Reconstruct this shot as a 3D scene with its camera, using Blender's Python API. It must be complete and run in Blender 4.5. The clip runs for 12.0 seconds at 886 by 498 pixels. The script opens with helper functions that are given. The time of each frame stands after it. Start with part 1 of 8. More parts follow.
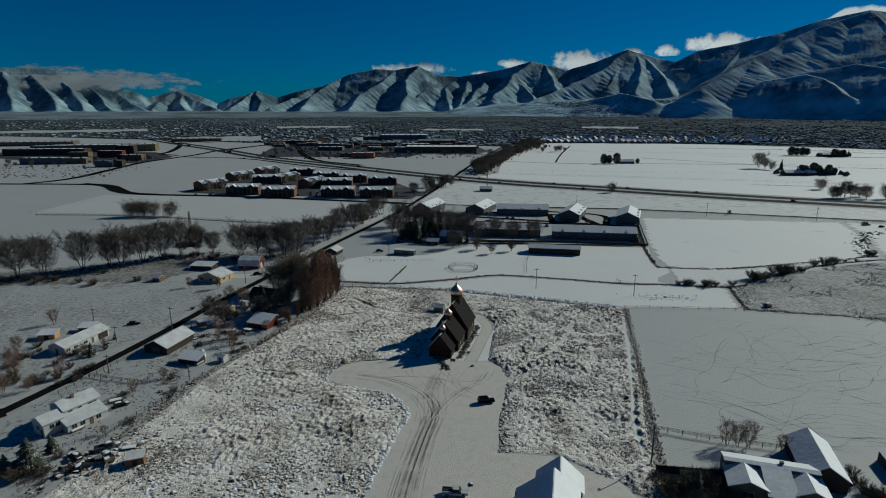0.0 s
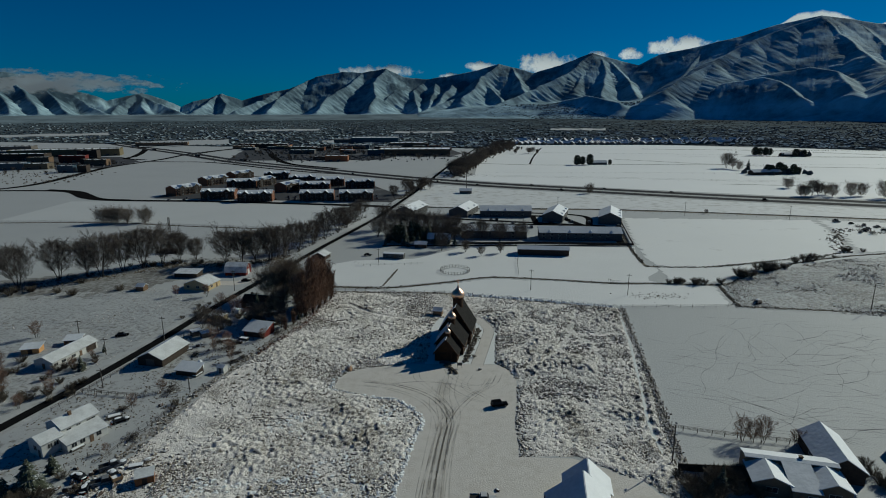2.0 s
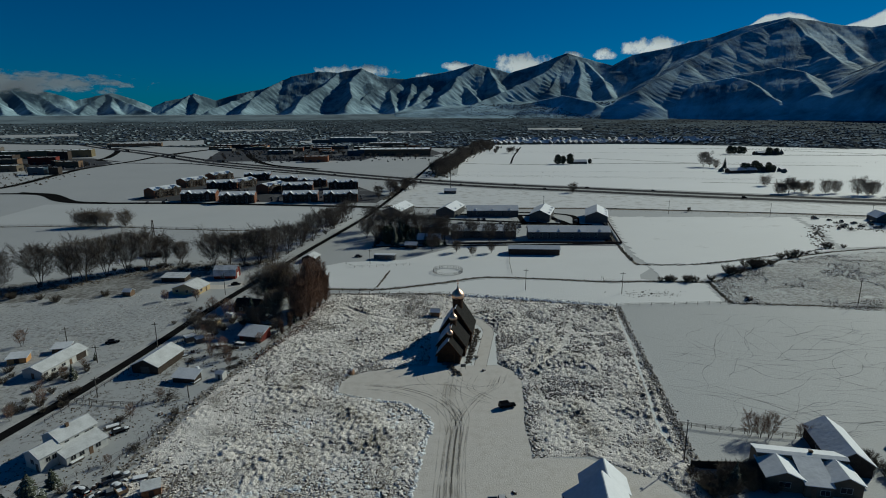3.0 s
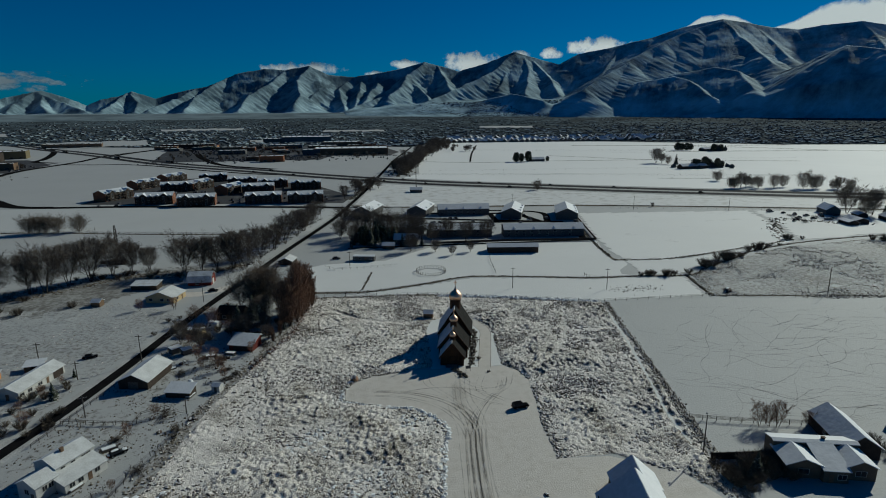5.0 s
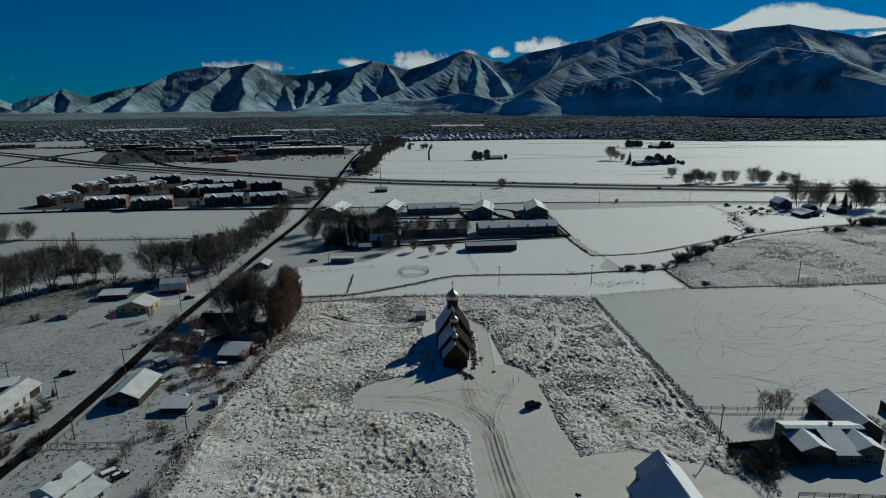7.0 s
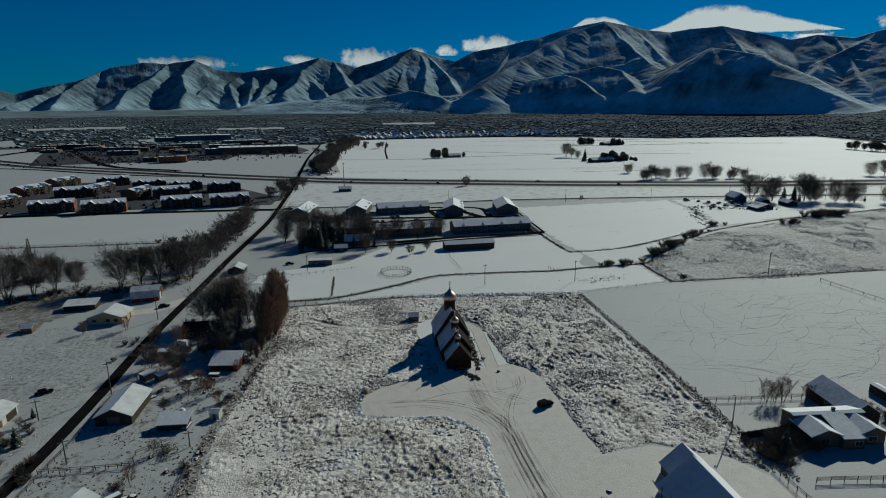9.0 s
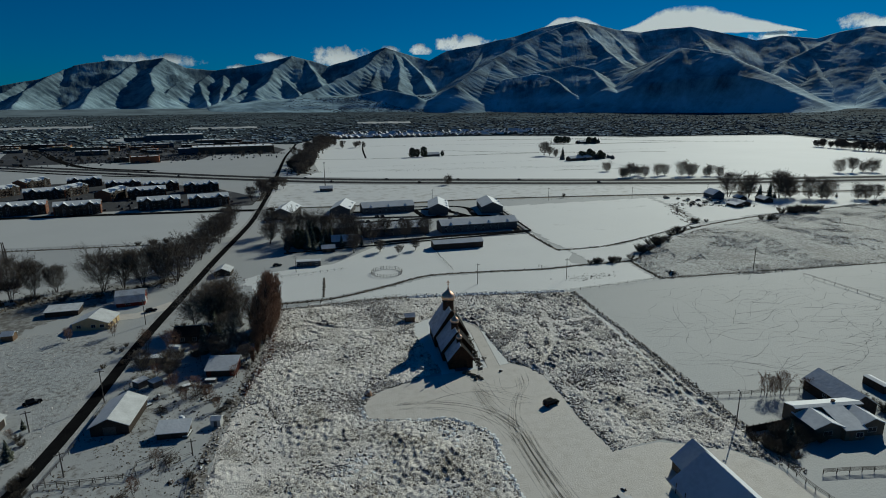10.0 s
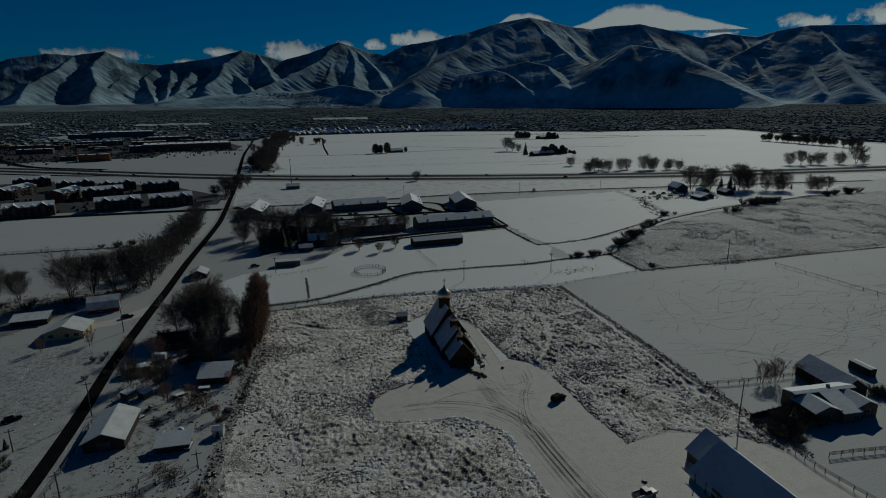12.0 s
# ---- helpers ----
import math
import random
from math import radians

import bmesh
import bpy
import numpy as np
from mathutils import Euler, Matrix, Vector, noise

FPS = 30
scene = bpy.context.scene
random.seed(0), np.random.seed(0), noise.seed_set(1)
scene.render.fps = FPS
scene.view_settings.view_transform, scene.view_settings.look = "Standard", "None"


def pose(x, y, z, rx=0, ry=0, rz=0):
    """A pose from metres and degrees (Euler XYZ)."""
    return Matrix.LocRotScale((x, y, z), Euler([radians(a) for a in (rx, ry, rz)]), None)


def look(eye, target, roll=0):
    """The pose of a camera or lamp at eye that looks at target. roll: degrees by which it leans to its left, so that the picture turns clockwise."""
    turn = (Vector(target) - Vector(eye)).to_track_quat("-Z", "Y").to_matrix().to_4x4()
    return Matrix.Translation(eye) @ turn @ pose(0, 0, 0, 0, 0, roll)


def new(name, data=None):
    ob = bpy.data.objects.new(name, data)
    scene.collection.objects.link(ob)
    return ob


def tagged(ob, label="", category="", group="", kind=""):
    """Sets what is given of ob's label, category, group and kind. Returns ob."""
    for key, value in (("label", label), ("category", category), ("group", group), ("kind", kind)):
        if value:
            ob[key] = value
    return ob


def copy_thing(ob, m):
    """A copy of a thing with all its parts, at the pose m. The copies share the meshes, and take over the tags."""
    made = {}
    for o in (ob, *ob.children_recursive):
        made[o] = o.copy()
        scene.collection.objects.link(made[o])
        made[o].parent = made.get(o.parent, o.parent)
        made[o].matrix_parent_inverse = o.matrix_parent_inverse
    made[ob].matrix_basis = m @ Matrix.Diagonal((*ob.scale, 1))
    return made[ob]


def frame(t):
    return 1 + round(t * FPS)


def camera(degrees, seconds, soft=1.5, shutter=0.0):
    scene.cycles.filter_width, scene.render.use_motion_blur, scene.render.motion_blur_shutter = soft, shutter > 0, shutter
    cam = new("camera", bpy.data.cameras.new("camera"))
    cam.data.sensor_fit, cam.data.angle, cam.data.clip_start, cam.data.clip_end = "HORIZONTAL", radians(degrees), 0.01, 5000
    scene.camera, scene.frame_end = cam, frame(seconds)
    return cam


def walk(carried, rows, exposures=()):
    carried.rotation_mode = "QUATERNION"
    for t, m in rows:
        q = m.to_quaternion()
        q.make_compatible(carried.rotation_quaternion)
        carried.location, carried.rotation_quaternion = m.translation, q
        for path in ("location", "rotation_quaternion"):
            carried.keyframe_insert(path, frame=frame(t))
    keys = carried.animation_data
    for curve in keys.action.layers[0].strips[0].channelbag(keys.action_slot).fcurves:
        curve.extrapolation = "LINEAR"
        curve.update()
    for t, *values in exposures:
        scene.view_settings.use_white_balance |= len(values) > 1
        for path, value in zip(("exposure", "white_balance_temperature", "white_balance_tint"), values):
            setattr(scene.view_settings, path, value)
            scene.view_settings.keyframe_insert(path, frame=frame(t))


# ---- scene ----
cam = camera(76.1, 12.0, soft=1.0)
METRES, EYE, TILT, LEAN, TURN = 90.0, 80.4, -13.8, 0.0, 0.0
ROWS = [
    (0.0, 0.0, 0.0, 0.0, -0.0, 0.0, 0.0),
    (0.5, -0.0248, 0.0044, 0.0003, -0.56, 0.11, 0.18),
    (1.0, -0.0546, 0.0093, 0.001, -1.27, 0.17, 0.4),
    (1.5, -0.0892, 0.016, 0.0019, -2.13, 0.2, 0.65),
    (2.0, -0.1276, 0.0249, 0.0034, -3.11, 0.22, 0.93),
    (2.5, -0.17, 0.0354, 0.0056, -4.22, 0.22, 1.25),
    (3.0, -0.2141, 0.0471, 0.009, -5.4, 0.16, 1.58),
    (5.0, -0.3865, 0.1026, 0.0245, -10.32, -0.2, 2.87),
    (5.5, -0.4283, 0.1189, 0.0285, -11.57, -0.31, 3.19),
    (6.0, -0.4696, 0.1361, 0.0325, -12.8, -0.42, 3.51),
    (6.5, -0.5113, 0.154, 0.0365, -14.05, -0.53, 3.8),
    (7.0, -0.5523, 0.173, 0.0407, -15.3, -0.63, 4.1),
    (9.0, -0.7107, 0.258, 0.0609, -20.36, -1.22, 5.27),
    (9.5, -0.7489, 0.2815, 0.066, -21.64, -1.39, 5.55),
    (10.0, -0.7865, 0.3058, 0.0716, -22.93, -1.57, 5.84),
    (10.5, -0.8234, 0.3311, 0.0774, -24.23, -1.77, 6.13),
    (11.0, -0.859, 0.3565, 0.0834, -25.5, -1.98, 6.42),
    (11.5, -0.8861, 0.3774, 0.0884, -26.56, -2.29, 6.65),
    (12.0, -0.9037, 0.3914, 0.0911, -27.3, -2.46, 6.81),
]
walk(cam, [(t, pose(0, 0, EYE, TILT, LEAN, TURN) @ pose(METRES * x, METRES * y, METRES * z, 90 + pitch, roll, yaw)) for t, x, y, z, yaw, pitch, roll in ROWS],
     [(0.0, -0.22, 6150.0, -4.0), (11.6, -0.22, 6150.0, -4.0), (11.8, -0.49, 6150.0, -4.0), (12.0, -1.36, 6150.0, -4.0)])

# ---- light ----
SUN_AZ, SUN_EL = 57.0, 29.0     # degrees clockwise from +y, and above the horizon
world = bpy.data.worlds.new("winter_sky")
scene.world = world
world.use_nodes = True
wn, wl = world.node_tree.nodes, world.node_tree.links
sky = wn.new("ShaderNodeTexSky")
sky.sky_type, sky.sun_disc = "NISHITA", False
sky.sun_elevation, sky.sun_rotation = radians(SUN_EL), radians(SUN_AZ)
sky.altitude, sky.air_density, sky.dust_density, sky.ozone_density = 3600, 1.3, 2.0, 1.8
tint = wn.new("ShaderNodeMix")
tint.data_type, tint.blend_type = "RGBA", "MULTIPLY"
tint.inputs[0].default_value = 1.0
tint.inputs[7].default_value = (0.03, 0.57, 1.18, 1)
wl.new(sky.outputs[0], tint.inputs[6])
wl.new(tint.outputs[2], wn["Background"].inputs[0])
wn["Background"].inputs[1].default_value = 0.031

sun = new("sun", bpy.data.lights.new("sun", "SUN"))
sun.data.energy, sun.data.angle, sun.data.color = 3.2, radians(0.55), (1.0, 0.945, 0.85)
az, el = radians(SUN_AZ), radians(SUN_EL)
sun_at = Vector((math.sin(az) * math.cos(el), math.cos(az) * math.cos(el), math.sin(el)))
sun.matrix_basis = look(sun_at * 500, (0, 0, 0))

# ---- materials ----
SNOW = (0.86, 0.87, 0.865)
# thin old snow, dulled further to stand in for lens falloff
OLD_DIMMED_SNOW = (0.393, 0.398, 0.39)


def mat(name, c1, c2=None, scale=2.0, rough=0.85, bump=0.3, metal=0.0, snow=None, vary=0.0, fine=8.0, lo=0.35, hi=0.65, island=False, gloss=0.25, snow_tone=SNOW, drifts=0.0):
    """Two colours mixed by a coarse and a fine noise; snow: lies where the surface faces up more than this; vary: brightness from piece to piece."""
    m = bpy.data.materials.new(name)
    m.use_nodes = True
    n, l = m.node_tree.nodes, m.node_tree.links
    b = n["Principled BSDF"]
    b.inputs["Roughness"].default_value, b.inputs["Metallic"].default_value = rough, metal
    b.inputs["Specular IOR Level"].default_value = gloss
    geo = n.new("ShaderNodeNewGeometry")

    def noise_at(s, d=4.0):
        t = n.new("ShaderNodeTexNoise")
        t.inputs["Scale"].default_value, t.inputs["Detail"].default_value = s, d
        l.new(geo.outputs["Position"], t.inputs["Vector"])
        return t.outputs["Fac"]

    def remap(v, a0, a1, b0=0.0, b1=1.0):
        r = n.new("ShaderNodeMapRange")
        for i, x in enumerate((a0, a1, b0, b1)):
            r.inputs[1 + i].default_value = x
        l.new(v, r.inputs[0])
        return r.outputs[0]

    def mix(f, a, c):
        k = n.new("ShaderNodeMix")
        k.data_type = "RGBA"
        for v, i in ((f, 0), (a, 6), (c, 7)):
            if isinstance(v, tuple):
                k.inputs[i].default_value = (*v, 1)
            elif isinstance(v, float):
                k.inputs[i].default_value = v
            else:
                l.new(v, k.inputs[i])
        return k.outputs[2]

    def math_(op, a, c):
        k = n.new("ShaderNodeMath")
        k.operation = op
        for v, i in ((a, 0), (c, 1)):
            if isinstance(v, float):
                k.inputs[i].default_value = v
            else:
                l.new(v, k.inputs[i])
        return k.outputs[0]

    coarse, small = noise_at(scale), noise_at(scale * fine, 5.0)
    f = math_("ADD", math_("MULTIPLY", coarse, 0.6), math_("MULTIPLY", small, 0.4))
    col = mix(remap(f, lo, hi), c1, c2 or tuple(x * 0.75 for x in c1))
    if vary:
        if island:
            rnd = geo.outputs["Random Per Island"]
        else:
            rnd = n.new("ShaderNodeObjectInfo").outputs["Random"]
        hs = n.new("ShaderNodeHueSaturation")
        l.new(remap(rnd, 0.0, 1.0, 1 - vary, 1 + vary), hs.inputs["Value"])
        l.new(col, hs.inputs["Color"])
        col = hs.outputs[0]
    if snow is not None:
        sep = n.new("ShaderNodeSeparateXYZ")
        l.new(geo.outputs["Normal"], sep.inputs[0])
        up = math_("ADD", sep.outputs[2], math_("MULTIPLY", math_("SUBTRACT", small, 0.5), 0.9))
        if drifts:
            up = math_("ADD", up, math_("MULTIPLY", math_("SUBTRACT", noise_at(0.11, 5.0), 0.5), drifts))
        col = mix(remap(up, snow - 0.08, snow + 0.08), col, snow_tone)
    l.new(col, b.inputs["Base Color"])
    if bump:
        bp = n.new("ShaderNodeBump")
        bp.inputs["Strength"].default_value, bp.inputs["Distance"].default_value = bump, 0.6 / scale
        l.new(f, bp.inputs["Height"])
        l.new(bp.outputs[0], b.inputs["Normal"])
    return m


def ground_mat(name, spots, lo, hi, tone=OLD_DIMMED_SNOW, brown=(0.14, 0.13, 0.112), wide=0.02, bump=0.5):
    """Snow with weeds and bare soil that poke through in drifts; spots: size of the spots, per metre."""
    m = bpy.data.materials.new(name)
    m.use_nodes = True
    n, l = m.node_tree.nodes, m.node_tree.links
    b = n["Principled BSDF"]
    b.inputs["Roughness"].default_value = 0.8
    b.inputs["Specular IOR Level"].default_value, b.inputs["IOR"].default_value = 0.5, 1.95
    geo = n.new("ShaderNodeNewGeometry")
    tex = []
    for s, d in ((wide, 3.0), (spots, 6.0), (spots * 7, 3.0)):
        t = n.new("ShaderNodeTexNoise")
        t.inputs["Scale"].default_value, t.inputs["Detail"].default_value = s, d
        t.inputs["Roughness"].default_value = 0.62
        l.new(geo.outputs["Position"], t.inputs["Vector"])
        tex.append(t.outputs["Fac"])
    add = n.new("ShaderNodeMath")
    add.operation = "MULTIPLY_ADD"
    add.inputs[1].default_value = 0.45
    l.new(tex[0], add.inputs[0])
    l.new(tex[1], add.inputs[2])
    r = n.new("ShaderNodeMapRange")
    r.inputs[1].default_value, r.inputs[2].default_value = lo, hi
    l.new(add.outputs[0], r.inputs[0])
    tones = n.new("ShaderNodeMix")
    tones.data_type = "RGBA"
    tones.inputs[6].default_value, tones.inputs[7].default_value = (*(x * 0.86 for x in tone), 1), (*tone, 1)
    l.new(tex[0], tones.inputs[0])
    k = n.new("ShaderNodeMix")
    k.data_type = "RGBA"
    k.inputs[7].default_value = (*brown, 1)
    l.new(tones.outputs[2], k.inputs[6])
    l.new(r.outputs[0], k.inputs[0])
    l.new(k.outputs[2], b.inputs["Base Color"])
    bp = n.new("ShaderNodeBump")
    bp.inputs["Strength"].default_value, bp.inputs["Distance"].default_value = bump, 0.25
    l.new(tex[2], bp.inputs["Height"])
    l.new(bp.outputs[0], b.inputs["Normal"])
    return m


M_GROUND = ground_mat("snow_ground", 0.22, 0.93, 1.12)
# field snow tones; part of their spread stands in for lens falloff
M_BRIGHTFIELD = ground_mat("bright_field_snow", 0.03, 0.97, 1.25, tone=(0.80, 0.80, 0.775), brown=(0.45, 0.44, 0.41), wide=0.008)
M_HAY = ground_mat("hayfield_snow", 0.06, 0.86, 1.14, tone=(0.74, 0.74, 0.71), brown=(0.36, 0.345, 0.31), wide=0.012)
M_MEADOW = ground_mat("meadow_snow", 0.16, 0.92, 1.12, tone=(0.71, 0.71, 0.685), brown=(0.30, 0.28, 0.24), wide=0.03)
M_DULLFIELD = ground_mat("dull_field_snow", 0.10, 0.92, 1.15, tone=(0.50, 0.505, 0.49), brown=(0.30, 0.285, 0.25), wide=0.02)
M_VERGE = ground_mat("verge_snow", 0.12, 0.72, 1.05, tone=(0.66, 0.66, 0.64), brown=(0.25, 0.225, 0.185), wide=0.02)
M_WEEDY = mat("snow_weedy", (0.22, 0.192, 0.15), (0.13, 0.115, 0.092), 0.45, bump=0.6, snow=0.90, fine=7.0, snow_tone=(0.80, 0.745, 0.68), drifts=0.6)
M_SPARSE = ground_mat("snow_sparse", 0.7, 0.61, 0.86, wide=0.03, bump=0.8)
# brown scrub soil, its tone darkened for the shade below the trees
M_SCRUBFLOOR = ground_mat("shaded_scrub_floor", 0.45, 0.58, 0.84, tone=(0.33, 0.33, 0.315), brown=(0.10, 0.09, 0.075), wide=0.06)
M_THICKWEED = mat("snow_thick_weeds", (0.17, 0.155, 0.13), (0.085, 0.08, 0.07), 0.5, bump=0.7, snow=0.89, fine=6.0, snow_tone=(0.80, 0.745, 0.68), drifts=0.5)
M_PASTURE = ground_mat("snow_pasture", 0.7, 0.70, 0.92, tone=tuple(x * 1.06 for x in OLD_DIMMED_SNOW), wide=0.03, bump=0.8)
M_YARD = ground_mat("snow_yard", 0.45, 0.76, 0.92, wide=0.06)
M_LOT = ground_mat("packed_snow", 0.35, 0.70, 1.05, tone=(0.60, 0.555, 0.495), brown=(0.45, 0.405, 0.345), wide=0.07, bump=0.4)
M_HOOF = mat("trodden_snow", (0.48, 0.485, 0.475), (0.40, 0.40, 0.39), 0.8, bump=0.1)
M_ASPHALT = mat("asphalt", (0.008, 0.008, 0.009), (0.015, 0.015, 0.015), 0.3, rough=0.9, bump=0.1, gloss=0.0)
M_HIGHWAY = mat("highway_concrete", (0.034, 0.034, 0.036), (0.02, 0.02, 0.022), 0.05, rough=0.9, bump=0.05, gloss=0.08)
M_SLUSH = mat("slush", (0.48, 0.48, 0.47), (0.32, 0.315, 0.30), 0.25, bump=0.3)
M_ROOFSNOW = mat("roof_snow", (0.86, 0.87, 0.87), (0.76, 0.775, 0.78), 0.3, rough=0.6, bump=0.06)
# thin snow; also carries the shade of slopes turned from the sun
M_ROOFTHINSHADE = mat("thin_shaded_roof_snow", (0.66, 0.68, 0.70), (0.50, 0.52, 0.54), 0.12, bump=0.06, lo=0.40, hi=0.72)
M_FROSTED = mat("snow_dusted_shingle", (0.36, 0.37, 0.38), (0.62, 0.64, 0.66), 0.4, bump=0.1, lo=0.30, hi=0.56)
# old snow, its tone partly dulled in place of lens falloff
M_ROOFWORNDIM = mat("old_dimmed_roof_snow", (0.66, 0.67, 0.66), (0.48, 0.485, 0.475), 0.35, rough=0.7, bump=0.1)
M_SHINGLE = mat("dark_shingle", (0.016, 0.015, 0.015), (0.03, 0.028, 0.026), 1.6, bump=0.4, gloss=0.05)
M_METALROOF = mat("metal_roof", (0.50, 0.53, 0.57), (0.40, 0.43, 0.48), 0.3, rough=0.5, bump=0.05)
M_LOG = mat("stained_log", (0.035, 0.02, 0.012), (0.075, 0.038, 0.02), 1.2, bump=0.5)
M_COPPER = mat("gilded_copper", (0.90, 0.62, 0.44), (0.80, 0.50, 0.33), 1.5, rough=0.40, metal=1.0, bump=0.04)
M_WHITE = mat("white_siding", (0.62, 0.61, 0.57), (0.50, 0.49, 0.46), 1.0, bump=0.2)
M_CREAM = mat("cream_siding", (0.60, 0.46, 0.26), (0.48, 0.36, 0.20), 1.0, bump=0.2)
M_ORANGE = mat("ochre_siding", (0.55, 0.30, 0.12), (0.45, 0.24, 0.10), 1.0, bump=0.2)
M_RUSTWOOD = mat("rust_brown_boards", (0.27, 0.125, 0.055), (0.17, 0.08, 0.04), 1.0, bump=0.3)
M_TAN = mat("tan_siding", (0.15, 0.12, 0.085), (0.11, 0.09, 0.065), 1.0, bump=0.2)
M_GREYSIDE = mat("grey_siding", (0.13, 0.125, 0.118), (0.085, 0.082, 0.08), 1.0, bump=0.2)
M_RED = mat("red_barn_paint", (0.20, 0.032, 0.022), (0.13, 0.025, 0.02), 1.0, bump=0.3)
M_BROWN = mat("weathered_board", (0.22, 0.14, 0.085), (0.13, 0.085, 0.055), 1.4, bump=0.4)
M_DARKWOOD = mat("dark_board", (0.04, 0.03, 0.024), (0.07, 0.052, 0.04), 1.4, bump=0.4)
M_GREYWOOD = mat("grey_wood", (0.16, 0.14, 0.12), (0.09, 0.08, 0.07), 2.0, bump=0.4)
M_BRICK = mat("red_brick", (0.30, 0.115, 0.055), (0.20, 0.08, 0.042), 0.8, bump=0.2)
M_TRIM = mat("pale_trim", (0.55, 0.53, 0.49), None, 1.5, bump=0.1)
M_GLASS = mat("dark_window_glass", (0.02, 0.023, 0.028), (0.03, 0.033, 0.038), 0.5, rough=0.35, bump=0.0, gloss=0.1)
M_BARK = mat("grey_bark", (0.10, 0.083, 0.07), (0.055, 0.046, 0.038), 1.5, bump=0.5)
M_TWIG = mat("bare_twigs", (0.175, 0.145, 0.12), (0.10, 0.083, 0.068), 0.4, bump=0.0, vary=0.25)
M_TANTWIG = mat("tan_twigs", (0.24, 0.19, 0.14), (0.14, 0.11, 0.085), 0.4, bump=0.0, vary=0.25)
M_REDTWIG = mat("russet_twigs", (0.31, 0.19, 0.13), (0.20, 0.125, 0.088), 0.3, bump=0.0, vary=0.25)
M_NEEDLE = mat("conifer_needles", (0.04, 0.05, 0.032), (0.075, 0.08, 0.052), 0.8, bump=0.3, snow=0.98)
M_BUSH = mat("bush_twigs", (0.17, 0.138, 0.10), (0.095, 0.078, 0.058), 0.6, bump=0.2, vary=0.25)
M_TUSSOCK = mat("snowy_tussock", (0.25, 0.21, 0.15), (0.145, 0.122, 0.09), 0.5, bump=0.5, snow=0.80, fine=5.0, snow_tone=(0.81, 0.755, 0.69), drifts=0.5)
M_DRYWEED = mat("dry_weed", (0.13, 0.11, 0.085), (0.07, 0.06, 0.048), 0.6, bump=0.2, vary=0.3)
M_DITCH = mat("ditch_grass", (0.13, 0.105, 0.075), (0.30, 0.28, 0.25), 0.5, bump=0.4, lo=0.48, hi=0.72)
M_UNDERBRUSH = mat("dark_underbrush", (0.10, 0.082, 0.064), (0.055, 0.047, 0.04), 0.5, bump=0.3, vary=0.4, island=True, snow=0.95)
M_LUMP = mat("lumpy_snow", (0.86, 0.87, 0.865), (0.70, 0.705, 0.69), 1.2, bump=0.5)
# far trees and roofs: the blue of distance haze sits in the colour
M_TOWNTREE = mat("hazed_bare_wood", (0.062, 0.075, 0.083), (0.042, 0.051, 0.057), 0.02, bump=0.0, vary=0.3, island=True)
M_TOWNHOUSE = mat("hazed_house", (0.10, 0.105, 0.105), (0.065, 0.07, 0.075), 0.02, bump=0.0, vary=0.5, island=True, snow=0.90, snow_tone=(0.37, 0.455, 0.50))
M_PAINT = mat("dark_car_paint", (0.004, 0.004, 0.005), None, 1.0, rough=0.55, bump=0.0, gloss=0.02)
M_PAINTW = mat("white_car_paint", (0.55, 0.55, 0.55), None, 1.0, rough=0.3, bump=0.0)
M_PAINTG = mat("faded_car_paint", (0.22, 0.25, 0.28), (0.15, 0.14, 0.13), 1.0, rough=0.5, bump=0.1)
M_TYRE = mat("tyre_rubber", (0.018, 0.018, 0.018), None, 3.0, bump=0.1)
M_STEEL = mat("galvanised_steel", (0.30, 0.31, 0.32), None, 2.0, rough=0.65, metal=0.4, bump=0.1)
M_LAMP = mat("lamp_lens", (0.5, 0.12, 0.08), None, 3.0, rough=0.2, bump=0.0)


# ---- building blocks of meshes ----
def bm_box(bm, x0, x1, y0, y1, z0, z1, m=None):
    vs = [bm.verts.new((x, y, z)) for z in (z0, z1) for x, y in ((x0, y0), (x1, y0), (x1, y1), (x0, y1))]
    for f in ((3, 2, 1, 0), (4, 5, 6, 7), (0, 1, 5, 4), (1, 2, 6, 5), (2, 3, 7, 6), (3, 0, 4, 7)):
        bm.faces.new([vs[i] for i in f])
    if m is not None:
        bmesh.ops.transform(bm, matrix=m, verts=vs)
    return vs


def bm_tube(bm, a, b, ra, rb, sides=5, cap=True):
    a, b = Vector(a), Vector(b)
    d = (b - a).normalized()
    u = d.orthogonal().normalized()
    v = d.cross(u)
    r0 = [bm.verts.new(a + (u * math.cos(6.2832 * i / sides) + v * math.sin(6.2832 * i / sides)) * ra) for i in range(sides)]
    r1 = [bm.verts.new(b + (u * math.cos(6.2832 * i / sides) + v * math.sin(6.2832 * i / sides)) * rb) for i in range(sides)]
    for i in range(sides):
        j = (i + 1) % sides
        bm.faces.new((r0[i], r0[j], r1[j], r1[i]))
    if cap:
        bm.faces.new(r1)
        bm.faces.new(r0[::-1])


def bm_lathe(bm, profile, sides=16, at=(0, 0, 0)):
    rings = []
    for r, z in profile:
        rings.append([bm.verts.new((at[0] + r * math.cos(6.2832 * i / sides), at[1] + r * math.sin(6.2832 * i / sides), at[2] + z)) for i in range(sides)])
    for p, q in zip(rings, rings[1:]):
        for i in range(sides):
            j = (i + 1) % sides
            bm.faces.new((p[i], p[j], q[j], q[i]))
    bm.faces.new(rings[0][::-1])
    bm.faces.new(rings[-1])


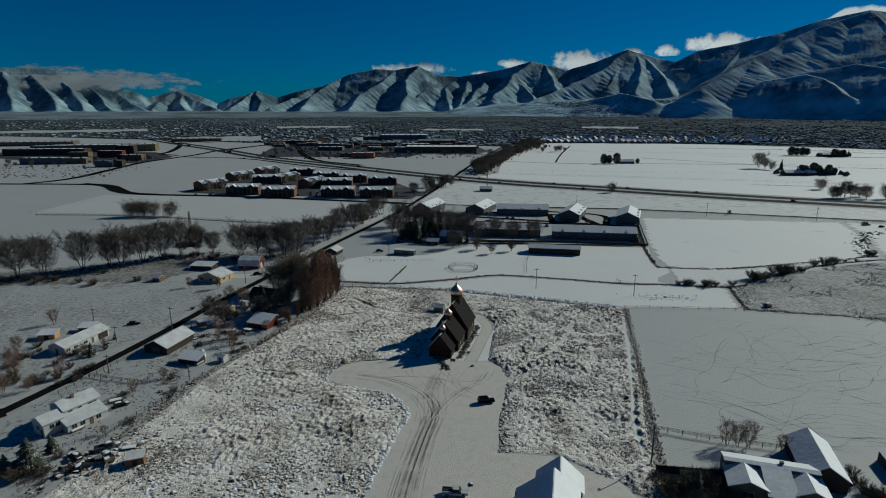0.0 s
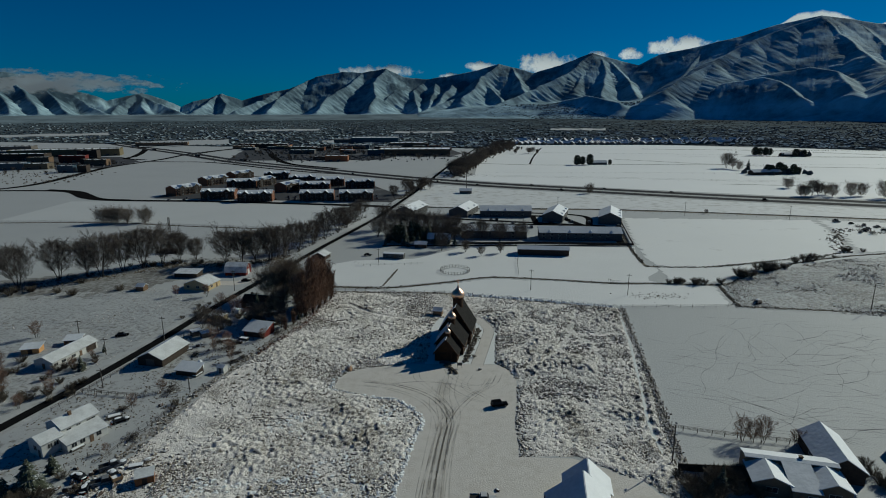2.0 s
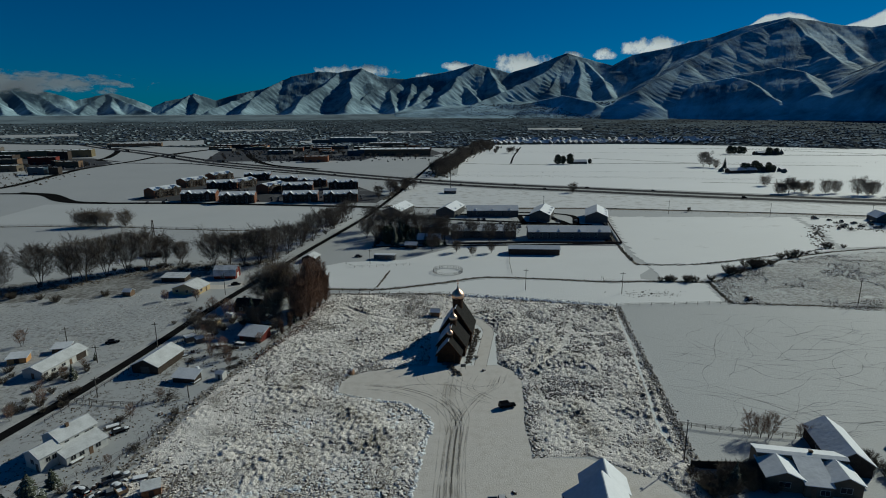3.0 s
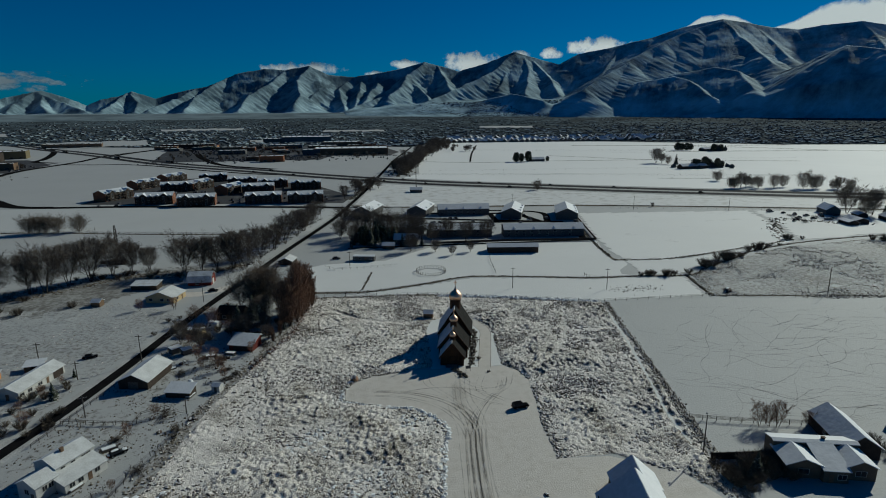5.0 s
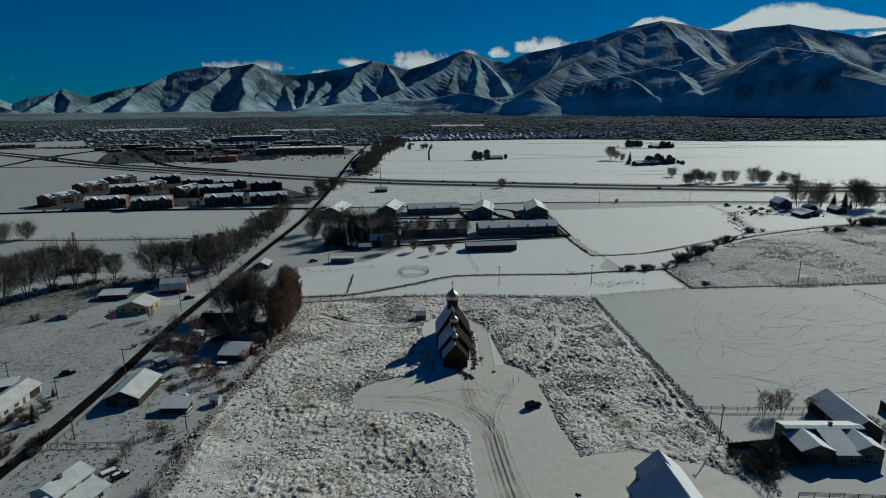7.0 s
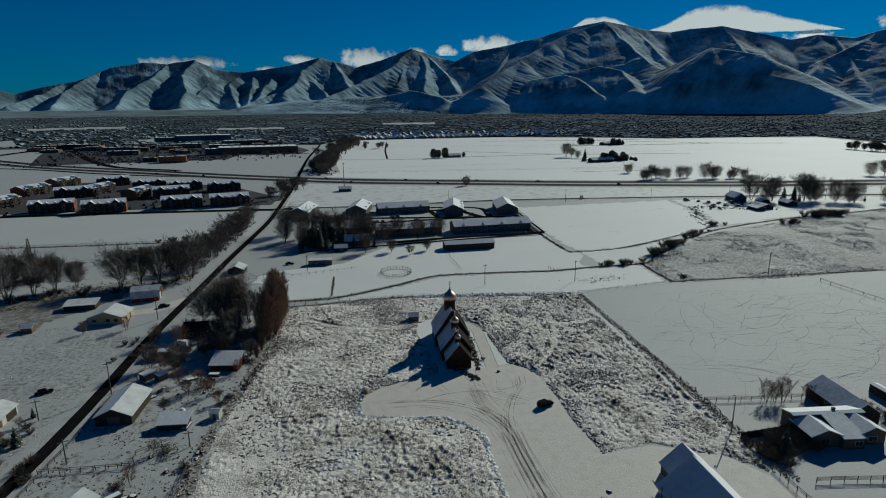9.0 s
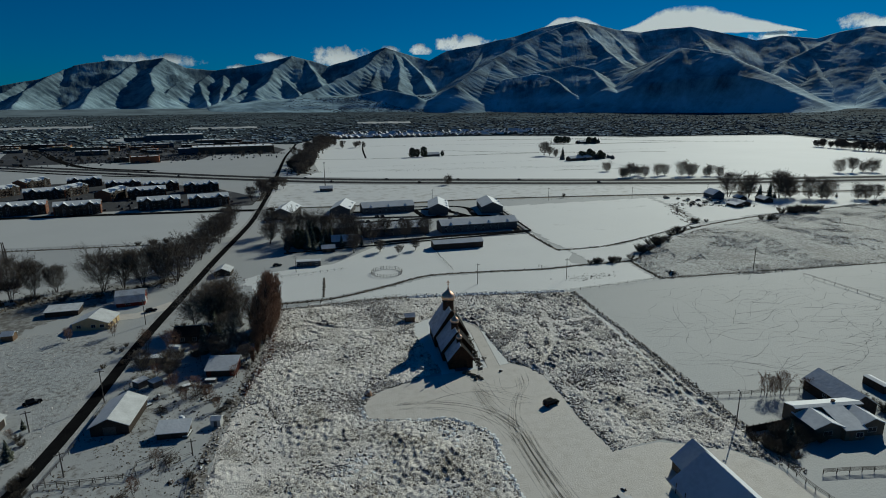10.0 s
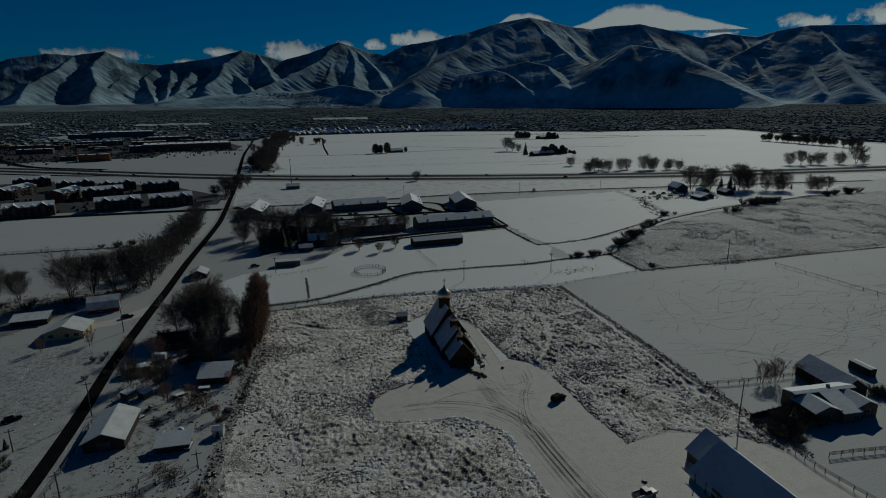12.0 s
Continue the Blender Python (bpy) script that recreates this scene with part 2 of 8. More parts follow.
def mesh_of(name, bm, material, smooth=False):
    me = bpy.data.meshes.new(name)
    bm.normal_update()
    bm.to_mesh(me)
    bm.free()
    me.materials.append(material)
    if smooth:
        me.polygons.foreach_set("use_smooth", [True] * len(me.polygons))
    return me


def part(name, bm, material, parent, label="", smooth=False):
    ob = new(name, mesh_of(name, bm, material, smooth))
    ob.parent = parent
    return tagged(ob, label)


def piece(name, me, parent, m):
    ob = new(name, me)
    ob.parent = parent
    ob.matrix_basis = m
    return ob


def root(name, m, label, category, group="", kind=""):
    ob = new(name)
    ob.empty_display_size = 0.5
    ob.matrix_basis = m
    return tagged(ob, label, category, group, kind)


def one(name, bm, material, label, category, group="", kind="", m=None, smooth=False):
    ob = new(name, mesh_of(name, bm, material, smooth))
    if m is not None:
        ob.matrix_basis = m
    return tagged(ob, label, category, group, kind)


def from_arrays(name, verts, faces, material, smooth=False):
    me = bpy.data.meshes.new(name)
    me.from_pydata(verts.tolist() if hasattr(verts, "tolist") else verts, [], faces.tolist() if hasattr(faces, "tolist") else faces)
    me.materials.append(material)
    if smooth:
        me.polygons.foreach_set("use_smooth", [True] * len(me.polygons))
    return me


def smooth_line(pts, step=6.0):
    """A curve through the points, at even steps."""
    p = [Vector((*q, 0)) if len(q) == 2 else Vector(q) for q in pts]
    p = [p[0] * 2 - p[1]] + p + [p[-1] * 2 - p[-2]]
    out = []
    for a, b, c, d in zip(p, p[1:], p[2:], p[3:]):
        n = max(1, int((c - b).length / step))
        for i in range(n):
            t = i / n
            out.append(0.5 * (2 * b + (c - a) * t + (2 * a - 5 * b + 4 * c - d) * t * t + (3 * b - a - 3 * c + d) * t ** 3))
    out.append(p[-2])
    return out


def ribbon_bm(bm, pts, width, z, step=6.0, wobble=0.0):
    line = smooth_line(pts, step)
    prev = None
    for i, q in enumerate(line):
        d = (line[min(i + 1, len(line) - 1)] - line[max(i - 1, 0)]).normalized()
        s = Vector((-d.y, d.x, 0))
        w = width / 2 * (1 + wobble * (random.random() - 0.5))
        zz = hill(q.x, q.y) + z
        cur = [bm.verts.new((q.x + s.x * w, q.y + s.y * w, zz)), bm.verts.new((q.x - s.x * w, q.y - s.y * w, zz))]
        if prev:
            bm.faces.new((prev[0], prev[1], cur[1], cur[0]))
        prev = cur


def inside(poly, x, y):
    x, y = np.asarray(x, float), np.asarray(y, float)
    hit = np.zeros(x.shape, bool)
    for (x0, y0), (x1, y1) in zip(poly, poly[1:] + poly[:1]):
        if y0 != y1:
            hit ^= ((y0 > y) != (y1 > y)) & (x < (x1 - x0) * (y - y0) / (y1 - y0) + x0)
    return hit


# ---- the lie of the land: level, and bent up towards the mountains to fit the camera's view ----
FLAT = 2000.0


def hill(x, y):
    r = math.hypot(x, y)
    z = 0.0
    if r > FLAT:
        z = 80.4 * (min(r, 3850.0) / FLAT - 1) ** 2
    k = ((x - 230) / 130) ** 2 + ((y - 262) / 42) ** 2
    return z + (3.0 * (1 - k) ** 2 if k < 1 else 0.0)


def far_place(bearing, d):
    """A place d metres off, drawn closer beyond FLAT, and the scale of things there."""
    r = d if d < FLAT else 2 * FLAT - FLAT * FLAT / d
    x, y = math.sin(bearing) * r, math.cos(bearing) * r
    return x, y, hill(x, y), r / d


def ground_sheet():
    radii = [0.0]
    while radii[-1] < 4850:
        radii.append(radii[-1] + max(12.0, radii[-1] * 0.035))
    angles = np.arange(0, 360, 1.5)
    verts, faces = [], []
    for r in radii:
        for a in angles:
            x, y = math.sin(math.radians(a)) * r, math.cos(math.radians(a)) * r
            verts.append((x, y, hill(x, y)))
    n = len(angles)
    for i in range(len(radii) - 1):
        for j in range(n):
            k = (j + 1) % n
            faces.append((i * n + j, (i + 1) * n + j, (i + 1) * n + k, i * n + k))
    ob = new("ground", from_arrays("ground", verts, faces, M_GROUND, True))
    tagged(ob, "flat snow-covered valley floor with farm fields", "ground", kind="structure")


ground_sheet()


# ---- mountains ----
MID = (-34.0, 12.0)
# skyline: bearing and elevation in degrees, west and east of the middle
SKY_WEST = [(-180, 1.5), (-80, 2.6), (-50, 3.4), (-36.8, 3.3), (-34.6, 3.3), (-33.1, 3.2), (-31.2, 3.0), (-29.3, 2.1), (-27.2, 1.5), (-26.5, 1.1),
            (-25, 1.5), (-23.7, 1.8), (-22.5, 1.4), (-20.7, 0.6), (-19.6, 1.1), (-18.3, 1.4), (-17.2, 1.8), (-15.5, 1.2), (-13.4, 1.8), (-11.1, 2.3),
            (-8.6, 3.4), (-6.1, 3.9), (-4.2, 3.8), (-2.1, 4.2), (-0.1, 3.4), (2, 3.2), (4.7, 3.6), (6.9, 4), (9.0, 4.6)]
SKY_EAST = [(12.3, 3.7), (14.5, 4.3), (17.6, 5.4), (19.9, 4.7), (21.8, 4.2), (23.6, 5.1), (26.6, 5.6), (29.6, 6.2), (32.4, 7), (35.6, 7.5), (37.4, 7.1), (39.3, 6.6),
            (41.4, 6.3), (43, 6.5), (45.5, 6.6), (48.3, 5.9), (50.9, 5.2), (52.6, 5.5), (55.1, 5.1), (56.6, 5.5), (58.8, 5.8), (62, 5.6), (70, 5.0), (85, 4.5), (110, 3.5), (180, 1.5)]
# spurs that leave the skyline and come down towards the valley
SPURS_WEST = [[(-36.4, 3.0), (-36.2, 1.9), (-36.1, 0.2)], [(-34.7, 2.8), (-33.4, 1.3), (-33.2, 0)], [(-32.5, 2.3), (-31.5, 0.9), (-31.3, 0)],
              [(-30.8, 2.2), (-29.9, 0.9), (-29.3, 0)], [(-29.1, 1.7), (-27.9, 0.8), (-26.7, 0)], [(-24.0, 1.7), (-22.7, 1.0), (-20.7, 0.1)],
              [(-24.3, 1.6), (-25.7, 0.8), (-26.3, 0)], [(-23.6, 1.4), (-23.9, 0.7), (-23.5, 0)], [(-17.6, 1.7), (-18.6, 0.9), (-19.7, 0.2)],
              [(-17.3, 1.6), (-16.9, 0.9), (-17.2, 0.1)], [(-12.1, 2.1), (-13.5, 1.3), (-16.1, 0.3)]]
SPURS_MID = [[(-9.4, 3.1), (-12.0, 1.6), (-13.3, 0.1)], [(-4.2, 3.8), (-5.7, 2.6), (-7.6, 1.5), (-8.8, 0.1)], [(-2.1, 4.1), (-3.3, 2.9), (-3.0, 1.7), (-3.7, 0.6)],
             [(-0.6, 2.3), (-1.5, 1.8), (-2.5, 0.8)], [(1.5, 2.8), (0.7, 2.2), (0.8, 1.3), (1.2, 0.2)], [(2.8, 2.8), (2.5, 1.8), (2.1, 0.3)], [(4.4, 2.7), (3.7, 1.8), (2.8, 0.6)],
             [(9.0, 4.5), (7.4, 3.5), (6.3, 2.1), (5.3, 1.4)], [(7.4, 3.5), (8.3, 2.3), (9.2, 1.3), (9.4, 0.5)], [(6.0, 1.8), (6.9, 1.1), (7.6, 0.5)], [(6.0, 1.8), (3.1, 0.8), (1.4, 0)],
             [(10.2, 4.2), (11.1, 2.8), (11.8, 1.4)]]
SPURS_EAST = [[(17.6, 5.3), (15.3, 3.6), (12.1, 2.1), (8.6, 0.6)], [(18.5, 4.9), (19.0, 3.9), (18.7, 1.6)], [(19.3, 4.6), (20.9, 3.1), (21.9, 1.4)],
              [(35.6, 7.4), (33.7, 6.9), (30.8, 5.9), (28.0, 4.3), (24.2, 2.0)], [(35.7, 7.4), (37.0, 6.1), (38.9, 4.5), (39.8, 3.8)],
              [(34.1, 6.8), (35.7, 5.4), (36.2, 4.3)], [(32.4, 5.5), (32.7, 4.5), (32.3, 3.2)], [(27, 5.0), (25.5, 3.0), (23, 1.0)], [(45.5, 6.5), (46.5, 5.6), (47.2, 4.6)],
              [(56.6, 5.4), (56.0, 4.9), (53.3, 3.6), (52.5, 2.4)], [(56.1, 5.1), (56.8, 4.4), (59.2, 2.6), (60.2, 0.6)], [(59.6, 5.4), (60.9, 3.8), (62.3, 1.2)]]
SPURS_MINOR = [[(36.5, 7.0), (37.8, 5.5), (38.6, 4.4)], [(38.4, 6.6), (39.8, 5.3), (40.8, 4.2)], [(33.0, 6.7), (34.2, 5.2), (34.9, 4.0)], [(31, 6.2), (31.6, 4.8), (31.0, 3.4)], [(29.4, 5.9), (29.9, 4.4), (29.2, 3.0)],
               [(25.4, 5.2), (26.0, 3.6), (25.4, 2.0)], [(21.4, 4.2), (22.6, 2.8), (23.2, 1.4)], [(43.6, 6.4), (44.4, 5.5), (44.8, 4.8)], [(41.0, 6.2), (41.9, 5.3), (42.4, 4.4)], [(16.4, 4.9), (16.9, 3.6), (16.2, 2.2)],
               [(50.9, 5.1), (51.6, 4.2), (51.9, 3.2)], [(53.8, 5.2), (54.9, 3.8), (55.6, 2.2)]]
# foothills that stand before the range, each with its distance
FOOTHILLS = [(3720, [(14.9, 0.9), (17.3, 1.6), (20.5, 0.9)]), (3740, [(27.3, 1.7), (29.1, 2.5), (32.1, 2.9)]), (3740, [(32.1, 2.9), (33.3, 2.6), (35.1, 1.4)]),
             (3850, [(31.8, 3.0), (35.4, 3.6), (37.2, 3.2), (38.5, 1.9)]), (3700, [(35.3, 2.3), (36.4, 1.8), (37.5, 0.9)]),
             (3830, [(37.4, 1.5), (40.0, 2.8), (43.0, 4.1), (44.9, 4.9), (47.4, 4.4), (48.9, 4.1)]), (3830, [(43.0, 4.1), (44.9, 3.3), (46.5, 2.4), (47.9, 0.8)]),
             (3700, [(41.6, 2.5), (42.5, 2.9), (43.3, 2.1), (43.9, 1.1)]), (3830, [(48.9, 4.1), (50.8, 2.9), (52.7, 1.7), (54.6, 0.4)])]


def mountains():
    # distance haze is painted into the blue-grey scrub and snow colours
    m_hazed_rock = mat("hazed_scrub_and_snow", (0.125, 0.182, 0.215), (0.082, 0.13, 0.157), 0.006, bump=0.0, fine=7.0)
    n, l = m_hazed_rock.node_tree.nodes, m_hazed_rock.node_tree.links
    base = n["Principled BSDF"].inputs["Base Color"].links[0].from_socket
    uv = n.new("ShaderNodeUVMap")
    geo = n.new("ShaderNodeNewGeometry")
    total = None
    # snow lies in streaks that run down the slopes, and in broad drifts
    for vec, sc, d in ((uv.outputs[0], 1.1, 3.5), (geo.outputs["Position"], 0.005, 6.0)):
        t = n.new("ShaderNodeTexNoise")
        t.inputs["Scale"].default_value, t.inputs["Detail"].default_value = sc, d
        t.inputs["Roughness"].default_value = 0.66
        l.new(vec, t.inputs["Vector"])
        if total is None:
            k = n.new("ShaderNodeMath")
            k.operation = "MULTIPLY_ADD"
            k.inputs[1].default_value, k.inputs[2].default_value = 0.4, 0.3
            l.new(t.outputs["Fac"], k.inputs[0])
            total = k.outputs[0]
        else:
            k = n.new("ShaderNodeMath")
            k.operation = "ADD"
            l.new(total, k.inputs[0])
            l.new(t.outputs["Fac"], k.inputs[1])
            total = k.outputs[0]
    # scrub shows through; cover paints the sunlit west darker, the shaded east lighter
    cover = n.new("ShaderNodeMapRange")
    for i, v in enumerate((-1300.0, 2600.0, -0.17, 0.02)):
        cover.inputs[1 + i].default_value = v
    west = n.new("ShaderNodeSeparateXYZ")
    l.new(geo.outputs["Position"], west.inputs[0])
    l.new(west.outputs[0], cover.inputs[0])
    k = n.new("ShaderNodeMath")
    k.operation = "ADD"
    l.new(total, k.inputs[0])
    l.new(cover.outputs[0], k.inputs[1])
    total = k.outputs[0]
    # open snowfields lie on the gentle apron at the foot
    low = n.new("ShaderNodeMapRange")
    for i, v in enumerate((110.0, 170.0, 0.12, 0.0)):
        low.inputs[1 + i].default_value = v
    l.new(west.outputs[2], low.inputs[0])
    k = n.new("ShaderNodeMath")
    k.operation = "ADD"
    l.new(total, k.inputs[0])
    l.new(low.outputs[0], k.inputs[1])
    total = k.outputs[0]
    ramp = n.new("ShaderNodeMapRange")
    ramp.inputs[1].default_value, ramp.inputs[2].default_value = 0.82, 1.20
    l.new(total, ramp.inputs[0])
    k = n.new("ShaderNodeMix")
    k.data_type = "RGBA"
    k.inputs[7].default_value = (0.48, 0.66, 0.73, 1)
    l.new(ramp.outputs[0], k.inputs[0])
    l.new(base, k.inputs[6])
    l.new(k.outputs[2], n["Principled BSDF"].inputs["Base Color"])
    n["Principled BSDF"].inputs["Specular IOR Level"].default_value = 0.05
    rill = n.new("ShaderNodeTexNoise")
    rill.inputs["Scale"].default_value, rill.inputs["Detail"].default_value, rill.inputs["Roughness"].default_value = 1.8, 3.5, 0.55
    l.new(uv.outputs[0], rill.inputs["Vector"])
    relief = n.new("ShaderNodeBump")
    relief.inputs["Strength"].default_value, relief.inputs["Distance"].default_value = 0.25, 14.0
    l.new(rill.outputs["Fac"], relief.inputs["Height"])
    l.new(relief.outputs[0], n["Principled BSDF"].inputs["Normal"])
    fine = np.concatenate([np.arange(-180, -45, 1.5), np.arange(-45, 75, 0.1), np.arange(75, 180.1, 1.5)])
    radii = np.linspace(3260, 4900, 200)
    A, R = np.meshgrid(fine, radii, indexing="ij")
    X, Y = MID[0] + np.sin(np.radians(A)) * R, MID[1] + np.cos(np.radians(A)) * R
    broken = np.array([[noise.fractal(Vector((x * 0.011, y * 0.011, 6.0)), 0.8, 2.1, 4) for x, y in zip(u, v)] for u, v in zip(X, Y)])
    bend = np.array([[noise.noise(Vector((x * 0.006, y * 0.006, 2.0))) for x, y in zip(u, v)] for u, v in zip(X, Y)])
    ribbed = np.array([[noise.ridged_multi_fractal(Vector((x * 0.008, y * 0.008, 9.0)), 0.9, 2.1, 5, 1.0, 2.0) for x, y in zip(u, v)] for u, v in zip(X, Y)])
    ribbed = ribbed - ribbed.mean()
    # the eastern massif is smoother
    rugged = np.interp(A, [10, 24], [1.0, 0.0])
    XW, YW = X + 16 * bend + 4 * broken, Y + 16 * np.roll(bend, 37, 0)
    base = 80.4 * (np.minimum(R, 3850) / FLAT - 1) ** 2
    # a fan of gravel slopes before the middle of the range
    fan = np.clip((R - 3380) / 330, 0, 1) ** 1.3 * np.clip(1 - ((A - 22) / 21) ** 2, 0, 1) ** 0.6
    base = base + fan * (78 + 14 * bend)
    C1 = 4660.0
    steep = np.interp(A, [8, 26], [0.65, 0.52])

    def zigzag(seed, step):
        """Ribs and gullies with straight sides along a ridge, 0 on a rib and 1 in a gully."""
        rnd = random.Random(seed)
        at, val = [-4000.0], [0.0]
        while at[-1] < 8000:
            at.append(at[-1] + step * rnd.uniform(0.5, 1.5))
            val.append(rnd.uniform(0.5, 1.0) if len(val) % 2 else rnd.uniform(0, 0.3))
        return np.array(at), np.array(val)

    def corner(b, e, r):
        return MID[0] + math.sin(radians(b)) * r, MID[1] + math.cos(radians(b)) * r, 80.4 + r * math.tan(radians(e))

    lines = []
    sb, se = zip(*(SKY_WEST + SKY_EAST))
    bearings = sorted(set(np.arange(-180, 181, 3.0)) | set(sb))
    lines.append([corner(b, float(np.interp(b, sb, se)), C1) for b in bearings])
    for group in (SPURS_WEST, SPURS_MID, SPURS_EAST, SPURS_MINOR):
        for spur in group:
            e0 = float(np.interp(spur[0][0], sb, se))
            r, last, pts = C1, e0, []
            for b, e in spur:
                r -= max(0, last - e) * 79.0 / 0.40
                last = e
                pts.append(corner(b, e, max(r, 3620)))
            lines.append(pts)
    for r, crest in FOOTHILLS:
        pts, last = [], crest[0][1]
        for b, e in crest:
            if e < last:
                r -= (last - e) * 72.0 / 0.40
            last = e
            pts.append(corner(b, e, max(r, 3480)))
        lines.append(pts)
    TOP = np.full(A.shape, -500.0)
    US, UD = np.zeros(A.shape), np.zeros(A.shape)
    for i, pts in enumerate(lines):
        k1, v1 = zigzag(i, 58.0)
        k2, v2 = zigzag(i + 500, 21.0)
        run = 0.0
        for p, q in zip(pts, pts[1:]):
            mid = math.degrees(math.atan2((p[0] + q[0]) / 2 - MID[0], (p[1] + q[1]) / 2 - MID[1]))
            i0, i1 = np.searchsorted(fine, (mid - 17, mid + 17))
            x, y = XW[i0:i1], YW[i0:i1]
            dx, dy = q[0] - p[0], q[1] - p[1]
            long = max(math.hypot(dx, dy), 1e-6)
            s = ((x - p[0]) * dx + (y - p[1]) * dy) / long
            sc = np.clip(s, 0, long)
            d = np.hypot(x - p[0] - dx / long * sc, y - p[1] - dy / long * sc)
            drop = steep[i0:i1] * d
            along = run + s
            h = p[2] + (q[2] - p[2]) * sc / long - drop
            cut = 0.22 + 0.78 * rugged[i0:i1]
            h = h - cut * (np.minimum(0.26 * drop, 20) * np.interp(along, k1, v1) + np.minimum(0.28 * drop, 13) * np.interp(along + 0.15 * d, k2, v2))
            win = h > TOP[i0:i1]
            TOP[i0:i1][win] = h[win]
            US[i0:i1][win] = (along + 700 * i)[win]
            UD[i0:i1][win] = d[win]
            run += long
    H = TOP - base
    H = 0.5 * (H + np.sqrt(H * H + 20.0 ** 2)) - 4
    H = H + (broken * (1.0 + 2.5 * rugged) + np.clip(ribbed, -0.8, 1.2) * (0.8 + 5.0 * rugged)) * np.clip(H / 60, 0, 1) * np.clip(np.abs(R - C1) / 60, 0.1, 1)
    Z = base - 8 + 8 * np.clip((R - 3560) / 60 + 1.5 * fan, 0, 1) + H * np.clip((R - 3280) / 200, 0, 1)
    verts = np.stack([X, Y, Z], -1)
    n0, n1 = verts.shape[:2]
    idx = np.arange(n0 * n1).reshape(n0, n1)
    faces = np.stack([idx[:-1, :-1], idx[:-1, 1:], idx[1:, 1:], idx[1:, :-1]], -1).reshape(-1, 4)
    faces = faces[:, ::-1]
    me = from_arrays("mountain_range", verts.reshape(-1, 3), faces, m_hazed_rock, True)
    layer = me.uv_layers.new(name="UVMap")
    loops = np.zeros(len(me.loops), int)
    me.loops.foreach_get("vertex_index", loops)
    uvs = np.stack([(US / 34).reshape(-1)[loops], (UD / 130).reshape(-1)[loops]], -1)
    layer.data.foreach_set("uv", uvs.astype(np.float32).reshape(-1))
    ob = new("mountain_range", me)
    tagged(ob, "snow-dusted mountain range with scrub and gullies, tinted blue for haze", "mountains", kind="structure")
    # places on the gravel fan for the last houses and trees of the town
    rnd = random.Random(55)
    ii, jj = np.nonzero((fan > 0.06) & (A > 7 + 9 * np.abs(bend) + 6 * np.random.default_rng(3).random(A.shape)) & (R < 3760) & (TOP < base + 4))
    return [tuple(verts[ii[k], jj[k]]) for k in (rnd.randrange(len(ii)) for _ in range(2600))]


FAN = mountains()


def cloud_mat():
    m = bpy.data.materials.new("cloud_vapour")
    m.use_nodes = True
    n, l = m.node_tree.nodes, m.node_tree.links
    for x in list(n):
        if x.type == "BSDF_PRINCIPLED":
            n.remove(x)
    uv = n.new("ShaderNodeUVMap")
    geo = n.new("ShaderNodeNewGeometry")
    t = n.new("ShaderNodeTexNoise")
    t.inputs["Scale"].default_value, t.inputs["Detail"].default_value = 0.009, 9.0
    t.inputs["Roughness"].default_value = 0.58
    l.new(geo.outputs["Position"], t.inputs["Vector"])
    sep = n.new("ShaderNodeSeparateXYZ")
    l.new(uv.outputs[0], sep.inputs[0])

    def calc(op, a, c=0.0):
        k = n.new("ShaderNodeMath")
        k.operation = op
        for v, i in ((a, 0), (c, 1)):
            if isinstance(v, float):
                k.inputs[i].default_value = v
            else:
                l.new(v, k.inputs[i])
        return k.outputs[0]

    u = calc("MULTIPLY", calc("SUBTRACT", sep.outputs[0], 0.5), 2.0)
    v = calc("MULTIPLY", calc("SUBTRACT", sep.outputs[1], 0.38), 1.7)
    rr = calc("ADD", calc("MULTIPLY", u, u), calc("MULTIPLY", v, v))
    dens = calc("SUBTRACT", calc("ADD", calc("MULTIPLY", t.outputs["Fac"], 2.2), -0.55), rr)
    r = n.new("ShaderNodeMapRange")
    r.interpolation_type = "SMOOTHSTEP"
    r.inputs[1].default_value, r.inputs[2].default_value = -0.05, 0.5
    r.inputs[4].default_value = 0.96
    l.new(dens, r.inputs[0])
    tr, df, tl, mx, mx2 = (n.new("ShaderNode" + k) for k in ("BsdfTransparent", "BsdfDiffuse", "BsdfTranslucent", "MixShader", "MixShader"))
    df.inputs[0].default_value = tl.inputs[0].default_value = (0.9, 0.9, 0.9, 1)
    mx2.inputs[0].default_value = 0.75
    l.new(df.outputs[0], mx2.inputs[1])
    l.new(tl.outputs[0], mx2.inputs[2])
    l.new(r.outputs[0], mx.inputs[0])
    l.new(tr.outputs[0], mx.inputs[1])
    l.new(mx2.outputs[0], mx.inputs[2])
    l.new(mx.outputs[0], n["Material Output"].inputs["Surface"])
    return m


M_CLOUD = cloud_mat()


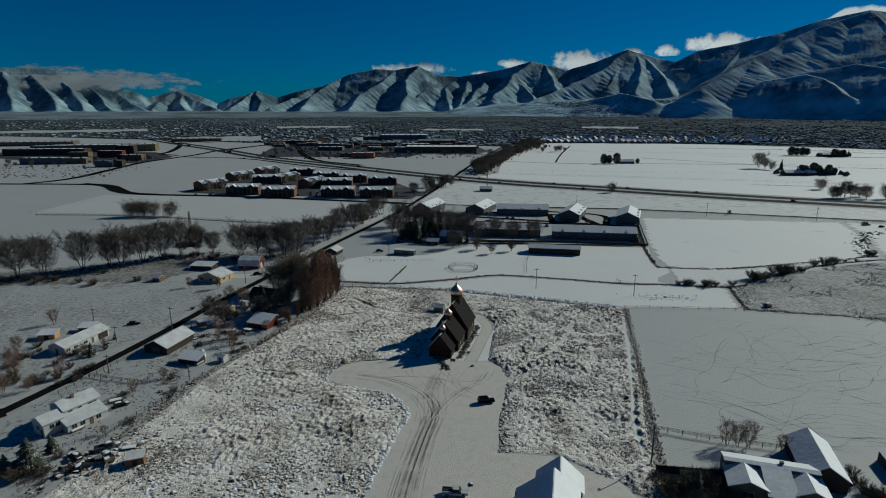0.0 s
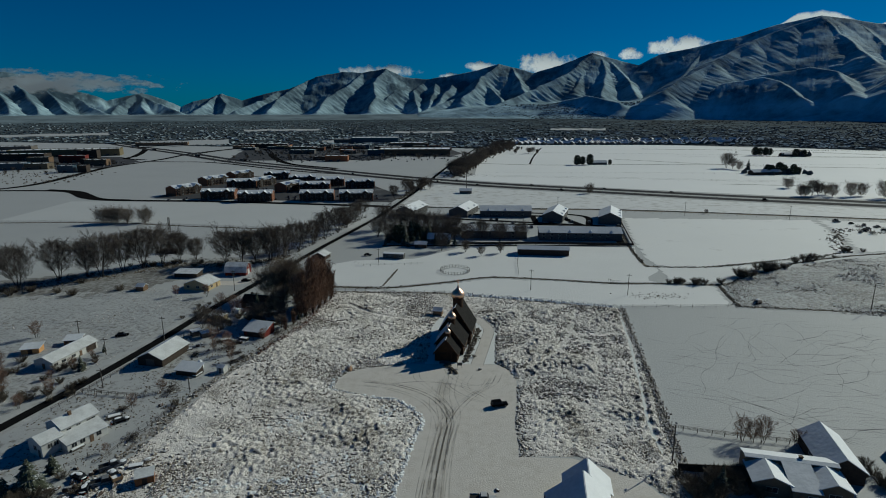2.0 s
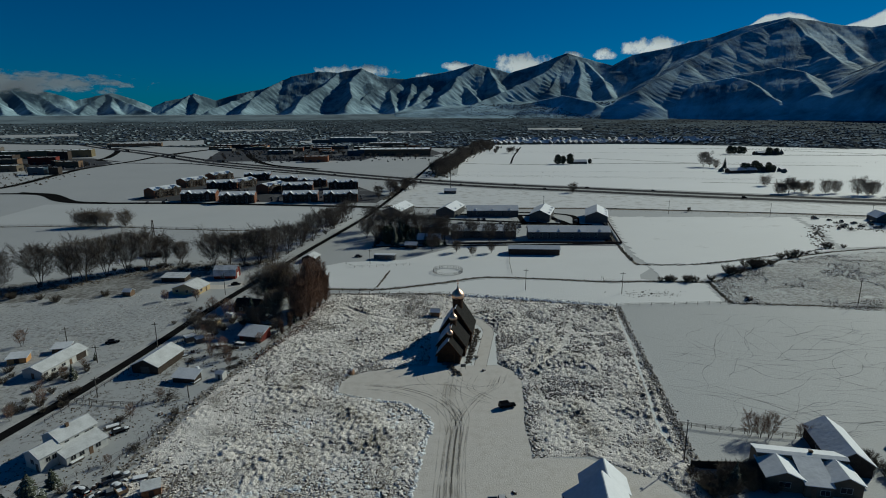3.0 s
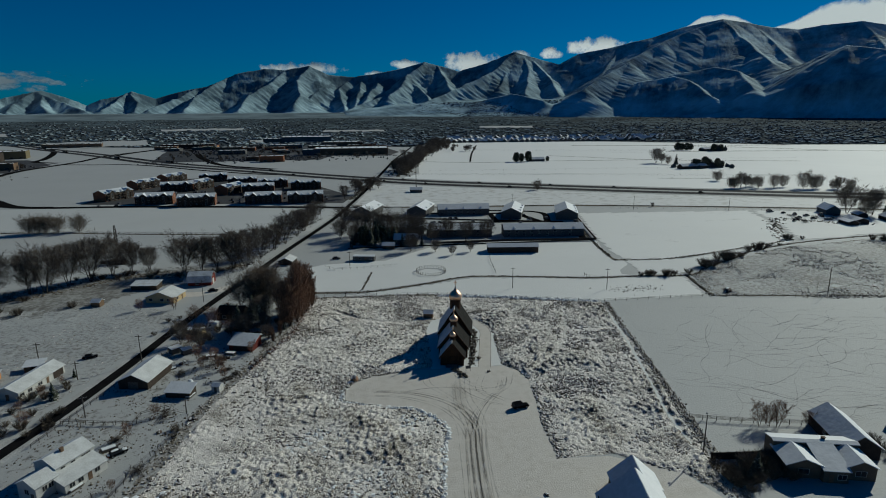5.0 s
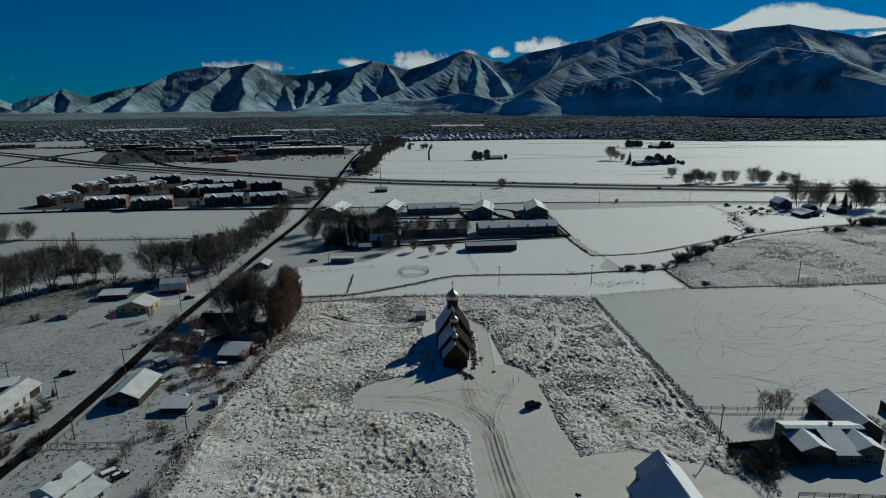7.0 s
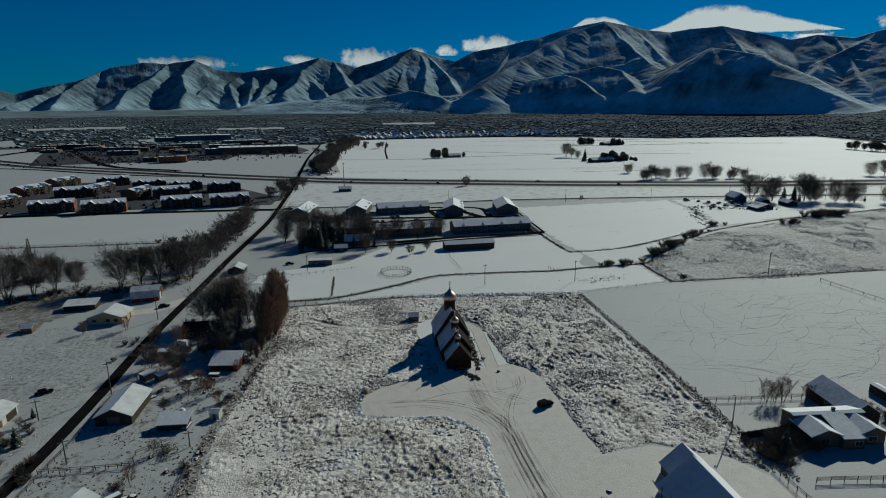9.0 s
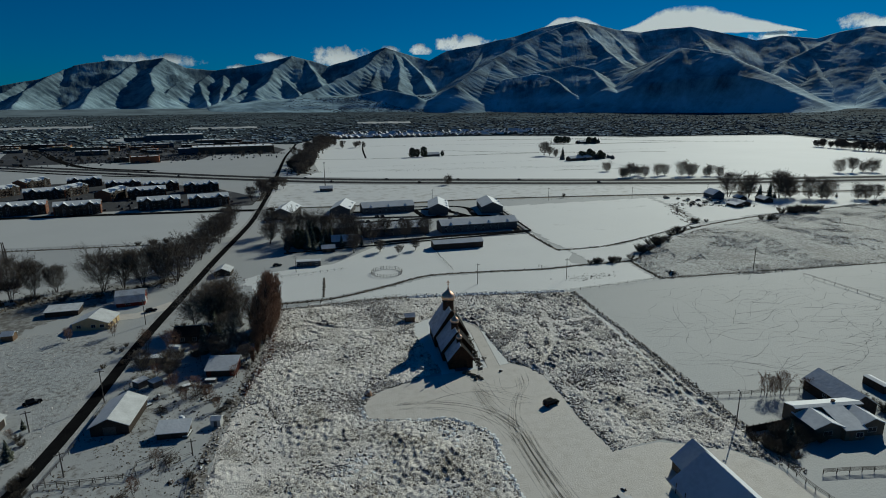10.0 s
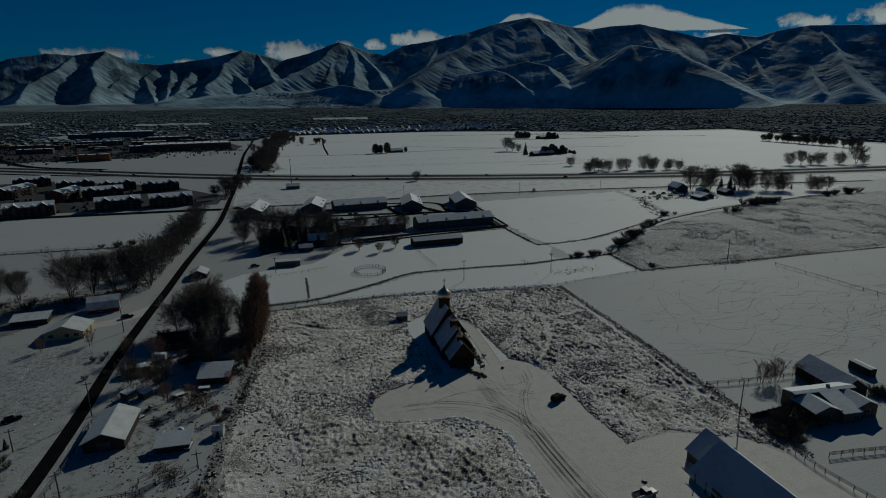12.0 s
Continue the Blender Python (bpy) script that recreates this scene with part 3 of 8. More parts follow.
def cloud(a0, a1, e0, e1, label="white cumulus cloud hanging on the mountain ridge", r=4880, lean=0.0):
    verts, faces, uvs = [], [], []
    nu, nv = 24, 8
    for i in range(nu + 1):
        for j in range(nv + 1):
            a, e = radians(a0 + (a1 - a0) * i / nu), radians(e0 + (e1 - e0) * j / nv)
            rr = r - lean * (1 - j / nv) - 40 * math.sin(math.pi * i / nu) * math.sin(math.pi * j / nv)
            verts.append((MID[0] + math.sin(a) * rr, MID[1] + math.cos(a) * rr, 80.4 + math.tan(e) * rr))
    for i in range(nu):
        for j in range(nv):
            faces.append((i * (nv + 1) + j, (i + 1) * (nv + 1) + j, (i + 1) * (nv + 1) + j + 1, i * (nv + 1) + j + 1))
    me = from_arrays("cloud", verts, faces, M_CLOUD, True)
    layer = me.uv_layers.new(name="UVMap")
    for lp in me.loops:
        i, j = divmod(lp.vertex_index, nv + 1)
        layer.data[lp.index].uv = (i / nu, j / nv)
    ob = new("cloud", me)
    tagged(ob, label, "cloud", kind="structure")


def lens_cloud(a0, a1, low0, low1, top, crown, r=4890):
    """A long smooth cloud that thins out to both ends; crown: (share of its length, share of its height)."""
    m = M_CLOUD.copy()
    m.name = "smooth_cloud_vapour"
    n, l = m.node_tree.nodes, m.node_tree.links
    t = next(x for x in n if x.type == "TEX_NOISE")
    t.inputs["Scale"].default_value, t.inputs["Detail"].default_value = 0.011, 8.0
    ramp = next(x for x in n if x.type == "MAP_RANGE")
    sep = next(x for x in n if x.type == "SEPXYZ")
    rise = n.new("ShaderNodeMath")
    rise.operation = "MULTIPLY_ADD"
    rise.inputs[1].default_value = 0.9
    l.new(t.outputs["Fac"], rise.inputs[0])
    l.new(sep.outputs[1], rise.inputs[2])
    l.new(rise.outputs[0], ramp.inputs[0])
    ramp.inputs[1].default_value, ramp.inputs[2].default_value = 0.55, 1.05
    verts, faces, vv = [], [], []
    nu, nv = 40, 10
    us, hs = zip(*crown)
    for i in range(nu + 1):
        h = float(np.interp(i / nu, us, hs)) * top
        for j in range(nv + 1):
            a, e = radians(a0 + (a1 - a0) * i / nu), radians(low0 + (low1 - low0) * i / nu + h * j / nv)
            verts.append((MID[0] + math.sin(a) * r, MID[1] + math.cos(a) * r, 80.4 + math.tan(e) * r))
            vv.append(min(1.0, 0.9 * math.sin(math.pi * (j / nv) ** 0.7) ** 0.8 * min(1.0, 0.55 + 0.5 * h)))
    for i in range(nu):
        for j in range(nv):
            k = i * (nv + 1) + j
            faces.append((k, k + nv + 1, k + nv + 2, k + 1))
    me = from_arrays("cloud", verts, faces, m, True)
    layer = me.uv_layers.new(name="UVMap")
    for lp in me.loops:
        layer.data[lp.index].uv = (0.5, vv[lp.vertex_index])
    tagged(new("cloud", me), "long smooth white lenticular cloud over the ridge", "cloud", kind="structure")


lens_cloud(37.6, 54.4, 5.9, 5.7, 2.65, ((0, 0.02), (0.1, 0.22), (0.2, 0.45), (0.3, 0.84), (0.4, 0.98), (0.5, 0.95), (0.62, 0.8), (0.75, 0.5), (0.88, 0.25), (1, 0.02)))
lens_cloud(32.2, 39.0, 6.6, 6.3, 1.7, ((0, 0.05), (0.25, 0.75), (0.5, 0.9), (0.75, 0.6), (1, 0.05)))
for c in ((-7.5, 3.2, 3.3, 4.75), (2.6, 5.6, 3.0, 4.0), (5.2, 9.2, 3.9, 5.0), (9.5, 17.6, 3.6, 5.9), (16.5, 19.5, 4.6, 5.7), (19.6, 22.5, 4.7, 6.0),
          (21.4, 29.2, 5.0, 6.9), (49.6, 54.6, 4.9, 6.2), (55.5, 61.5, 5.4, 7.0), (60.0, 70.0, 5.4, 7.4)):
    cloud(*c)
cloud(-46, -18, 1.5, 3.9, "thin grey cloud bank over the far ridge", 4880, 480)


# ---- roads, lots and fields ----
def strip(name, pts, width, z, material, label, category="road", step=8.0, wobble=0.0):
    bm = bmesh.new()
    ribbon_bm(bm, pts, width, z, step, wobble)
    return one(name, bm, material, label, category, kind="structure")


def patch(name, poly, z, material, label, category, cell=None, lift=0.0, scale=0.5, kind="structure", holes=(), only=None):
    """A sheet over a polygon of the plan; with cell, a fine grid of hummocks."""
    if not cell:
        bm = bmesh.new()
        f = bm.faces.new([bm.verts.new((x, y, z)) for x, y in poly])
        if f.calc_area() and f.normal.z < 0:
            f.normal_flip()
        f.normal_update()
        if f.normal.z < 0:
            f.normal_flip()
        bmesh.ops.triangulate(bm, faces=bm.faces[:])
        return one(name, bm, material, label, category, kind=kind)
    xs = np.arange(min(p[0] for p in poly), max(p[0] for p in poly) + cell, cell)
    ys = np.arange(min(p[1] for p in poly), max(p[1] for p in poly) + cell, cell)
    gx, gy = np.meshgrid(xs, ys, indexing="ij")
    keep = inside(poly, gx, gy)
    num = -np.ones(gx.shape, int)
    verts = []
    # the hummocks run out towards the edge
    core, rise = keep.copy(), np.zeros(gx.shape)
    for _ in range(4):
        inner = core.copy()
        inner[1:-1, 1:-1] &= core[:-2, 1:-1] & core[2:, 1:-1] & core[1:-1, :-2] & core[1:-1, 2:]
        inner[[0, -1]] = inner[:, [0, -1]] = False
        core = inner
        rise += core / 4
    if holes or only:
        # parts of one field pass into each other along a ragged line
        stray = np.array([[noise.fractal(Vector((x * 0.13, y * 0.13, 3.0)), 0.9, 2.1, 3) for x, y in zip(u, v)] for u, v in zip(gx, gy)])
        wx, wy = gx + 4.5 * stray, gy - 5.5 * stray
        for hole in holes:
            keep = keep & ~inside(hole, wx, wy)
        if only:
            part_of = inside(only, wx, wy)
            wide = part_of.copy()
            wide[1:] |= part_of[:-1]
            wide[:-1] |= part_of[1:]
            wide[:, 1:] |= wide[:, :-1]
            wide[:, :-1] |= wide[:, 1:]
            keep = keep & wide
    for i in range(len(xs)):
        for j in range(len(ys)):
            if keep[i, j]:
                num[i, j] = len(verts)
                x, y = xs[i] + random.uniform(-0.25, 0.25) * cell, ys[j] + random.uniform(-0.25, 0.25) * cell
                h = noise.noise(Vector((x * scale, y * scale, 1.5))) + 0.5 * noise.noise(Vector((x * scale * 2.7, y * scale * 2.7, 7.5)))
                drift = noise.noise(Vector((x * 0.05, y * 0.05, 4.0))) + 0.5 * noise.noise(Vector((x * 0.15, y * 0.15, 11.0)))
                if cell < 0.6 and on_path(x, y):
                    drift = -0.6
                verts.append((x, y, hill(x, y) + z + max(0.0, lift * (h + 0.6) * min(1.8, max(0.10, 0.72 + 2.0 * drift)) * rise[i, j])))
    quad = np.stack([num[:-1, :-1], num[1:, :-1], num[1:, 1:], num[:-1, 1:]], -1).reshape(-1, 4)
    quad = quad[(quad >= 0).all(1)]
    ob = new(name, from_arrays(name, verts, quad, material, True))
    return tagged(ob, label, category, kind=kind)


def offset(pts, d):
    line = smooth_line(pts, 25)
    out = []
    for i, q in enumerate(line):
        t = (line[min(i + 1, len(line) - 1)] - line[max(i - 1, 0)]).normalized()
        out.append((q.x - t.y * d, q.y + t.x * d))
    return out


MAIN = [(-190, -60), (-150, 40), (-134, 95), (-121, 139), (-112, 167), (-104, 198), (-97, 230), (-89.3, 260), (-78, 301), (-65.8, 347), (-52.5, 393), (-38.6, 443), (-28, 491), (-12, 568), (4, 650), (62, 961), (110, 1180), (200, 1600)]
strip("road_shoulder", MAIN[:14], 7.5, 0.03, M_SLUSH, "dirty ploughed snow along the country road", "road shoulder")
strip("road", MAIN[:14], 3.7, 0.07, M_ASPHALT, "dark wet asphalt country road cleared of snow")
strip("road", MAIN[13:], 4.3, 0.09, M_ASPHALT, "dark wet asphalt country road cleared of snow", step=40)
FWY = [(-1271, 2225), (-920, 1758), (-703, 1477), (-485, 1217), (-310, 995), (-150, 840), (-55, 748), (40, 668), (108, 624), (168, 593), (228, 560), (285, 530), (350, 500), (450, 455), (570, 415), (720, 368), (950, 310), (1500, 180), (2600, -60)]


strip("road_shoulder", FWY, 46, 0.05, M_SLUSH, "dirty snow on the highway verge and median", "road shoulder", 25)
for d in (-12, 12):
    strip("highway", offset(FWY, d), 14.5, 0.16, M_HIGHWAY, "grey multi-lane highway carriageway cleared of snow", "highway", 25)
strip("road", [(-900, 640), (-620, 636), (-495, 632), (-420, 630), (-372, 618), (-330, 572), (-292, 552), (-208, 540), (-122, 520), (-46, 500), (-30, 494)], 9.0, 0.10, M_ASPHALT, "dark asphalt side road")
strip("road", [(-404, 637), (-361, 617), (-314, 565), (-280, 553)], 6, 0.11, M_ASPHALT, "dark asphalt side road")
strip("road", [(-470, 632), (-452, 665), (-449, 710), (-461, 793), (-473, 898), (-466, 973), (-456, 1061), (-459, 1190), (-440, 1280), (-380, 1500)], 11, 0.12, M_ASPHALT, "dark asphalt overpass road")
strip("highway_ramp", [(-728, 1532), (-632, 1379), (-580, 1254), (-540, 1130), (-529, 1075), (-480, 1040)], 12, 0.13, M_ASPHALT, "curving highway ramp", "road")
strip("highway_ramp", [(-447, 1149), (-437, 1254), (-406, 1357), (-347, 1335), (-300, 1200), (-268, 1089), (-208, 939), (-120, 850)], 12, 0.13, M_ASPHALT, "curving highway ramp", "road")
strip("highway_ramp", [(-470, 1010), (-408, 993), (-367, 988), (-306, 946), (-225, 864), (-149, 799), (-105, 773), (-60, 732)], 8, 0.13, M_ASPHALT, "long highway slip road", "road")
strip("road", [(-28, 494), (1, 488), (18, 488), (40, 481.5), (110, 473.5), (170, 463.5), (290, 427.5), (420, 383.5), (560, 333.5)], 3.0, 0.10, M_ASPHALT, "narrow dark frontage road")
strip("road", [(-26, 508), (40, 478), (110, 470), (170, 460), (290, 424), (420, 380), (560, 330)], 3.2, 0.05, M_BUSH, "strip of dead weeds along a frontage ditch", "ditch", wobble=0.8)
strip("driveway", [(-104, 205), (-114, 203), (-122, 205), (-140, 214)], 5, 0.05, M_SLUSH, "slushy farm driveway", "driveway")
strip("driveway", [(-84, 280), (-92, 274), (-98, 270), (-112, 272)], 7, 0.05, M_LOT, "packed snow driveway", "driveway")
for a, b in (((-120, 140), (-128, 132)), ((-20, 500), (0, 440)), ((0, 440), (128, 396)), ((104, 440), (112, 400)), ((38, 452), (108, 436))):
    strip("driveway", [a, b], 6, 0.06, M_ASPHALT, "slushy driveway between the housing rows", "driveway")

# packed snow lot in front of the church, and the drive to it
LOT = [(-24, 70), (-17, 105), (-14.5, 118), (-12, 129), (-9.5, 139), (-11.5, 145), (-16, 150), (-24, 153), (-31, 156), (-35.5, 159), (-35, 166), (-32, 169.5), (-27, 172), (-14, 174), (-4, 173.5),
       (10, 172.5), (15, 172), (18.5, 168), (20, 161), (18, 149), (15, 135), (13.6, 121), (26, 119.5), (39, 111), (43, 100), (44, 70)]
patch("parking_lot", LOT, 0.04, M_LOT, "packed driven snow on the church parking lot", "parking lot")
strip("footpath", [(9, 172), (11.5, 181), (14.5, 192), (17, 203), (14, 214), (8, 220)], 4.2, 0.05, M_LOT, "trodden snow footpath round the church", "footpath", 3)
strip("footpath", [(-10, 206), (-6, 214), (-2, 218)], 3.5, 0.05, M_LOT, "trodden snow footpath to the shed", "footpath", 3)


def soft_mat(name, colour, strength, patchy=0.35):
    """A print in the snow that fades out to its sides and comes and goes along its way."""
    m = mat(name, colour, tuple(x * 0.85 for x in colour), 0.8, bump=0.1)
    n, l = m.node_tree.nodes, m.node_tree.links
    uv, geo = n.new("ShaderNodeUVMap"), n.new("ShaderNodeNewGeometry")
    sep = n.new("ShaderNodeSeparateXYZ")
    l.new(uv.outputs[0], sep.inputs[0])
    side = n.new("ShaderNodeMapRange")
    side.interpolation_type = "SMOOTHSTEP"
    for i, v in enumerate((0.0, 0.9, 0.0, strength)):
        side.inputs[1 + i].default_value = v
    l.new(sep.outputs[1], side.inputs[0])
    t = n.new("ShaderNodeTexNoise")
    t.inputs["Scale"].default_value, t.inputs["Detail"].default_value = patchy, 4.0
    l.new(geo.outputs["Position"], t.inputs["Vector"])
    worn = n.new("ShaderNodeMapRange")
    for i, v in enumerate((0.36, 0.60, 0.15, 1.0)):
        worn.inputs[1 + i].default_value = v
    l.new(t.outputs["Fac"], worn.inputs[0])
    k = n.new("ShaderNodeMath")
    k.operation = "MULTIPLY"
    l.new(side.outputs[0], k.inputs[0])
    l.new(worn.outputs[0], k.inputs[1])
    l.new(k.outputs[0], n["Principled BSDF"].inputs["Alpha"])
    return m


def soft_trails(name, trails, material, label, z0=0.05, step=2.0):
    """Ribbons with a raised middle line in their UVs; each trail: points and width."""
    verts, faces, vv = [], [], []
    for t, (pts, width) in enumerate(trails):
        line = smooth_line(pts, step)
        z = z0 + t * 0.0005
        for i, q in enumerate(line):
            d = (line[min(i + 1, len(line) - 1)] - line[max(i - 1, 0)]).normalized()
            o = Vector((-d.y, d.x, 0)) * width / 2
            fade = min(1.0, 0.3 + 0.35 * min(i, len(line) - 1 - i))
            k = len(verts)
            verts += [(q.x + o.x, q.y + o.y, z), (q.x, q.y, z), (q.x - o.x, q.y - o.y, z)]
            vv += [0.0, fade, 0.0]
            if i:
                faces += [(k - 3, k - 2, k + 1, k), (k - 2, k - 1, k + 2, k + 1)]
    me = from_arrays(name, verts, [f[::-1] for f in faces], material)
    layer = me.uv_layers.new(name="UVMap")
    for lp in me.loops:
        layer.data[lp.index].uv = (0.5, vv[lp.vertex_index])
    return tagged(new(name, me), label, "tracks", kind="stuff")


def tyre_tracks():
    rnd = random.Random(4)
    ways = [[(-9.5, 72), (-8.2, 105), (-5.5, 125), (-3.0, 140), (-3.2, 152), (-1, 165)], [(-9.5, 72), (-8.2, 105), (-5.2, 125), (-3.2, 138), (-7, 150), (-16, 158), (-28, 162)],
            [(-8.5, 72), (-7.0, 105), (-4.0, 128), (0, 142), (6, 152), (12, 158), (15, 165)], [(-6, 130), (-4, 142), (-8, 153), (-13, 163), (-12, 170)], [(14, 160), (7, 158), (2, 162), (-1, 170)],
            [(-20, 161), (-8, 163), (4, 160), (12, 152)], [(8, 146), (2, 150), (-3, 158), (-2, 168)], [(10, 149), (5, 158), (8, 167)]]
    broad = [([(x + rnd.uniform(-0.6, 0.6), y) for x, y in ways[k]], w) for k, w in ((0, 6.5),)]
    soft_trails("tyre_tracks", broad, soft_mat("driven_snow", (0.42, 0.39, 0.345), 0.22, 0.10), "broad brownish driven lanes in the packed snow", 0.052)
    ruts = []
    for k in range(15):
        o = (k * 0.618 % 1 - 0.5) * 6.5
        w = ways[k % len(ways)] if k < 8 else ways[rnd.choice((0, 0, 1, 2))]
        for side in (-0.8, 0.8):
            ruts.append(([(x + side + o + rnd.uniform(-0.3, 0.3), y + o * 0.6) for x, y in w], rnd.uniform(0.3, 0.65)))
    soft_trails("tyre_tracks", ruts, soft_mat("tyre_rut", (0.30, 0.275, 0.24), 0.30, 0.22), "curving tyre tracks pressed into the snow", 0.06, 1.5)


tyre_tracks()

# trodden paths through the rough field, kept clear of weeds
PATHS = [[(56, 221), (50, 207), (48, 199), (43, 190), (38, 181), (30, 173), (22, 167)], [(72, 214), (66.6, 191.1), (60.7, 169.6), (55.7, 152.2), (50.2, 133.7), (47.9, 120)], [(48, 196), (56, 195), (64, 196)], [(-40, 236), (-30, 224), (-14, 216)], [(-60, 150), (-48, 146), (-38, 150)], [(46, 200), (52, 186), (50, 170)]]


THICK = [(19.6, 163), (20, 150), (25, 139), (46, 134), (58, 126), (63, 149), (70, 164.5), (78, 214), (56, 228), (40, 233), (22, 238), (16, 216), (20.5, 200), (16.5, 175)]
CORNER = [(-79.5, 124), (-76, 140), (-73.5, 158), (-67, 178), (-60, 180), (-58, 164), (-60, 148), (-63, 136), (-66, 127), (-72, 123)]


def smooth_corner(x, y):
    """The west corner of the rough field, where snow lies smoother."""
    return x < -57 and 122 < y < 181 and bool(inside(CORNER, [x], [y])[0])


def on_path(x, y):
    for p in PATHS:
        for (x0, y0), (x1, y1) in zip(p, p[1:]):
            t = max(0.0, min(1.0, ((x - x0) * (x1 - x0) + (y - y0) * (y1 - y0)) / ((x1 - x0) ** 2 + (y1 - y0) ** 2)))
            if math.hypot(x - x0 - t * (x1 - x0), y - y0 - t * (y1 - y0)) < 1.0 + 0.5 * math.sin(x + y):
                return True
    return False


FIELD = [(-47, 253), (3, 246.5), (40, 234), (74.5, 223), (68.8, 190), (60.6, 158), (53.2, 131.5), (49.5, 116), (45, 100), (40, 109), (27, 120), (13.6, 121), (15, 135), (18, 149), (20, 161), (18.5, 168), (15, 173),
         (19.5, 200), (17, 212), (9, 220), (-1, 216), (-4.5, 207), (-6, 190), (-7, 175.5), (-27, 172), (-32, 169.5), (-35, 166), (-35.5, 159), (-24, 153), (-16, 150), (-11.5, 145), (-9.5, 139), (-12, 129),
         (-14.5, 118), (-17, 105), (-22, 80), (-90, 80), (-86, 104), (-80, 127), (-73, 162), (-61, 196), (-52, 230)]
patch("churchyard", [(-8, 174), (10, 172.5), (15.5, 172.5), (20, 200), (17.5, 212.5), (9, 220.5), (-1.5, 217), (-5, 207), (-6.5, 190)], 0.015, M_MEADOW, "smooth snow round the church", "yard")
patch("field", FIELD, 0.02, M_WEEDY, "rough weedy field under patchy snow", "field", cell=0.42, lift=0.46, scale=1.2, holes=(CORNER, THICK))
patch("field", FIELD, 0.02, M_THICKWEED, "thickly weeded half of the rough field", "field", cell=0.42, lift=0.6, scale=1.2, only=THICK)
strip("snow_path", PATHS[1], 0.75, 0.14, M_HAY, "trodden strip of smooth snow along the pasture fence", "path", 1.5, 0.9)
patch("field", FIELD, 0.02, M_WEEDY, "smoother corner of the rough field", "field", cell=0.42, lift=0.28, scale=1.2, only=CORNER)
KNOLL = [(124, 221), (176, 207), (266, 194), (420, 160), (520, 290), (420, 312), (330, 309), (226, 292), (170, 268), (136, 252)]
patch("field", KNOLL, 0.02, M_SPARSE, "low knoll of brown weeds and thin snow", "field", cell=3.0, lift=0.25, scale=0.15)
# fields with brighter, smoother snow; part of that brightness is light put into the colour
patch("field", [(45, 700), (112, 655), (232, 590), (354, 530), (455, 484), (574, 442), (724, 394), (954, 335), (1120, 640), (1300, 1010), (960, 1140), (700, 1330), (560, 1412), (255, 1440), (186, 1240), (132, 1050), (92, 890), (72, 745)], 0.025, M_BRIGHTFIELD, "wide smooth hayfield under bright snow", "field")
patch("field", [(152, 428), (131, 360), (117, 297), (121, 286), (150, 280), (200, 293), (245, 305), (266, 346), (285, 385), (293, 409)], 0.10, M_HAY, "fenced hayfield under smooth bright snow", "field", cell=3.0)
patch("field", [(-47, 263), (-22, 260), (5, 267), (28, 274), (60, 267), (85, 260), (112, 258), (117, 283), (112, 295), (124, 331), (22, 340), (-10, 312), (-44, 310), (-60, 300)], 0.025, M_MEADOW, "snowy meadow round the horse pen", "field")
patch("field", [(-46, 255), (3, 249), (40, 237), (75, 225), (124, 222), (131, 250), (110, 254.5), (85, 256.5), (60, 263.5), (28, 270.5), (5, 263.5), (-23, 256.5)], 0.08, M_MEADOW, "strip of snowy meadow beside the irrigation ditch", "field", cell=1.5)
patch("field", [(-34, 452), (-48, 402), (-95, 405), (-170, 425), (-243, 442), (-330, 449), (-330, 548), (-292, 546), (-208, 534), (-122, 514), (-50, 494), (-34, 489)], 0.024, M_DULLFIELD, "smooth snowy field beside the brick apartment blocks", "field")
patch("field", [(-22, 496), (1, 493), (40, 485), (110, 476), (170, 466), (290, 430), (420, 386), (560, 336), (720, 310), (720, 336), (565, 385), (442, 428), (342, 473), (276, 503), (219, 533), (158, 566), (98, 597), (20, 645), (4, 640)], 0.025, M_VERGE, "snowy verge with dead grass along the highway", "field")
patch("field", [(246, 306), (330, 313), (430, 308), (520, 330), (430, 376), (345, 396), (294, 409), (268, 346)], 0.10, M_MEADOW, "snowy yard and paddock round the far farm", "field", cell=4.0)
patch("field", [(131, 253), (150, 264), (174, 275), (197, 289), (244, 305), (200, 293), (150, 280), (121, 286), (117, 283), (113, 258)], 0.10, M_MEADOW, "wedge of snowy meadow inside the ditch bend", "field", cell=1.5)
YARD = [(-140, 60), (-122, 138), (-106, 192), (-92, 252), (-78, 300), (-68, 340), (-52, 300), (-49, 256), (-54, 228), (-63, 196), (-75, 162), (-82, 127), (-92, 80), (-98, 60)]
patch("yard", [(x + 4 if i < 6 else x, y) for i, (x, y) in enumerate(YARD)], 0.02, M_YARD, "littered snowy yards beside the road", "yard", cell=2.0, lift=0.15, scale=0.3)
WEST = [(-127, 132), (-111, 190), (-98, 242), (-120, 262), (-150, 268), (-200, 258), (-300, 240), (-300, 60), (-160, 60)]
patch("field", WEST, 0.02, M_PASTURE, "weedy snow-covered pasture across the road", "field", cell=1.6, lift=0.25, scale=0.35)
patch("field", [(-148, 250), (-100, 304), (-75, 335), (-84, 345), (-120, 320), (-170, 300), (-230, 278), (-300, 262), (-300, 235), (-200, 250)], 0.03, M_SCRUBFLOOR, "scrub ground darkened for the shade under the tree row", "field", cell=3.0, lift=0.3, scale=0.2)


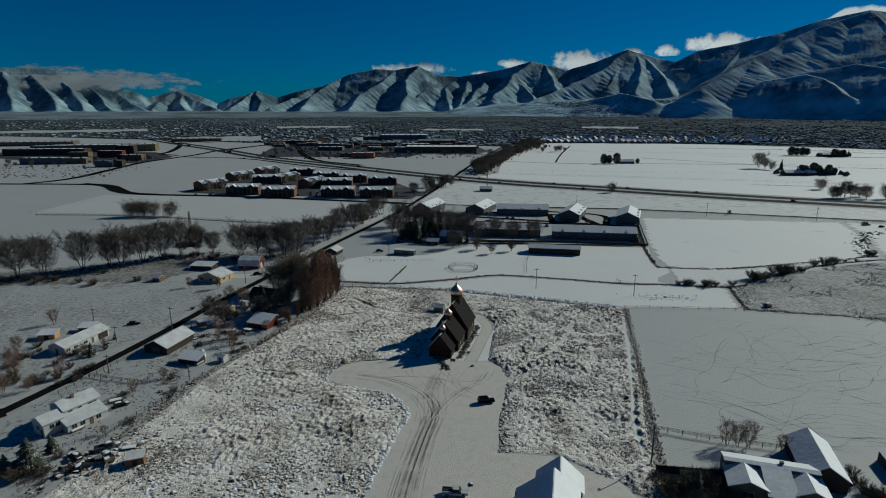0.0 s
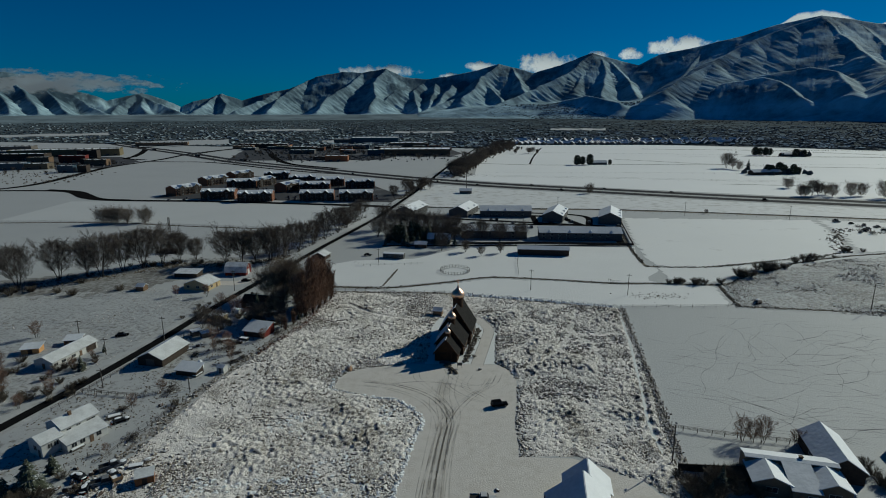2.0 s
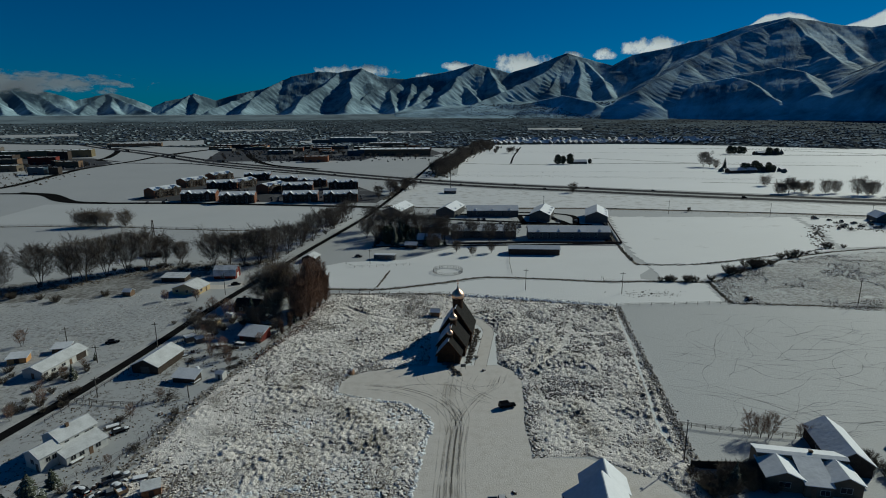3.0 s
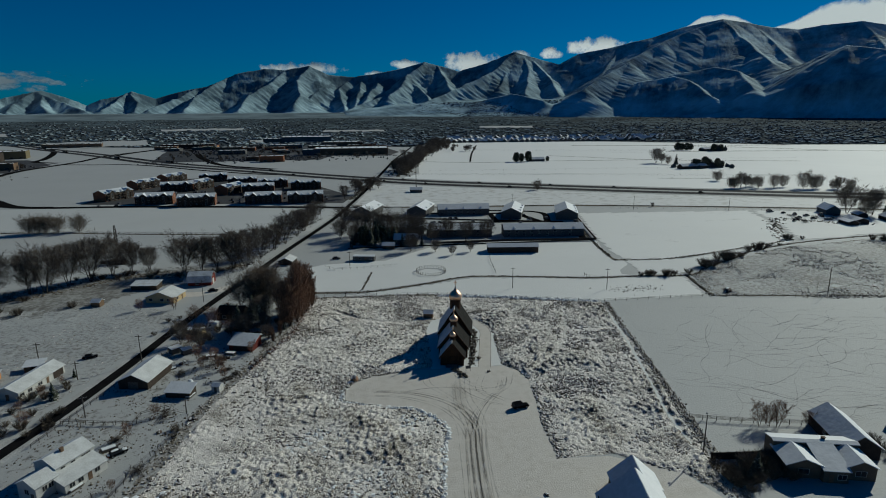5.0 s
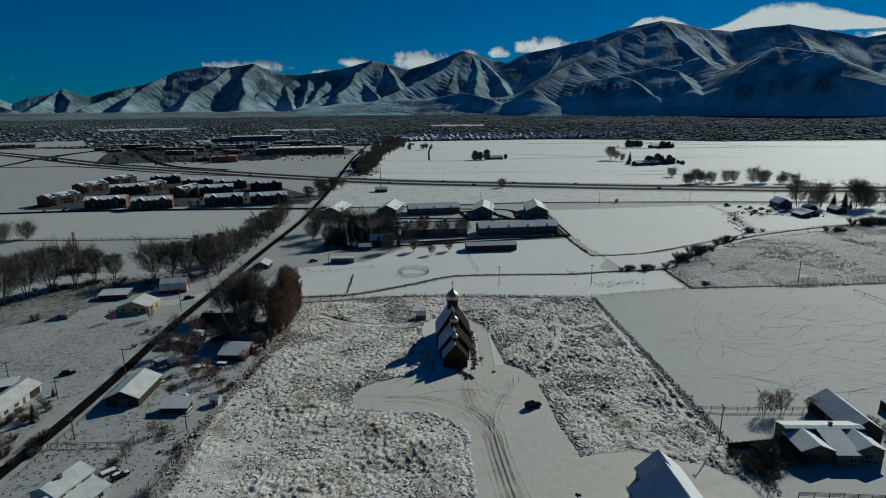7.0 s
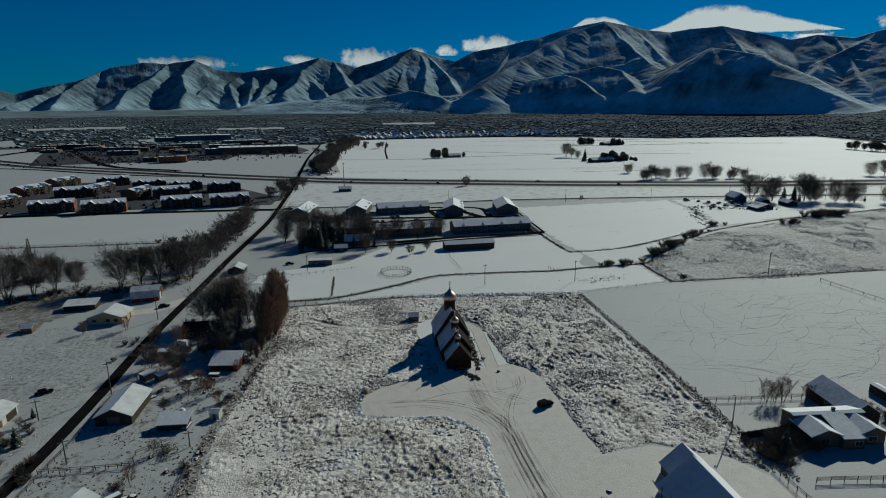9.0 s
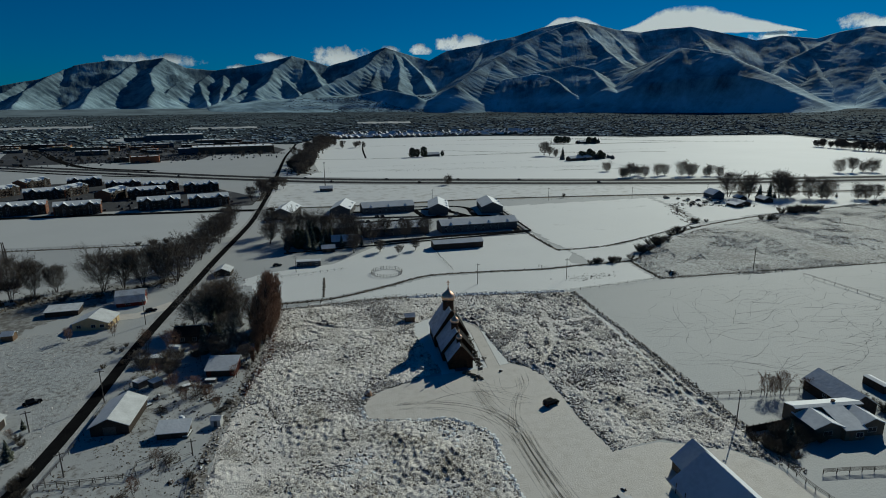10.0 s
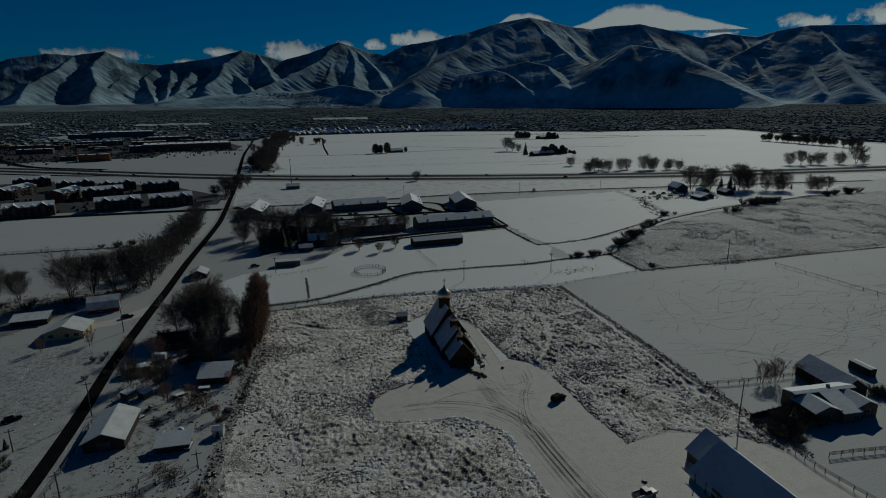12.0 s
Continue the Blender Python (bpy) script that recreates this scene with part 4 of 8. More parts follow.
# ---- clumps and weed strips ----
def clump_mesh(name, spots, material, sides=6, seed=1):
    """Low uneven mounds; each spot: x, y, z, width, height."""
    rnd = np.random.RandomState(seed)
    n = len(spots)
    s = np.array(spots, float)
    ang = (np.arange(sides) * 6.2832 / sides)[None, :] + rnd.rand(n, 1) * 6.28
    st = 0.6 + 0.8 * rnd.rand(n, 1)
    th = rnd.rand(n, 1) * 6.28
    rings = []
    for rad, hz in ((1.0, -0.15), (0.82, 0.45)):
        r = s[:, 3:4] * 0.5 * rad * (0.7 + 0.6 * rnd.rand(n, sides))
        lx, ly = np.cos(ang) * r * st, np.sin(ang) * r
        x = s[:, 0:1] + lx * np.cos(th) - ly * np.sin(th)
        y = s[:, 1:2] + lx * np.sin(th) + ly * np.cos(th)
        z = s[:, 2:3] + s[:, 4:5] * (hz + 0.3 * (rnd.rand(n, sides) - 0.5) * (hz > 0))
        rings.append(np.stack([x, y, z], -1))
    top = s[:, None, :3].copy()
    top[:, 0, 0] += (rnd.rand(n) - 0.5) * s[:, 3] * 0.4
    top[:, 0, 1] += (rnd.rand(n) - 0.5) * s[:, 3] * 0.4
    top[:, 0, 2] += s[:, 4]
    verts = np.concatenate(rings + [top], 1)
    k = 2 * sides + 1
    faces = []
    tri = [(i, (i + 1) % sides, sides + (i + 1) % sides) for i in range(sides)] + [(i, sides + (i + 1) % sides, sides + i) for i in range(sides)] + [(sides + i, sides + (i + 1) % sides, 2 * sides) for i in range(sides)]
    faces = (np.array(tri)[None] + (np.arange(n) * k)[:, None, None]).reshape(-1, 3)
    return from_arrays(name, verts.reshape(-1, 3), faces, material)


def clear_of_road(x, y):
    for (x0, y0), (x1, y1) in zip(MAIN[:11], MAIN[1:12]):
        if min(y0, y1) - 5 < y < max(y0, y1) + 5:
            if abs(x0 + (x1 - x0) * (y - y0) / (y1 - y0) - x) < 5.5:
                return False
    return True


def scatter(poly, count, wmin, wmax, hmin, hmax, seed, patchy=0.06, keep=0.0):
    rnd = random.Random(seed)
    x0, x1 = min(p[0] for p in poly), max(p[0] for p in poly)
    y0, y1 = min(p[1] for p in poly), max(p[1] for p in poly)
    out = []
    while len(out) < count:
        x = [rnd.uniform(x0, x1) for _ in range(4000)]
        y = [rnd.uniform(y0, y1) for _ in range(4000)]
        ok = inside(poly, x, y)
        for a, b, o in zip(x, y, ok):
            if o and clear_of_road(a, b) and not on_path(a, b) and not (rnd.random() < 0.75 and smooth_corner(a, b)):
                d = noise.noise(Vector((a * patchy, b * patchy, 2.0 + seed))) + 0.5 * noise.noise(Vector((a * patchy * 4, b * patchy * 4, seed)))
                if d + rnd.uniform(-0.35, 0.35) > keep:
                    k = rnd.random() ** 2
                    w = wmin + (wmax - wmin) * k
                    out.append((a, b, hill(a, b), w, hmin + (hmax - hmin) * k * rnd.uniform(0.6, 1)))
    return out[:count]


def stuff(name, spots, material, label, category, seed=1, sides=6):
    ob = new(name, clump_mesh(name, spots, material, sides, seed))
    tagged(ob, label, category, kind="stuff")


stuff("tussocks", scatter(FIELD, 52000, 0.22, 1.0, 0.12, 0.5, 3, 0.045, 0.08), M_TUSSOCK, "snow-capped tussocks of dry weeds and sagebrush", "weeds", 1, 5)
stuff("snow_lumps", scatter([(-70, 84), (-22, 84), (-17, 105), (-14, 120), (-11, 136), (-17, 147), (-34, 152), (-50, 140), (-66, 122)], 1100, 0.4, 1.7, 0.12, 0.5, 14, 0.09, 0.12), M_LUMP, "heaped lumps of snow in the rough field", "snow", 15, 7)
stuff("tussocks", scatter(FIELD, 4600, 0.5, 1.6, 0.25, 0.7, 4, 0.08, 0.05), M_TUSSOCK, "snow-capped clumps of taller sagebrush", "weeds", 2)
stuff("weeds", scatter([(20, 165), (24, 140), (46, 136), (54, 140), (63, 172), (72, 216), (40, 232), (14, 222), (21, 200)], 9000, 0.14, 0.6, 0.14, 0.5, 8, 0.07, 0.02), M_DRYWEED, "dry brown weed tops above the snow", "weeds", 9, 4)
stuff("weeds", scatter(FIELD, 7000, 0.12, 0.5, 0.12, 0.42, 10, 0.03, 0.08), M_DRYWEED, "dry brown weed tops above the snow", "weeds", 10, 4)
stuff("tussocks", scatter(KNOLL[:4] + KNOLL[5:], 26000, 0.35, 1.1, 0.15, 0.5, 5, 0.03, 0.0), M_TUSSOCK, "brown weeds sticking out of thin snow", "weeds")
stuff("tussocks", scatter(WEST, 7000, 0.25, 0.8, 0.08, 0.32, 6, 0.035, 0.02), M_TUSSOCK, "snow-dusted pasture weeds", "weeds")
stuff("tussocks", scatter(YARD, 7000, 0.15, 0.6, 0.12, 0.45, 7, 0.07, 0.0), M_BUSH, "weeds and litter poking through the yard snow", "weeds")


M_DEADGRASS = ground_mat("dead_grass", 0.9, 0.62, 0.80, tone=(0.45, 0.44, 0.42), brown=(0.11, 0.09, 0.065), wide=0.1)


def weed_strip(name, pts, width, per_m, wmax, hmax, material, label, seed):
    rnd = random.Random(seed)
    line = smooth_line(pts, 2.0)
    spots = []
    for q in line:
        for _ in range(max(1, int(per_m * 4.5))):
            x, y = q.x + rnd.gauss(0, width / 3), q.y + rnd.gauss(0, width / 3)
            k = rnd.random()
            spots.append((x, y, hill(x, y), 0.25 + 0.55 * wmax * k, 0.15 + 0.7 * hmax * k * rnd.uniform(0.5, 1)))
    stuff(name, spots, material, label, "weeds", seed)
    bm = bmesh.new()
    ribbon_bm(bm, pts, width * 1.1, 0.035, 1.5, 0.9)
    one("ditch", bm, M_DEADGRASS, "dry dead grass in a shallow ditch", "ditch", kind="structure")


weed_strip("weeds", [(-49, 261), (-23, 258), (5, 265), (28, 272), (60, 265), (85, 258), (110, 256), (135, 251), (151, 260), (174, 271), (197, 285), (245, 302), (330, 310), (430, 305)], 1.8, 2.2, 1.2, 0.7, M_BUSH, "dead weeds along the irrigation ditch", 11)
weed_strip("weeds", [(76, 222), (70, 198), (61, 158), (53, 125), (47, 98)], 2.0, 4.5, 0.8, 0.45, M_TUSSOCK, "snowy weeds along the pasture fence", 12)
weed_strip("weeds", [(-47, 253.5), (3, 247.5), (40, 235), (73, 223)], 1.8, 2.6, 1.2, 0.6, M_TUSSOCK, "snowy weeds along the field fence", 13)
weed_strip("weeds", [(133, 251), (126, 222)], 1.5, 3, 1.2, 0.6, M_BUSH, "dead weeds in a side ditch", 14)
weed_strip("weeds", [(126, 222), (175, 211), (270, 190), (420, 155)], 1.5, 1.6, 1.0, 0.5, M_BUSH, "dead weeds along the pasture fence", 15)
weed_strip("weeds", [(150, 430), (128, 360), (114, 295), (118, 286), (150, 283), (200, 296), (245, 310)], 1.8, 2.4, 1.2, 0.8, M_BUSH, "dead weeds along the hayfield edge", 16)
weed_strip("weeds", [(-320, 440), (-243, 436), (-170, 416), (-90, 398)], 2.0, 1.6, 1.2, 0.8, M_BUSH, "dead weeds along the field boundary", 17)
weed_strip("weeds", [(79, 929), (188, 882), (319, 879), (470, 860)], 3.0, 0.8, 1.6, 0.8, M_BUSH, "dead weeds along a far field boundary", 18)
weed_strip("weeds", [(-25.5, 262), (-19.5, 289)], 0.8, 2.6, 0.8, 0.5, M_BUSH, "weeds along a cross fence", 19)
weed_strip("weeds", [(-95, 90), (-82, 127), (-74, 163), (-62, 197), (-53, 232)], 3.0, 1.8, 0.9, 0.6, M_TUSSOCK, "tangled dead weeds along the yard boundary", 20)
weed_strip("weeds", [(-64.5, 186), (-59.5, 199), (-54.5, 211), (-52, 224), (-49, 240)], 2.2, 3.4, 1.2, 1.0, mat("russet_leaf_litter", (0.24, 0.115, 0.065), (0.13, 0.075, 0.05), 0.8, snow=0.8), "russet leaf litter and weeds under the trees", 21)
weed_strip("weeds", [(240, 310), (262, 345), (290, 372), (316, 350), (335, 340)], 8.0, 1.6, 2.2, 1.2, M_BUSH, "scrap and weeds round the farmyard", 22)
weed_strip("weeds", [(-300, 270), (-214, 262), (-160, 288), (-140, 305), (-110, 305), (-85, 318)], 7.0, 3.0, 1.8, 1.0, M_BUSH, "dense undergrowth below the tree row", 23)
weed_strip("weeds", [(-22, 540), (-12, 590), (-2, 640)], 5, 2.0, 2.0, 1.5, M_BUSH, "roadside brush", 24)
weed_strip("weeds", [(600, 1020), (700, 1000), (900, 960)], 4, 0.8, 2.5, 1.5, M_BUSH, "weeds along a far ditch", 25)
weed_strip("weeds", [(342, 982), (494, 849), (678, 782)], 3, 0.5, 2.0, 1.0, M_BUSH, "weeds along a far fence line", 27)
weed_strip("weeds", [(697, 1200), (815, 1095), (932, 962), (1045, 901)], 4, 0.7, 2.5, 1.2, M_BUSH, "weeds along a far ditch", 28)
weed_strip("weeds", [(343, 626), (444, 599)], 2, 0.6, 2.0, 1.0, M_BUSH, "weeds along a far fence line", 29)
weed_strip("weeds", [(500, 1250), (700, 1190), (960, 1130)], 4, 0.6, 2.5, 1.5, M_BUSH, "weeds along a far ditch", 26)


# the ditches and bare strips under those weeds
for pts, w in (([(-49, 261), (-23, 258), (5, 265), (28, 272), (60, 265), (85, 258), (110, 256), (135, 251), (151, 260), (174, 271), (197, 285), (245, 302), (330, 310), (430, 305)], 1.5), ([(150, 430), (128, 360), (114, 295), (118, 286), (150, 283), (200, 296), (245, 310)], 1.6),
               ([(-320, 440), (-243, 436), (-170, 416), (-90, 398)], 1.4), ([(126, 222), (175, 211), (270, 190), (420, 155)], 1.0), ([(133, 251), (126, 222)], 1.6), ([(-25.5, 262), (-19.5, 289)], 0.7), ([(-47, 253.5), (3, 247.5), (40, 235), (73, 223)], 1.0)):
    strip("ditch", pts, w, 0.08, M_DITCH, "brown weedy ditch between snowy fields", "ditch", 3.0, 0.7)


def hoof_trails():
    trails = []
    rnd = random.Random(9)
    for k in range(210):
        x = 56 + 165 * rnd.random() ** (2.4 if k % 3 else 0.9)
        y = 122 + 92 * rnd.random() ** 1.1
        if k % 4 == 0:
            x, y = rnd.gauss(140, 22), 121 + abs(rnd.gauss(0, 24))
        a, turn, aim = 0, 0, rnd.choice((-0.42, -0.3, -0.2, -0.08, 0.05, 0.2, -0.9)) + rnd.gauss(0, 0.12)
        pts = [(x, y)]
        for _ in range(rnd.randint(8, 60)):
            turn = 0.6 * turn + rnd.gauss(0, 0.11) - 0.035 * a
            a += turn
            x, y = x + 1.5 * math.cos(aim + a), y + 1.5 * math.sin(aim + a)
            if not (x > 55 + (y - 118) * 0.26 and 120 < y < 216 - (x - 75) * 0.16):
                break
            pts.append((x, y))
        if len(pts) > 4:
            trails.append((pts, rnd.uniform(0.2, 0.38) * (1.35 if x > 118 and rnd.random() < 0.4 else 1.0)))
    soft_trails("hoof_trails", trails, soft_mat("trodden_trail", (0.18, 0.185, 0.18), 0.44, 0.12), "winding trails trodden through the pasture snow", 0.03, 0.75)


hoof_trails()


# ---- fences and poles ----


def fence(pts, spacing, height, rails, label, wood=M_GREYWOOD, thick=0.09, rail=0.05):
    line = [Vector((*p, 0)) for p in pts]
    f = root("fence", pose(line[0].x, line[0].y, hill(line[0].x, line[0].y)), label, "fence", "field fences")
    bm = bmesh.new()
    bm_tube(bm, (0, 0, -0.1), (0, 0, height), thick, thick * 0.85, 5)
    me = mesh_of("post", bm, wood)
    o = line[0]
    for a, b in zip(line, line[1:]):
        n = max(1, round((b - a).length / spacing))
        for i in range(n):
            q = a.lerp(b, i / n) - o
            piece("post", me, f, pose(q.x, q.y, hill(q.x + o.x, q.y + o.y) - hill(o.x, o.y), random.uniform(-4, 4), random.uniform(-4, 4), 0))
        for k in range(rails):
            bm = bmesh.new()
            z = height * (0.95 - 0.7 * k / max(1, rails))
            za, zb = hill(a.x, a.y) - hill(o.x, o.y), hill(b.x, b.y) - hill(o.x, o.y)
            bm_tube(bm, Vector((a.x - o.x, a.y - o.y, z + za)), Vector((b.x - o.x, b.y - o.y, z + zb)), rail, rail, 4)
            part("rail", bm, wood, f)
    return f


WIRE = "weathered wooden post and wire field fence"
fence([(-47, 254.5), (3, 248.5), (40, 236), (74, 224)], 4.5, 1.3, 2, WIRE, rail=0.015)
fence([(76, 224), (70, 198), (61, 158), (55, 132)], 4.0, 1.3, 2, WIRE, rail=0.015)
fence([(76, 224), (126, 221), (175, 209), (230, 199), (300, 184)], 5.0, 1.3, 3, WIRE, rail=0.02)
fence([(54.5, 131), (64, 127.3), (84, 121.5)], 3.2, 1.5, 4, "wooden post and rail corral fence", rail=0.045)
fence([(84, 262), (84.5, 258), (88, 257)], 2.5, 1.6, 2, "short wooden gate fence at the ditch", rail=0.03)
fence([(50, 95), (56, 93), (64, 90), (76, 86)], 2.6, 1.5, 4, "wooden post and rail corral fence", M_DARKWOOD, rail=0.06)
fence([(45.5, 102), (44, 97), (43, 92), (42.5, 86), (42, 76)], 2.6, 1.4, 3, "dark board fence beside the barn yard", M_DARKWOOD, rail=0.05)
fence([(53, 124), (55, 131)], 2.2, 1.4, 3, "wooden post and rail corral fence", rail=0.045)
fence([(-104, 158), (-98, 158), (-90, 157), (-84, 158.5), (-78, 160)], 2.5, 1.3, 2, WIRE, rail=0.02)
fence([(-93, 123), (-85, 133), (-80, 146), (-76, 158)], 2.6, 1.2, 2, WIRE, rail=0.02)
fence([(50, 316), (46, 300), (42, 274)], 3.5, 1.3, 2, WIRE, rail=0.02)
fence([(-43, 305), (-38, 298), (-30, 298), (-5, 300)], 3.5, 1.2, 2, WIRE, rail=0.02)
fence([(150, 455), (290, 412), (400, 372)], 7, 1.3, 2, WIRE, rail=0.02)
fence([(300, 418), (345, 402), (420, 385)], 4, 1.3, 3, "wooden post and rail farm fence", rail=0.04)
fence([(-330, 446), (-243, 437), (-170, 417), (-90, 399)], 6, 1.3, 2, WIRE, rail=0.02)
for y0, y1, x0, x1 in ((870, 830, 300, 760), (770, 720, 90, 520), (1010, 980, 480, 900)):
    fence([(x0, y0), ((x0 + x1) / 2, (y0 + y1) / 2), (x1, y1)], 14, 1.4, 1, WIRE, thick=0.16, rail=0.03)
fence([(22, 343), (68, 341), (124, 333)], 3.0, 2.0, 6, "dark board privacy fence behind the housing rows", M_DARKWOOD, rail=0.14)
fence([(124, 333), (131, 360), (150, 432)], 3.0, 1.8, 5, "dark board privacy fence beside the hayfield", M_DARKWOOD, rail=0.13)


def round_pen():
    f = root("round_pen", pose(10.5, 284.5, 0), "round wire horse pen standing in the snow", "pen")
    bm = bmesh.new()
    bm_tube(bm, (0, 0, 0), (0, 0, 1.7), 0.07, 0.07, 5)
    me = mesh_of("post", bm, M_GREYWOOD)
    bm = bmesh.new()
    for z in (0.5, 1.0, 1.5):
        for i in range(30):
            a, b = i * 0.20944, (i + 1) * 0.20944
            bm_tube(bm, (7.6 * math.cos(a), 7.6 * math.sin(a), z), (7.6 * math.cos(b), 7.6 * math.sin(b), z), 0.04, 0.04, 4, False)
    part("rail", bm, M_GREYWOOD, f)
    for i in range(30):
        a = i * 0.20944
        piece("post", me, f, pose(7.6 * math.cos(a), 7.6 * math.sin(a), 0))
    bm = bmesh.new()
    arc = [(10.5 + 6.9 * math.cos(i * 0.32), 284.5 + 6.9 * math.sin(i * 0.32)) for i in range(21)]
    ribbon_bm(bm, arc, 1.4, 0.03, 1.5, 0.5)
    one("pen_track", bm, M_HOOF, "trodden ring of snow inside the pen", "tracks", kind="stuff")


round_pen()


def utility_pole(x, y, h, ang=0, lamp=False):
    p = root("utility_pole", pose(x, y, hill(x, y), 0, 0, ang), "tall wooden utility pole with a cross-arm" if not lamp else "tall wooden yard pole with a lamp on top", "pole", "utility poles")
    bm = bmesh.new()
    bm_tube(bm, (0, 0, -0.3), (0, 0, h), 0.17, 0.11, 7)
    part("shaft", bm, M_GREYWOOD, p)
    bm = bmesh.new()
    if lamp:
        bm_tube(bm, (0, 0, h - 0.3), (0.9, 0, h), 0.04, 0.04, 5)
        part("bracket", bm, M_STEEL, p)
        bm = bmesh.new()
        bm_lathe(bm, [(0.10, 0.15), (0.26, 0.05), (0.28, -0.12), (0.18, -0.2)], 10, (1.0, 0, h))
        part("lamp_head", bm, M_STEEL, p)
    else:
        bm_box(bm, -1.1, 1.1, -0.06, 0.06, h - 0.75, h - 0.6)
        part("cross_arm", bm, M_GREYWOOD, p)
        for u in (-0.95, -0.35, 0.35, 0.95):
            bm = bmesh.new()
            bm_lathe(bm, [(0.03, 0), (0.06, 0.06), (0.045, 0.16)], 6, (u, 0, h - 0.6))
            part("insulator", bm, M_WHITE, p)


utility_pole(48.6, 116.4, 10.0, 60, True)
for x, y, h in ((-100.8, 197.5, 10), (-104.8, 163.2, 6.5), (-78.3, 160.2, 4.5), (-94, 258, 10), (-116.3, 187.8, 6.3), (43, 250, 10), (-83, 320, 10), (-62, 396, 10), (85, 240, 10), (178, 214, 11), (-135.8, 207.1, 6),
                (-30, 305, 8), (-76, 352, 10), (-48, 452, 10), (205, 434, 11), (275, 410, 11), (112, 470, 11), (345, 393, 11), (420, 360, 11), (-72, 240, 9)):
    utility_pole(x, y, h, random.uniform(-20, 20))


# ---- trees ----
def limb(bm, tw, p, d, length, rad, level, rnd, bend, twigs):
    """A limb of some joints, with side shoots; the thin ones carry twigs."""
    joints = 4 if level else 3
    pts = [p]
    for i in range(joints):
        d = (d + Vector((rnd.gauss(0, bend), rnd.gauss(0, bend), rnd.gauss(0.05, bend * 0.7)))).normalized()
        pts.append(pts[-1] + d * length / joints)
    for i in range(joints):
        bm_tube(bm, pts[i], pts[i + 1], rad * (1 - 0.8 * i / joints), rad * (1 - 0.8 * (i + 1) / joints), 5 if level > 1 else 3, False)
    if level == 0:
        for _ in range(twigs):
            f = rnd.random() ** 0.7 * joints
            i = min(joints - 1, int(f))
            q = pts[i].lerp(pts[i + 1], f - i)
            t = (d * 0.8 + Vector((rnd.gauss(0, 0.55), rnd.gauss(0, 0.55), rnd.gauss(0.12, 0.45)))).normalized()
            tw.append((q, t, length * rnd.uniform(0.4, 0.85)))
    return pts


def twig_mesh(name, tw, material, width):
    verts, faces = [], []
    rnd = random.Random(2)
    for p, d, ln in tw:
        s = d.orthogonal().normalized()
        s = (s * rnd.uniform(-1, 1) + d.cross(s) * rnd.uniform(-1, 1)).normalized() * width
        mid = p + d * ln * 0.5 + Vector((rnd.gauss(0, 0.06), rnd.gauss(0, 0.06), rnd.gauss(0.04, 0.06))) * ln
        k = len(verts)
        verts += [p - s, p + s, mid + s * 0.8, mid - s * 0.8, p + d * ln]
        faces += [(k, k + 1, k + 2, k + 3), (k + 3, k + 2, k + 4)]
    return from_arrays(name, [tuple(v) for v in verts], faces, material)


